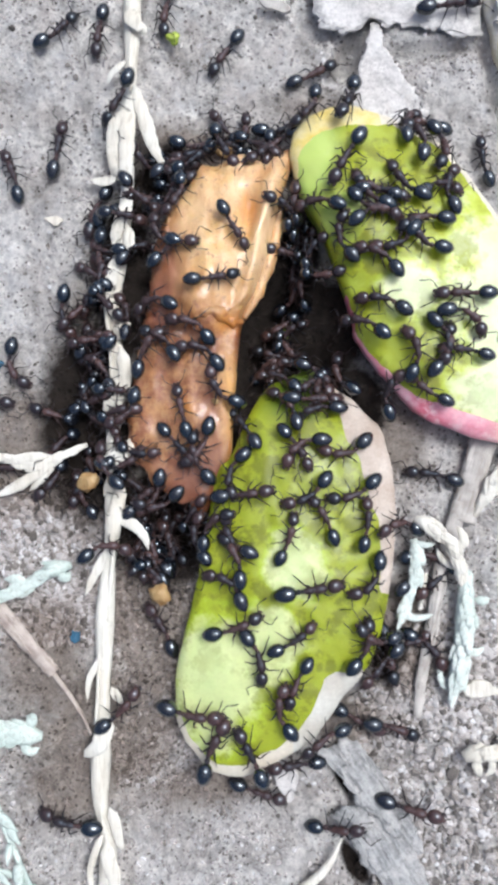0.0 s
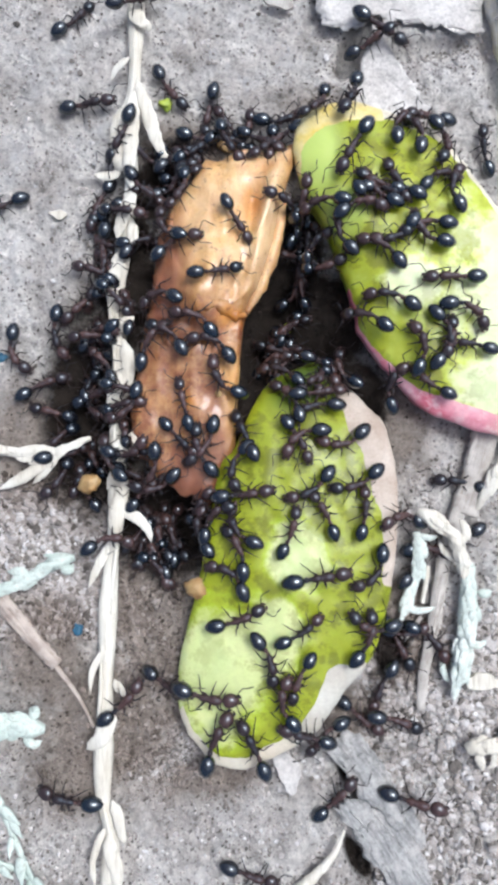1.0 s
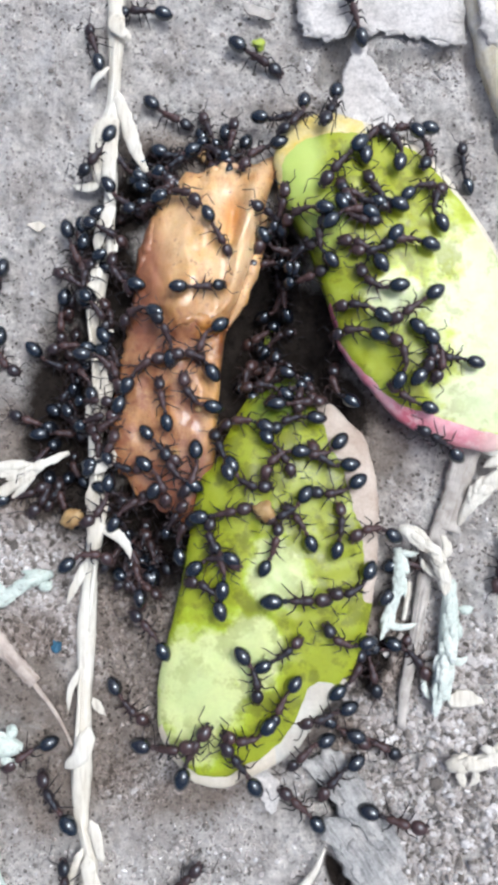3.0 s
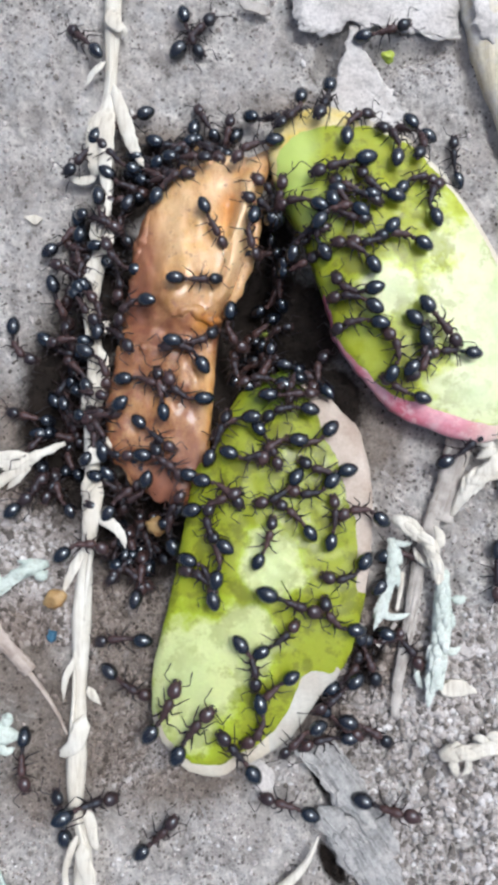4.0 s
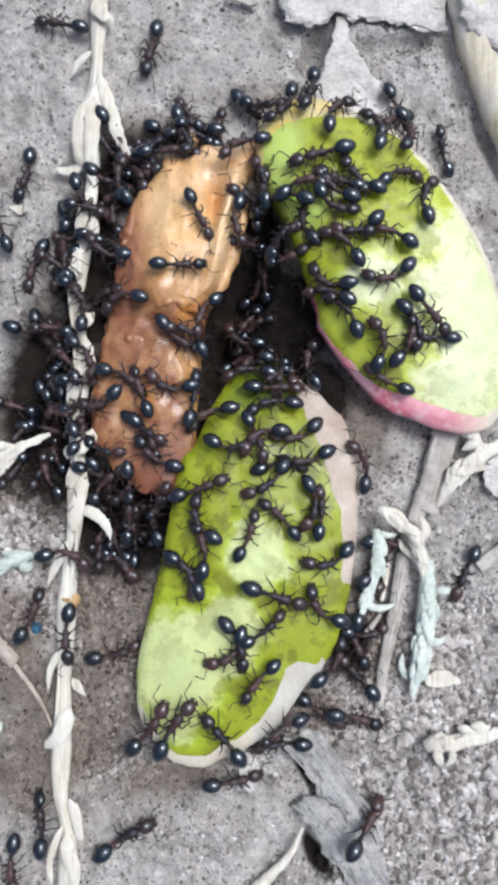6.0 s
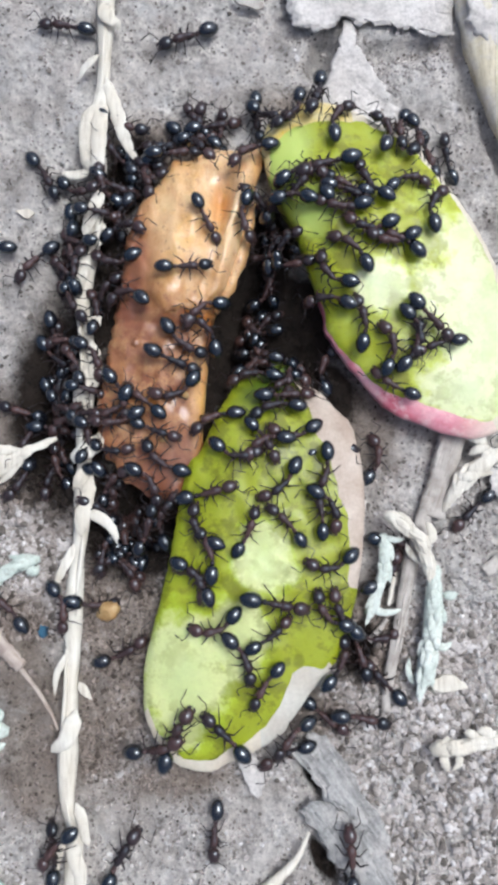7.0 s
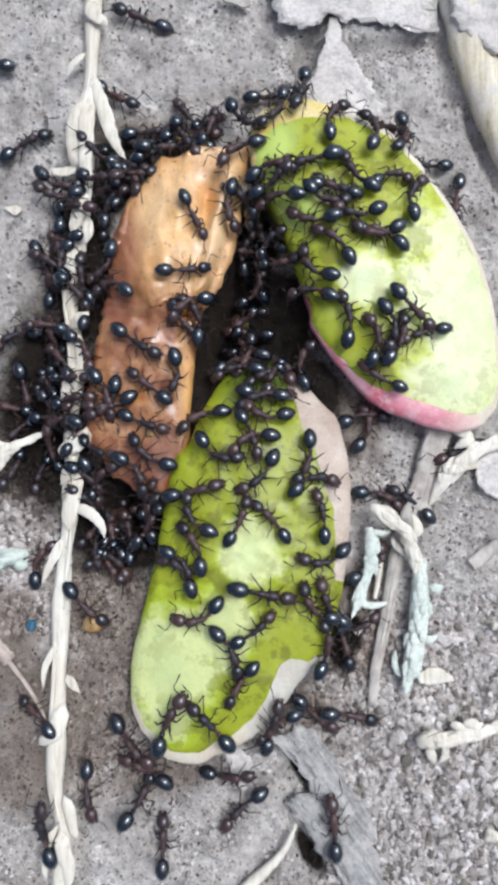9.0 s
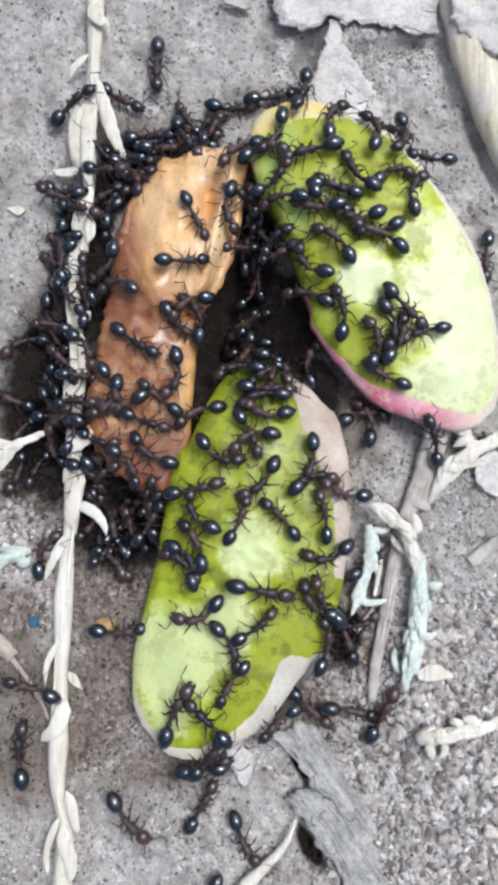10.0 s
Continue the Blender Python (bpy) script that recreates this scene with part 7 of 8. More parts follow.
    walk(ants[79], track(79, [(0, -5.2, -4.9, 6), (0.5, -5.5, -5.2, 6), (1, -5.5, -5.7, 6), (1.5, -5.7, -5.8, 6), (2.5, -5.6, -6.0, 6), (4, -5.8, -6.5, 20), (4.5, -6.0, -6.8, 20), (5, -6.0, -6.5, 20), (5.5, -5.8, -6.0, 20), (7.5, -5.7, -5.7, 12), (8, -5.7, -6.2, 12), (8.5, -5.7, -6.5, 12), (9, -5.7, -6.1, 12), (10, -5.7, -6.1, 12)]))
    walk(ants[80], track(80, [(0, -2.0, -10.5, 126), (0.5, -1.8, -10.6, 126), (1, -1.8, -10.3, 126), (1.5, -2.1, -10.1, 126), (2, -1.8, -10.2, 126), (2.5, -2.0, -10.3, 126), (4, -2.1, -10.1, 115), (4.5, -1.9, -10.5, 115), (5, -2.0, -10.4, 115), (5.5, -1.6, -10.0, 115), (7, -2.2, -10.2, 126), (7.5, -2.1, -9.9, 126), (8, -2.1, -10.3, 126), (8.5, -2.0, -10.0, 126), (9, -1.5, -9.6, 126), (9.5, -1.4, -9.4, 126), (10, -1.3, -9.5, 126)]))
    walk(ants[81], track(81, [(0, 0.9, -11.1, 71), (0.5, 0.8, -11.4, 71), (1.5, 1.1, -10.9, 71), (2, 1.5, -10.7, 71), (2.5, 1.1, -10.9, 71), (4, 1.0, -11.6, 70), (4.5, 1.1, -11.6, 70), (5.5, 1.0, -12.0, 70), (7, -0.2, -10.9, 66), (8, -0.3, -10.5, 66), (8.5, 0.2, -10.6, 66), (9.5, 0.4, -10.4, 66), (10, 0.3, -10.6, 66)]))
    walk(ants[82], track(82, [(0, -6.3, -11.2, 103), (1, -6.3, -11.2, 103), (2.17, -6.2, -11.4, 47), (3.33, -6.1, -11.5, -10), (4.5, -6.0, -11.7, -66), (7, -6.2, -12.4, -53), (7.5, -5.9, -12.1, -53), (8, -5.8, -12.1, -53), (8.5, -6.1, -11.9, -53), (9.5, -6.0, -11.9, -53), (10, -5.6, -11.6, -53)]))
    walk(ants[83], track(83, [(0, -3.0, -13.4, 113), (1, -3.0, -13.4, 113), (4.5, -3.1, -13.6, 95), (9, -2.4, -13.4, 117), (10, -2.4, -13.4, 117)]))
    walk(ants[84], track(84, [(0, -2.9, -15.5, 144), (1, -3.0, -15.4, 144), (4, -3.3, -15.6, 136), (5.5, -3.4, -15.5, 136), (7, -3.0, -15.7, 138), (9.5, -3.4, -15.4, 138), (10, -3.3, -15.2, 138)]))
    walk(ants[85], track(85, [(0, 3.2, 11.1, 164), (1, 3.2, 11.1, 164), (4.5, -11.1, -6.8, 107), (9, -9.7, -11.0, 50), (10, -9.7, -11.0, 50)]))
    stride(ants[85], [(1, 4.5)])
    walk(ants[86], track(86, [(0, -19.7, -11.1, 8), (4, -19.7, -11.1, 8), (5, -20.1, -12.0, 8), (5.5, -20.1, -11.3, 8), (6.25, -19.8, -13.2, -32), (7, -19.5, -15.2, -73), (7.5, -20.7, -13.9, -73), (8, -20.6, -14.5, -73), (8.25, -20.6, -14.5, -4), (8.5, -20.6, -14.5, 64), (9, -20.9, -15.2, 64), (9.5, -20.6, -14.5, 64), (10, -20.6, -14.5, 64)]))
    walk(ants[87], track(87, [(0, -6.0, -18.8, 20), (1, -6.0, -18.8, 20), (2, -7.7, -19.3, 74), (3, -9.4, -19.9, 128), (4, -11.1, -20.4, 182), (4.5, -14.6, -20.1, 182), (5, -16.0, -19.6, 182), (5.67, -16.8, -18.6, 240), (6.33, -17.6, -17.6, 297), (7, -18.4, -16.6, 355), (7.5, -18.2, -16.5, 355), (8, -17.9, -15.9, 355), (8.5, -17.6, -16.1, 317), (9, -16.8, -16.1, 317), (9.5, -16.2, -16.6, 304), (10, -13.8, -20.5, 362)]))
    stride(ants[87], [(4, 5), (9.5, 10)])
    walk(ants[88], track(88, [(0, -21.7, 4.9, 16), (1, -21.7, 4.9, 16), (4.5, -22.1, 5.8, -63), (9, -23.9, 7.9, -73), (9.5, -26.9, 7.9, -126), (10, -29.9, 7.9, -180)]))
    stride(ants[88], [(9, 10)])
    walk(ants[89], track(89, [(0, -12.2, 20.3, 23), (1, -12.2, 20.3, 23), (2.75, -15.6, 13.2, -44), (4.5, -19.0, 6.1, -112), (9, -19.5, 5.7, -103), (10, -19.5, 5.7, -103)]))
    walk(ants[90], track(90, [(0, -33.8, 5.6, 0), (1, -27.8, 5.6, 25), (4, -23.7, 1.8, -9), (4.5, -23.6, 1.8, -9), (5, -23.6, 1.4, -9), (5.5, -23.8, 1.5, -9), (9, -21.3, 2.5, -8), (10, -21.3, 2.5, -8)]))
    stride(ants[90], [(0, 1)])
    walk(ants[91], track(91, [(0, -20.0, -6.8, 114), (4.5, -20.0, -6.8, 114), (9, -19.0, -2.4, 110), (10, -19.0, -2.4, 110)]))
    walk(ants[92], track(92, [(0, 9.9, 6.8, 121), (1.5, 9.7, 6.6, 121), (2, 9.6, 6.8, 121), (2.5, 11.1, 6.0, 121), (4, 9.3, 6.2, 100), (4.5, 9.0, 6.2, 100), (5, 9.1, 6.2, 100), (5.5, 9.2, 6.5, 100), (7, 9.4, 6.5, 78), (8, 9.1, 6.4, 78), (8.5, 8.6, 6.3, 78), (10, 9.3, 6.5, 78)]))
    walk(ants[93], track(93, [(0, 7.1, 4.3, -163), (0.5, 6.6, 3.8, -163), (2.5, 6.6, 4.0, -163), (4, 6.5, 3.9, -170), (4.5, 6.7, 3.4, -170), (5, 7.0, 3.8, -170), (5.5, 6.6, 3.6, -170), (9, 5.9, 4.3, -167), (10, 5.9, 4.3, -167)]))
    walk(ants[94], track(94, [(0, 9.7, 0.9, -166), (0.5, 9.5, 1.2, -166), (1, 9.2, 1.1, -166), (1.5, 9.0, 1.9, -166), (2, 8.9, 1.9, -166), (2.5, 9.0, 1.6, -166), (4, 8.6, 2.0, -163), (4.5, 8.9, 1.8, -163), (5, 8.8, 1.4, -163), (5.5, 8.7, 1.4, -163), (9, 6.2, 2.2, -197), (10, 6.2, 2.2, -197)]))
    walk(ants[95], track(95, [(0, 10.5, -3.3, -157), (1, 10.5, -3.0, -157), (1.5, 10.4, -2.4, -157), (2, 10.3, -3.2, -157), (2.5, 10.5, -2.6, -157), (4, 10.3, -2.3, -190), (4.5, 9.9, -1.5, -190), (5, 10.0, -2.1, -190), (5.5, 9.8, -1.5, -190), (6.25, 9.3, -1.1, -148), (7, 8.9, -0.7, -107), (7.5, 9.1, -0.6, -107), (8, 8.3, -0.2, -107), (8.5, 7.9, 0.0, -107), (9.5, 9.3, -0.3, -107), (10, 8.9, -0.6, -107)]))
    walk(ants[96], track(96, [(0, 5.3, 0.9, -148), (0.5, 5.2, 0.6, -148), (1, 5.0, 1.1, -148), (2, 5.0, 0.8, -148), (2.5, 4.8, 0.5, -148), (4, 5.3, 0.7, -153), (5, 5.4, 0.7, -153), (5.5, 5.2, 0.8, -153), (9, 4.7, 0.1, -158), (10, 4.7, 0.1, -158)]))
    walk(ants[97], track(97, [(0, 5.5, -3.1, -147), (0.5, 5.7, -3.7, -147), (1, 5.5, -3.3, -147), (1.5, 5.3, -3.7, -147), (2, 5.2, -3.6, -147), (2.5, 5.3, -3.8, -147), (4, 4.9, -3.0, -144), (4.5, 5.3, -2.5, -144), (5, 5.2, -2.6, -144), (5.5, 4.9, -3.0, -144), (7, 5.6, -2.2, -135), (7.5, 5.4, -2.8, -135), (8, 5.2, -2.2, -135), (8.5, 4.8, -2.3, -135), (9, 4.8, -2.1, -135), (10, 4.8, -3.0, -135)]))
    walk(ants[98], track(98, [(0, 12.7, 4.2, 71), (1, 12.7, 4.2, 71), (2.75, 10.4, 0.0, 142), (4.5, 8.1, -4.1, 213), (6, 7.7, -4.6, 267), (7.5, 7.3, -5.1, 320), (9, 7.0, -5.5, 374), (10, 7.0, -5.5, 374)]))
    walk(ants[99], track(99, [(0, 9.3, -9.8, 83), (0.5, 9.2, -9.4, 83), (1, 8.8, -9.4, 83), (1.5, 7.8, -8.8, 83), (2, 8.3, -8.4, 83), (2.5, 8.3, -9.0, 83), (4, 8.4, -9.7, 84), (4.5, 8.8, -9.6, 84), (5, 8.5, -9.7, 84), (5.5, 8.8, -9.8, 84), (7, 8.4, -9.1, 99), (7.5, 8.5, -9.2, 99), (8, 8.3, -8.8, 99), (8.5, 10.2, -9.8, 99), (9, 10.0, -10.2, 99), (9.5, 10.0, -10.3, 99), (10, 10.2, -10.4, 99)]))
    walk(ants[100], track(100, [(0, 6.3, -9.1, 118), (0.5, 6.2, -9.6, 118), (1, 6.0, -9.4, 118), (1.5, 5.4, -9.3, 118), (2, 5.7, -9.3, 118), (2.5, 5.5, -8.8, 118), (4, 6.3, -8.8, 136), (4.5, 6.1, -8.8, 136), (5, 6.4, -9.2, 136), (5.5, 6.2, -9.6, 136), (7, 6.1, -9.9, 133), (8, 6.0, -10.5, 133), (8.5, 6.1, -10.2, 133), (9, 5.9, -10.2, 133), (10, 6.9, -10.2, 133)]))
    walk(ants[101], track(101, [(0, -6.6, 2.7, -122), (0.5, -6.8, 2.3, -122), (1, -6.5, 2.1, -122), (1.5, -7.2, 2.0, -122), (2, -7.5, 1.8, -122), (2.5, -7.1, 1.9, -122), (3.5, -5.4, -1.3, -66), (4.5, -3.6, -4.4, -11), (9, 12.8, 1.9, 9), (10, 12.8, 1.9, 9)]))
    walk(ants[102], track(102, [(0, 15.3, -8.4, 180), (1, 15.3, -8.4, 180), (4.5, 13.6, -6.8, 169), (5.75, 13.6, -5.1, 124), (7, 13.7, -3.4, 79), (8.5, 13.7, -3.4, 79), (9, 14.2, -0.6, 79), (9.5, 14.3, -0.4, 79), (10, 15.5, -0.1, 107)]))
    walk(ants[103], track(103, [(0, 14.4, -11.4, -9), (4.5, 14.4, -11.4, -9), (7, 14.1, -10.0, -18), (7.5, 13.9, -9.0, -18), (8, 13.7, -7.4, -18), (8.5, 13.6, -7.6, -18), (9, 14.3, -5.8, -18), (9.5, 14.2, -5.7, -18), (9.67, 14.2, -5.9, -77), (9.83, 14.3, -6.1, -137), (10, 14.4, -6.2, -196)]))
    walk(ants[104], track(104, [(0, 20.0, -3.1, 169), (0.5, 20.1, -3.3, 169), (1, 22.7, -4.8, 169), (1.5, 20.0, -0.5, 111), (2, 20.4, 1.2, 169), (2.5, 20.5, 1.5, 169), (3.5, 21.2, -0.4, 90), (4.5, 21.9, -2.3, 12), (7, 24.0, -3.7, 35), (7.5, 24.0, -3.7, 35), (8, 23.0, -6.3, 89), (8.5, 22.0, -8.8, 143), (9, 21.8, -8.3, 143), (9.5, 22.6, -1.5, 82), (10, 22.6, -2.3, 102)]))
    stride(ants[104], [(0.5, 2), (7.5, 8.5), (9, 9.5)])
    walk(ants[105], track(105, [(0, 19.9, -12.5, -142), (0.5, 19.8, -12.6, -142), (1, 22.2, -9.3, -142), (4, 26.8, -10.8, -95), (4.5, 24.9, -18.2, -95), (8.5, 27.8, 0.3, -157), (9, 27.6, -0.6, -157), (9.5, 28.4, -0.6, -157), (10, 31.4, -0.6, -180)]))
    stride(ants[105], [(0.5, 1), (4, 8.5), (9.5, 10)])
    walk(ants[106], track(106, [(0, 11.0, -11.5, -128), (1, 11.0, -11.5, -128), (4.5, 11.9, -11.7, -159), (5, 11.7, -12.1, -159), (5.5, 11.6, -11.6, -159), (7, 11.3, -11.5, -168), (7.5, 11.0, -11.8, -168), (8, 13.3, -10.9, -168), (8.5, 12.8, -12.1, -168), (9, 12.0, -11.7, -168), (9.5, 11.8, -11.6, -168), (10, 12.4, -11.6, -168)]))
    walk(ants[107], track(107, [(0, 13.6, -14.7, 63), (4.5, 13.6, -14.7, 63), (7, 13.5, -15.0, 44), (7.5, 13.3, -14.7, 44), (8, 13.3, -15.3, 44), (9.5, 13.3, -14.5, 44), (10, 13.3, -14.6, 44)]))
    walk(ants[108], track(108, [(0, 1.3, -14.7, 9), (0.5, 1.3, -14.5, 9), (1, 1.8, -14.3, 9), (1.5, 1.6, -14.6, 9), (2, 1.7, -14.9, 9), (2.5, 1.7, -14.5, 9), (4, 1.8, -14.8, -21), (4.5, 1.6, -15.0, -21), (5.5, 1.9, -14.9, -21), (7, 1.0, -15.8, -11), (8, 0.8, -15.8, -11), (8.5, 0.9, -15.5, -11), (9, 1.1, -15.5, -11), (10, 0.9, -15.5, -11)]))
    walk(ants[109], track(109, [(0, 14.8, -19.7, -42), (4.5, 14.8, -19.7, -42), (5.33, 13.8, -19.6, 12), (6.17, 12.9, -19.5, 67), (7, 11.9, -19.4, 121), (7.5, 12.1, -19.7, 121), (8, 11.8, -19.5, 121), (8.5, 12.0, -19.1, 121), (9, 12.0, -19.1, 121), (9.5, 12.0, -18.6, 121), (10, 11.5, -19.1, 121)]))
    walk(ants[110], track(110, [(0, 1.9, -28.6, 99), (1, 1.9, -28.6, 99), (2.17, 1.6, -27.5, 156), (3.33, 1.3, -26.5, 213), (4.5, 1.1, -25.5, 270), (7, -0.6, -17.4, 202), (7.5, -1.1, -17.3, 202), (8, -1.1, -17.1, 202), (9, -1.0, -17.1, 202), (9.5, -1.0, -17.4, 202), (10, -1.1, -17.3, 202)]))
    walk(ants[111], track(111, [(0, -2.5, -19.1, -71), (1, -1.7, -20.1, -71), (1.5, -1.1, -19.9, -71), (2, -1.0, -20.1, -71), (2.5, -1.3, -19.9, -71), (4.5, -0.7, -19.8, -70), (5, -0.9, -19.8, -70), (5.5, -0.6, -18.4, -70), (7, -1.0, -19.9, -63), (8, -1.3, -19.8, -63), (8.5, -0.9, -20.0, -63), (10, -1.0, -19.8, -63)]))
    walk(ants[112], track(112, [(0, 0.3, -20.4, 32), (0.5, 0.4, -20.4, 32), (2, 1.3, -20.6, 32), (2.5, 0.6, -21.0, 32), (4.5, 1.3, -20.6, 37), (7, 1.2, -20.7, 36), (7.5, 0.9, -20.8, 36), (10, 1.1, -20.9, 36)]))
    walk(ants[113], track(113, [(0, 3.5, -21.9, -114), (1, 3.5, -22.2, -114), (1.5, 4.0, -22.1, -114), (2, 4.3, -22.2, -114), (2.5, 4.1, -22.7, -114), (4.5, 4.4, -23.4, -144), (7, 3.8, -22.9, -123), (7.5, 3.4, -22.9, -123), (8, 3.5, -22.6, -123), (8.5, 3.3, -22.8, -123), (9, 2.7, -23.5, -123), (9.5, 2.2, -23.5, -123), (10, 1.7, -23.8, -123)]))
    walk(ants[114], track(114, [(0, -6.9, -32.9, 67), (0.5, -7.1, -32.8, 67), (1, -6.9, -32.9, 67), (1.5, -7.3, -32.8, 67), (2, -7.0, -32.9, 67), (2.5, -7.2, -32.8, 67), (4, -7.1, -31.1, 54), (4.5, -6.8, -31.2, 54), (5.5, -7.0, -31.3, 54), (7, -7.5, -32.3, 65), (7.5, -7.3, -32.6, 65), (8, -6.8, -31.7, 65), (8.5, -6.3, -31.8, 65), (9, -6.8, -31.5, 65), (10, -6.2, -30.9, 65)]))
    walk(ants[115], track(115, [(0, -1.1, -33.3, 116), (1, -1.1, -33.3, 116), (4, 0.5, -33.0, 128), (5.5, 0.6, -32.6, 128), (7, 0.3, -31.4, 135), (8, 0.1, -31.1, 135), (8.5, 0.3, -31.1, 135), (9, 0.1, -31.1, 135), (9.5, 0.2, -31.2, 135), (10, -0.3, -31.1, 135)]))
    walk(ants[116], track(116, [(0, 4.7, -32.9, -172), (1, 5.3, -30.7, -201), (4.5, 11.2, -23.5, -141), (5, 11.9, -25.1, -184), (5.5, 12.7, -26.7, -228), (7.5, 17.1, -27.1, -226), (9, 4.1, -31.8, -279), (10, -4.6, -34.9, -340)]))
    stride(ants[116], [(0, 10)])
    walk(ants[117], track(117, [(0, 8.0, -22.1, 66), (1, 8.0, -22.1, 66), (4.5, 8.5, -25.3, 44), (9, 9.2, -23.9, 83), (10, 9.2, -23.9, 83)]))
    walk(ants[118], track(118, [(0, -37.1, -20.3, 180), (2.5, -37.1, -20.3, 180), (4.5, -25.1, -20.3, 192), (5, -23.8, -20.9, 122), (5.5, -22.5, -21.5, 51), (6.5, -23.0, -20.0, 102), (7.5, -23.6, -18.6, 154), (8, -24.2, -24.9, 112), (8.5, -19.9, -28.0, 140), (9, -17.7, -30.4, 151), (9.5, -15.2, -29.0, 151), (10, -18.7, -27.4, 156)]))
    stride(ants[118], [(2.5, 5.5), (7.5, 10)])
    walk(ants[119], track(119, [(0, -10.6, -21.0, 119), (0.5, -11.2, -23.4, 119), (0.75, -12.1, -23.8, 50), (1, -13.0, -24.3, -18), (1.5, -15.9, -22.8, -18), (2, -15.8, -22.7, -51), (2.5, -15.2, -24.1, -51), (7, -14.8, -22.9, 26), (7.5, -15.1, -24.0, 26), (8, -14.6, -26.3, -31), (8.5, -14.0, -28.7, -88), (9, -14.8, -35.0, -83), (9.5, -15.7, -42.8, -97), (10, -16.6, -50.7, -97)]))
    stride(ants[119], [(0, 1.5), (2, 2.5), (7, 10)])
    walk(ants[120], track(120, [(0, -18.6, -39.2, 170), (0.5, -18.7, -39.1, 170), (1, -19.0, -37.7, 170), (1.5, -18.8, -37.3, 170), (2, -19.0, -37.1, 170), (2.5, -18.9, -37.2, 170), (3.25, -19.3, -37.7, 92), (4, -19.7, -38.2, 15), (4.5, -17.0, -37.7, 15), (5, -13.5, -39.2, 15), (8.5, -15.7, -46.0, 94), (9, -18.1, -43.3, 94), (9.5, -20.7, -39.9, 117), (10, -21.7, -36.3, 92)]))
    stride(ants[120], [(0.5, 1), (4, 10)])
    walk(ants[121], track(121, [(0, -19.1, -54.4, 90), (1.67, -19.1, -54.4, 90), (4, -19.1, -40.4, 90), (4.5, -19.0, -39.9, 99), (5, -18.8, -38.6, 99), (5.5, -19.2, -40.1, 99), (7, -18.5, -44.9, 99), (7.5, -18.5, -44.8, 62), (8, -18.5, -44.9, 23), (8.5, -12.6, -42.4, 30), (9, -10.5, -40.3, 62), (9.5, -4.1, -35.4, 37), (10, -3.3, -35.0, 62)]))
    stride(ants[121], [(1.67, 4), (4.5, 7), (8, 9.5)])
    walk(ants[122], track(122, [(0, -17.8, -28.7, 45), (1, -17.8, -28.7, 45), (1.5, -18.4, -28.3, 45), (1.75, -19.2, -28.9, 116), (2, -19.9, -29.6, 186), (2.5, -21.1, -29.4, 186), (3.25, -22.5, -30.1, 231), (4, -23.9, -30.7, 276), (4.5, -23.8, -35.0, 276), (5, -23.1, -42.4, 271), (5.5, -23.7, -42.2, 276), (7.25, -15.1, -39.0, 215), (9, -6.4, -35.9, 154), (10, -0.8, -33.8, 200)]))
    stride(ants[122], [(1.5, 5), (5.5, 10)])
    walk(ants[123], track(123, [(0, -3.6, -35.5, -18), (0.25, -3.9, -36.5, -58), (0.5, -4.2, -37.5, -98), (0.75, -4.5, -40.9, -58), (1, -4.8, -44.3, -18), (4, -11.2, -42.1, 46), (4.5, -6.2, -39.3, 46), (5, -4.2, -37.9, 47), (5.5, -2.1, -34.8, 46), (6.25, -2.2, -36.4, -24), (7, -2.3, -38.0, -94), (7.5, -4.7, -39.3, -94), (8, -4.4, -45.5, -94), (8.33, -5.1, -45.3, -152), (8.67, -5.9, -45.2, -211), (9, -6.6, -45.0, -269), (9.5, -7.3, -43.9, -269), (10, -4.0, -41.0, -299)]))
    stride(ants[123], [(0, 10)])
    walk(ants[124], track(124, [(0, 12.7, -20.5, -130), (0.5, 13.2, -20.8, -130), (1, 12.2, -23.5, -111), (1.5, 9.9, -29.4, -111), (2, 9.9, -29.5, -130), (2.5, 10.3, -31.8, -130), (4.5, 10.0, -30.5, -178), (5, 5.5, -30.7, -178), (5.5, 7.3, -31.5, -178), (8.5, 5.1, -33.8, -138), (9, 3.5, -37.5, -138), (9.5, 1.2, -42.2, -116), (10, -1.1, -46.8, -116)]))
    stride(ants[124], [(0.5, 1.5), (2, 2.5), (4.5, 5.5), (8.5, 10)])
    walk(ants[125], track(125, [(0, 12.0, -36.5, -12), (4.5, 12.0, -36.5, -12), (5.75, 11.9, -41.0, 40), (7, 11.8, -45.5, 93), (7.5, 11.1, -44.9, 93), (8, 11.7, -45.6, 93), (8.5, 11.9, -46.2, 93), (9, 11.4, -43.0, 93), (9.5, 11.2, -37.5, 70), (10, 15.5, -31.8, 62)]))
    stride(ants[125], [(4.5, 7), (8.5, 10)])
    walk(ants[126], track(126, [(0, -12.2, -14.5, 122), (1, -12.2, -14.5, 122), (4.5, -11.3, -17.3, 81), (9, -1.9, -35.3, 9), (10, 0.9, -40.6, -62)]))
    stride(ants[126], [(4.5, 10)])
    walk(ants[127], track(127, [(0, -6.6, -2.7, 111), (1, -6.6, -2.7, 111), (4.5, -6.1, -2.6, 145), (10, -6.1, -2.6, 145)]))
    walk(ants[128], track(128, [(0, -6.9, -9.8, 45), (0.5, -7.2, -9.6, 45), (1, -7.1, -9.8, 45), (4.5, -7.9, -10.3, 78), (10, -7.9, -10.3, 78)]))
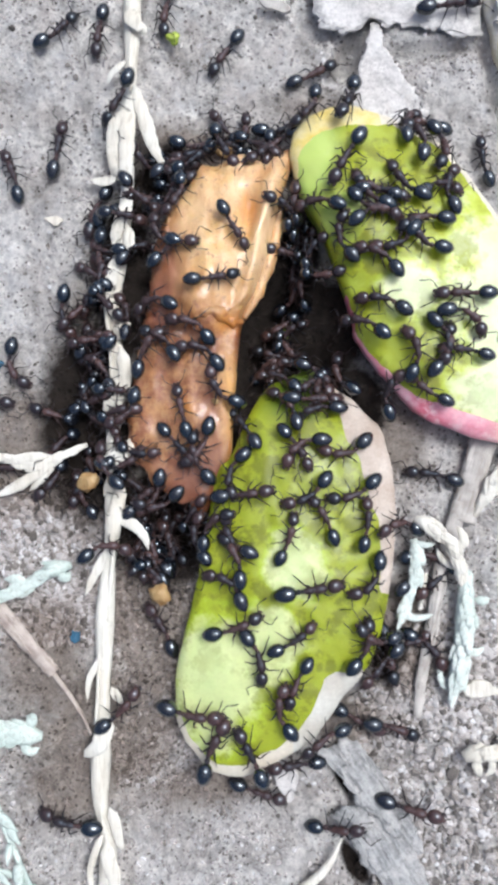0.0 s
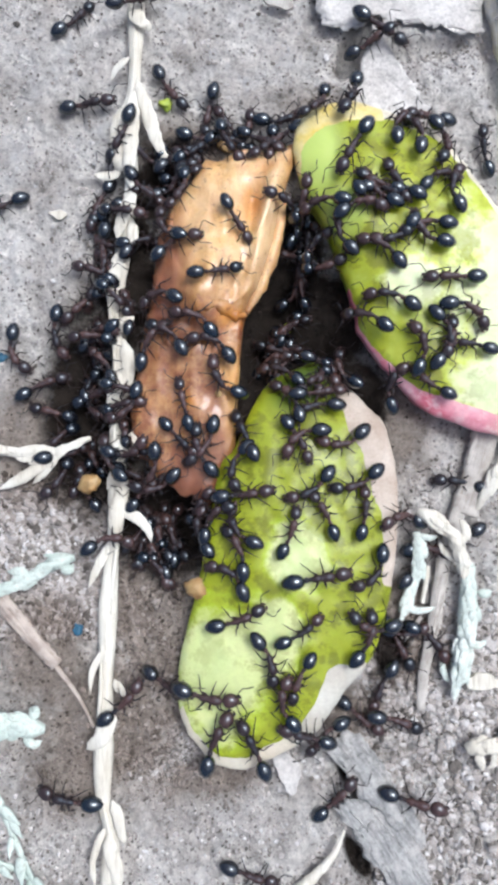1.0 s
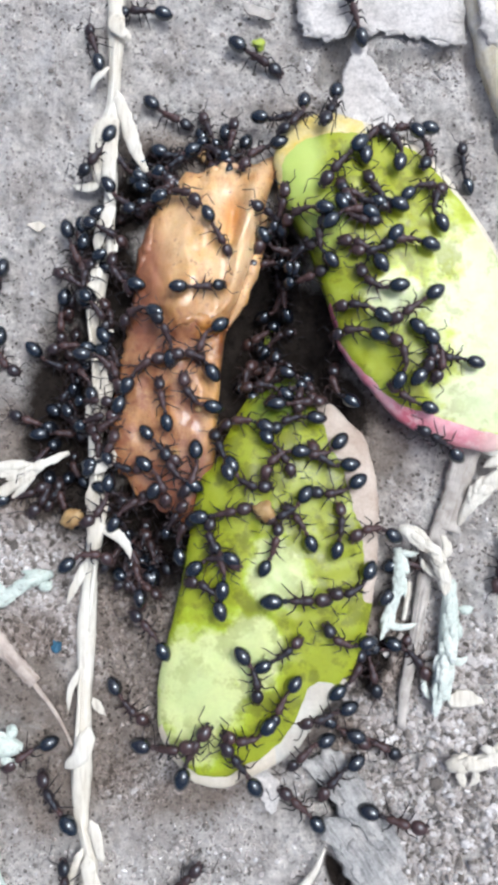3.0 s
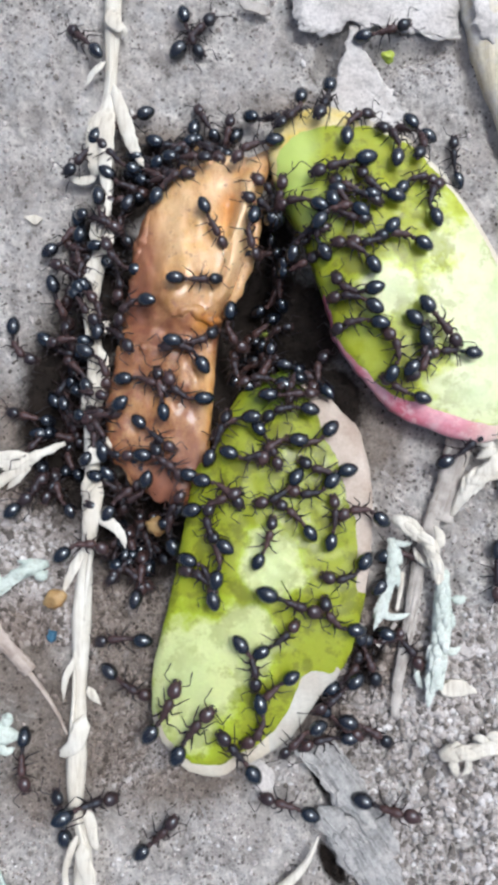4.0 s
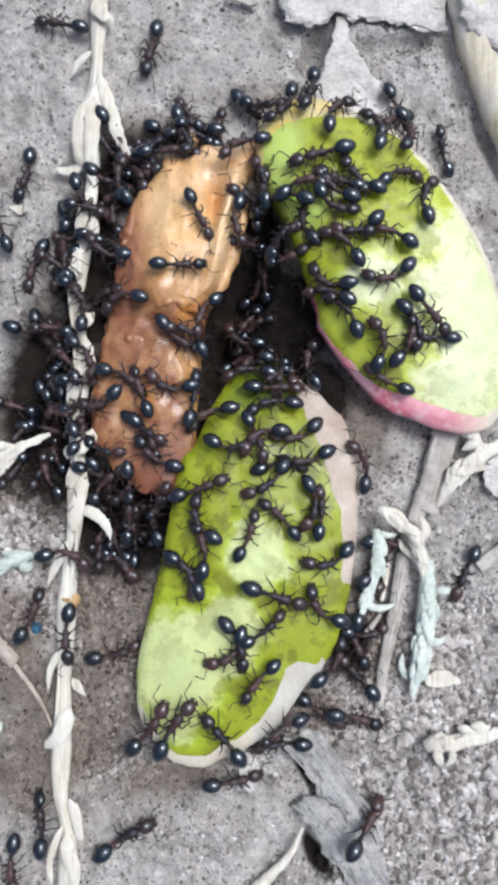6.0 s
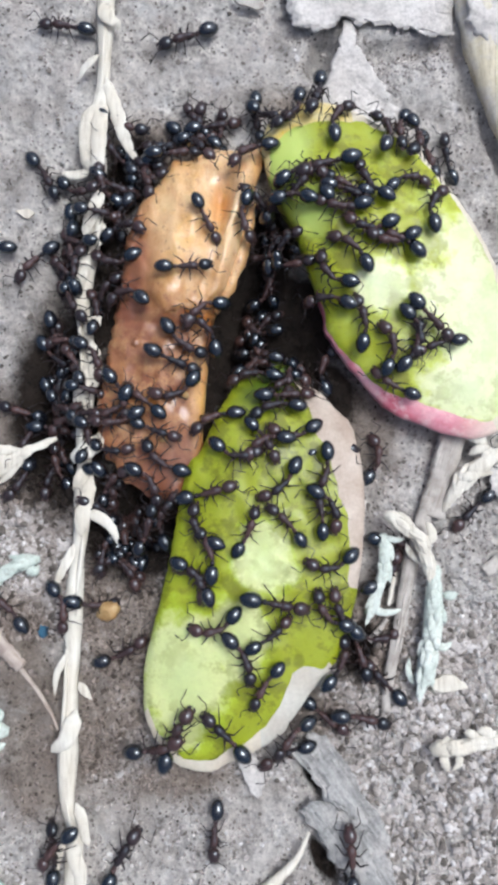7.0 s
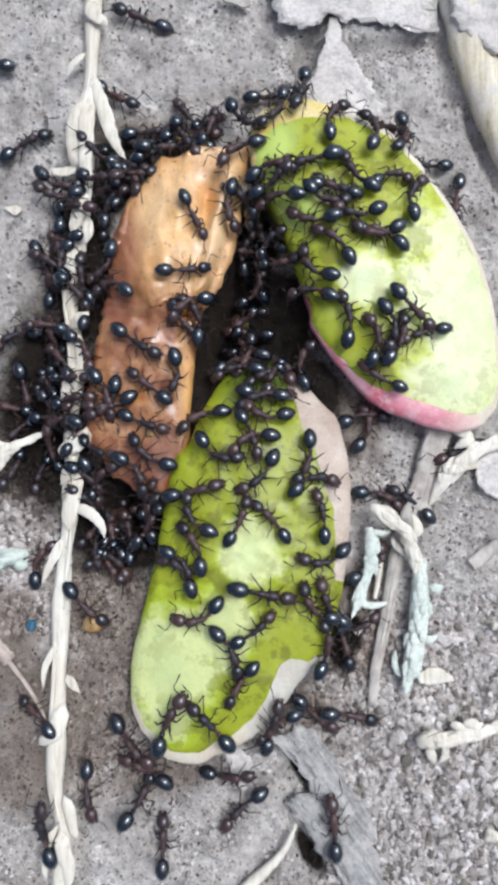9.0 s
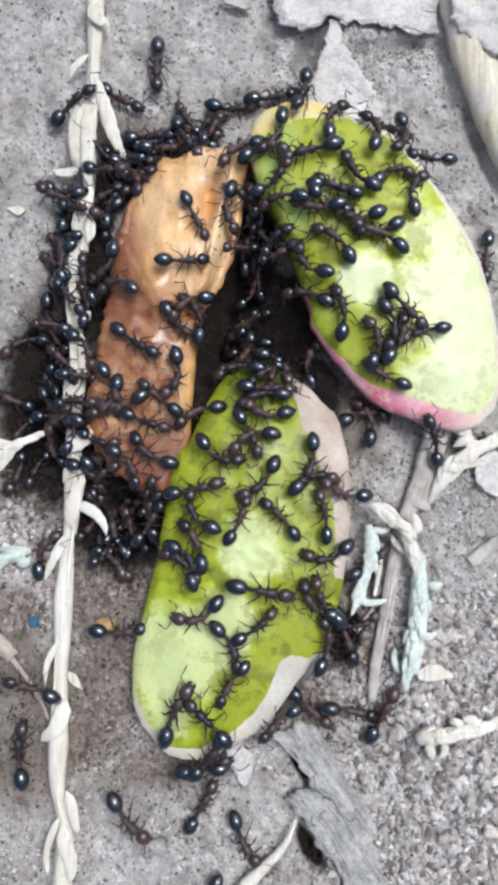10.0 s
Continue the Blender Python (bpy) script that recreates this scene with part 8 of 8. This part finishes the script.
    walk(ants[129], track(129, [(0, -31.8, -1.4, 0), (1, -25.8, -1.4, 16), (1.5, -27.3, -1.5, 16), (2, -27.4, -1.6, 10), (2.5, -27.8, -2.9, 10), (4.5, -25.5, -7.1, 54), (6.5, -37.5, -7.1, 0), (10, -37.5, -7.1, 0)]))
    stride(ants[129], [(0, 1.5), (2, 6.5)])
    walk(ants[130], track(130, [(0, 12.7, -19.4, 167), (0.5, 12.6, -18.9, 167), (1, 12.1, -18.9, 167), (1.5, 11.8, -18.8, 167), (2, 12.4, -19.1, 167), (2.5, 11.8, -19.0, 167), (4.5, 10.9, -18.6, 135), (10, 10.9, -18.6, 135)]))
    walk(ants[131], track(131, [(0, 4.6, -39.6, 12), (2, 5.6, -38.8, 87), (4, 6.5, -37.9, 162), (4.5, 9.9, -41.1, 162), (5, 15.7, -43.1, 180), (5.17, 18.2, -42.4, 239), (5.33, 20.7, -41.7, 297), (5.5, 23.2, -41.0, 356), (6.45, 37.7, -37.0, 375), (10, 37.7, -37.0, 375)]))
    stride(ants[131], [(4, 6.45)])
    walk(ants[132], track(132, [(0, -24.3, 32.0, 79), (0.5, -26.9, 34.4, 82), (1, -23.3, 38.8, 5), (1.5, -23.1, 38.6, 5), (1.75, -23.1, 38.7, -52), (2, -23.1, 38.8, -110), (2.5, -25.6, 31.6, -98), (4.75, -37.1, -0.3, -110), (10, -37.1, -0.3, -110)]))
    stride(ants[132], [(0, 1), (2, 4.75)])
    walk(ants[133], track(133, [(0, -18.3, 24.1, -80), (1, -18.3, 24.1, -80), (10, -18.3, 24.1, -80)]))
    walk(ants[134], track(134, [(0, -28.3, 29.2, 108), (0.5, -28.4, 28.6, 159), (1, -28.6, 28.1, 210), (2.5, -37.6, 28.1, 180), (10, -37.6, 28.1, 180)]))
    stride(ants[134], [(1, 2.5)])
    walk(ants[135], track(135, [(0, 16.9, 8.3, 69), (1, 16.9, 8.3, 69), (10, 16.9, 8.3, 69)]))
    walk(ants[136], track(136, [(0, -18.6, 29.4, -111), (1, -18.6, 29.6, -111), (1.5, -18.5, 29.3, -111), (2, -18.7, 29.4, -111), (2.5, -20.2, 26.5, -111), (3.25, -21.2, 24.4, -32), (4, -22.2, 22.2, 48), (4.5, -22.7, 22.6, 48), (5, -24.5, 22.1, 48), (5.83, -25.2, 22.0, 105), (6.67, -25.8, 22.0, 162), (7.5, -26.5, 22.0, 219), (8.5, -27.2, 21.7, 219), (10, -36.2, 21.7, 180)]))
    stride(ants[136], [(2, 4), (4.5, 5), (8.5, 10)])
    walk(ants[137], track(137, [(0, -1.0, 36.0, 14), (0.5, -0.9, 36.4, 14), (1, -1.3, 36.7, 14), (1.5, -0.4, 36.6, 14), (2, 0.8, 36.7, 14), (2.5, 0.9, 37.1, 14), (4, 0.4, 37.4, -15), (4.5, 0.9, 37.6, -15), (5, 1.2, 38.1, -15), (9, 0.5, 37.3, -39), (9.5, -1.9, 38.1, -39), (10, -1.9, 38.1, 4)]))
    walk(ants[138], track(138, [(0, -10.7, -26.4, -10), (0.5, -9.2, -25.8, -10), (1, -9.4, -25.3, -10), (1.5, -10.0, -24.8, -10), (2, -10.6, -28.2, -10), (2.5, -11.5, -28.9, -10), (4, -9.9, -29.1, 60), (4.5, -9.8, -27.6, 60), (5, -10.7, -24.9, 60), (5.5, -10.1, -29.2, 60), (7.5, -11.0, -30.7, 4), (9.5, -11.8, -32.3, -52), (10, -12.2, -38.4, -52)]))
    stride(ants[138], [(0, 0.5), (1.5, 2.5), (4, 5.5), (9.5, 10)])
    walk(crumb_left, [(0, pose(-0.0199, -0.0032, 0.0009)), (1, pose(-0.0201, -0.0042, 0.0009)), (2, pose(-0.0191, -0.0059, 0.0009)), (2.7, pose(-0.0193, -0.0051, 0.0009)), (3.8, pose(-0.0206, -0.0144, 0.0009)), (4.5, pose(-0.0209, -0.0175, 0.0009)), (5.5, pose(-0.0195, -0.0170, 0.0009)), (7, pose(-0.0141, -0.0177, 0.0009)), (7.5, pose(-0.0138, -0.0178, 0.0009)), (8.5, pose(-0.0147, -0.0192, 0.0009)), (9, pose(-0.0143, -0.0196, 0.0009)), (10, pose(-0.0134, -0.0204, 0.0009))])
    walk(crumb_carried, [(0, pose(-0.0114, -0.0147, 0.0051)), (0.5, pose(-0.0114, -0.0172, 0.0051)), (1, pose(-0.0081, -0.0149, 0.0051)), (1.5, pose(-0.0031, -0.0134, 0.0051)), (2, pose(0.0005, -0.0125, 0.0051)), (2.5, pose(0.0020, -0.0066, 0.0051)), (2.7, pose(0.0015, -0.0054, 0.0051)), (3.6, pose(-0.0027, -0.0061, 0.0051)), (4.0, pose(-0.0102, -0.0082, 0.0002)), (4.3, pose(-0.0096, -0.0020, 0.0002)), (10, pose(-0.0096, -0.0020, 0.0002))])
    walk(crumb_green, [(0, pose(-0.0109, 0.0472, 0.0009)), (0.5, pose(-0.0136, 0.0441, 0.0009)), (1, pose(-0.0121, 0.0388, 0.0009)), (1.5, pose(-0.0113, 0.0379, 0.0009)), (2, pose(-0.0094, 0.0375, 0.0009)), (2.5, pose(-0.0058, 0.0435, 0.0009)), (2.7, pose(-0.0038, 0.0474, 0.0009)), (4, pose(0.0159, 0.0450, 0.0009)), (4.5, pose(0.0173, 0.0447, 0.0009)), (5, pose(0.0214, 0.0404, 0.0009)), (5.5, pose(0.0272, 0.0343, 0.0009)), (7, pose(0.0360, 0.0297, 0.0009)), (10, pose(0.0403, 0.0285, 0.0009))])
    for k, (ob, x, y, a, size, model) in enumerate(CROWD):
        r = random.Random(k)
        rows = [(t, stand(x + r.uniform(-0.35, 0.35), y + r.uniform(-0.35, 0.35), a + r.uniform(-9, 9), model, size)) for t in (0.0, 1.3, 2.9, 4.4, 5.8, 7.1, 8.6, 10.0)]
        walk(ob, rows)


motions()
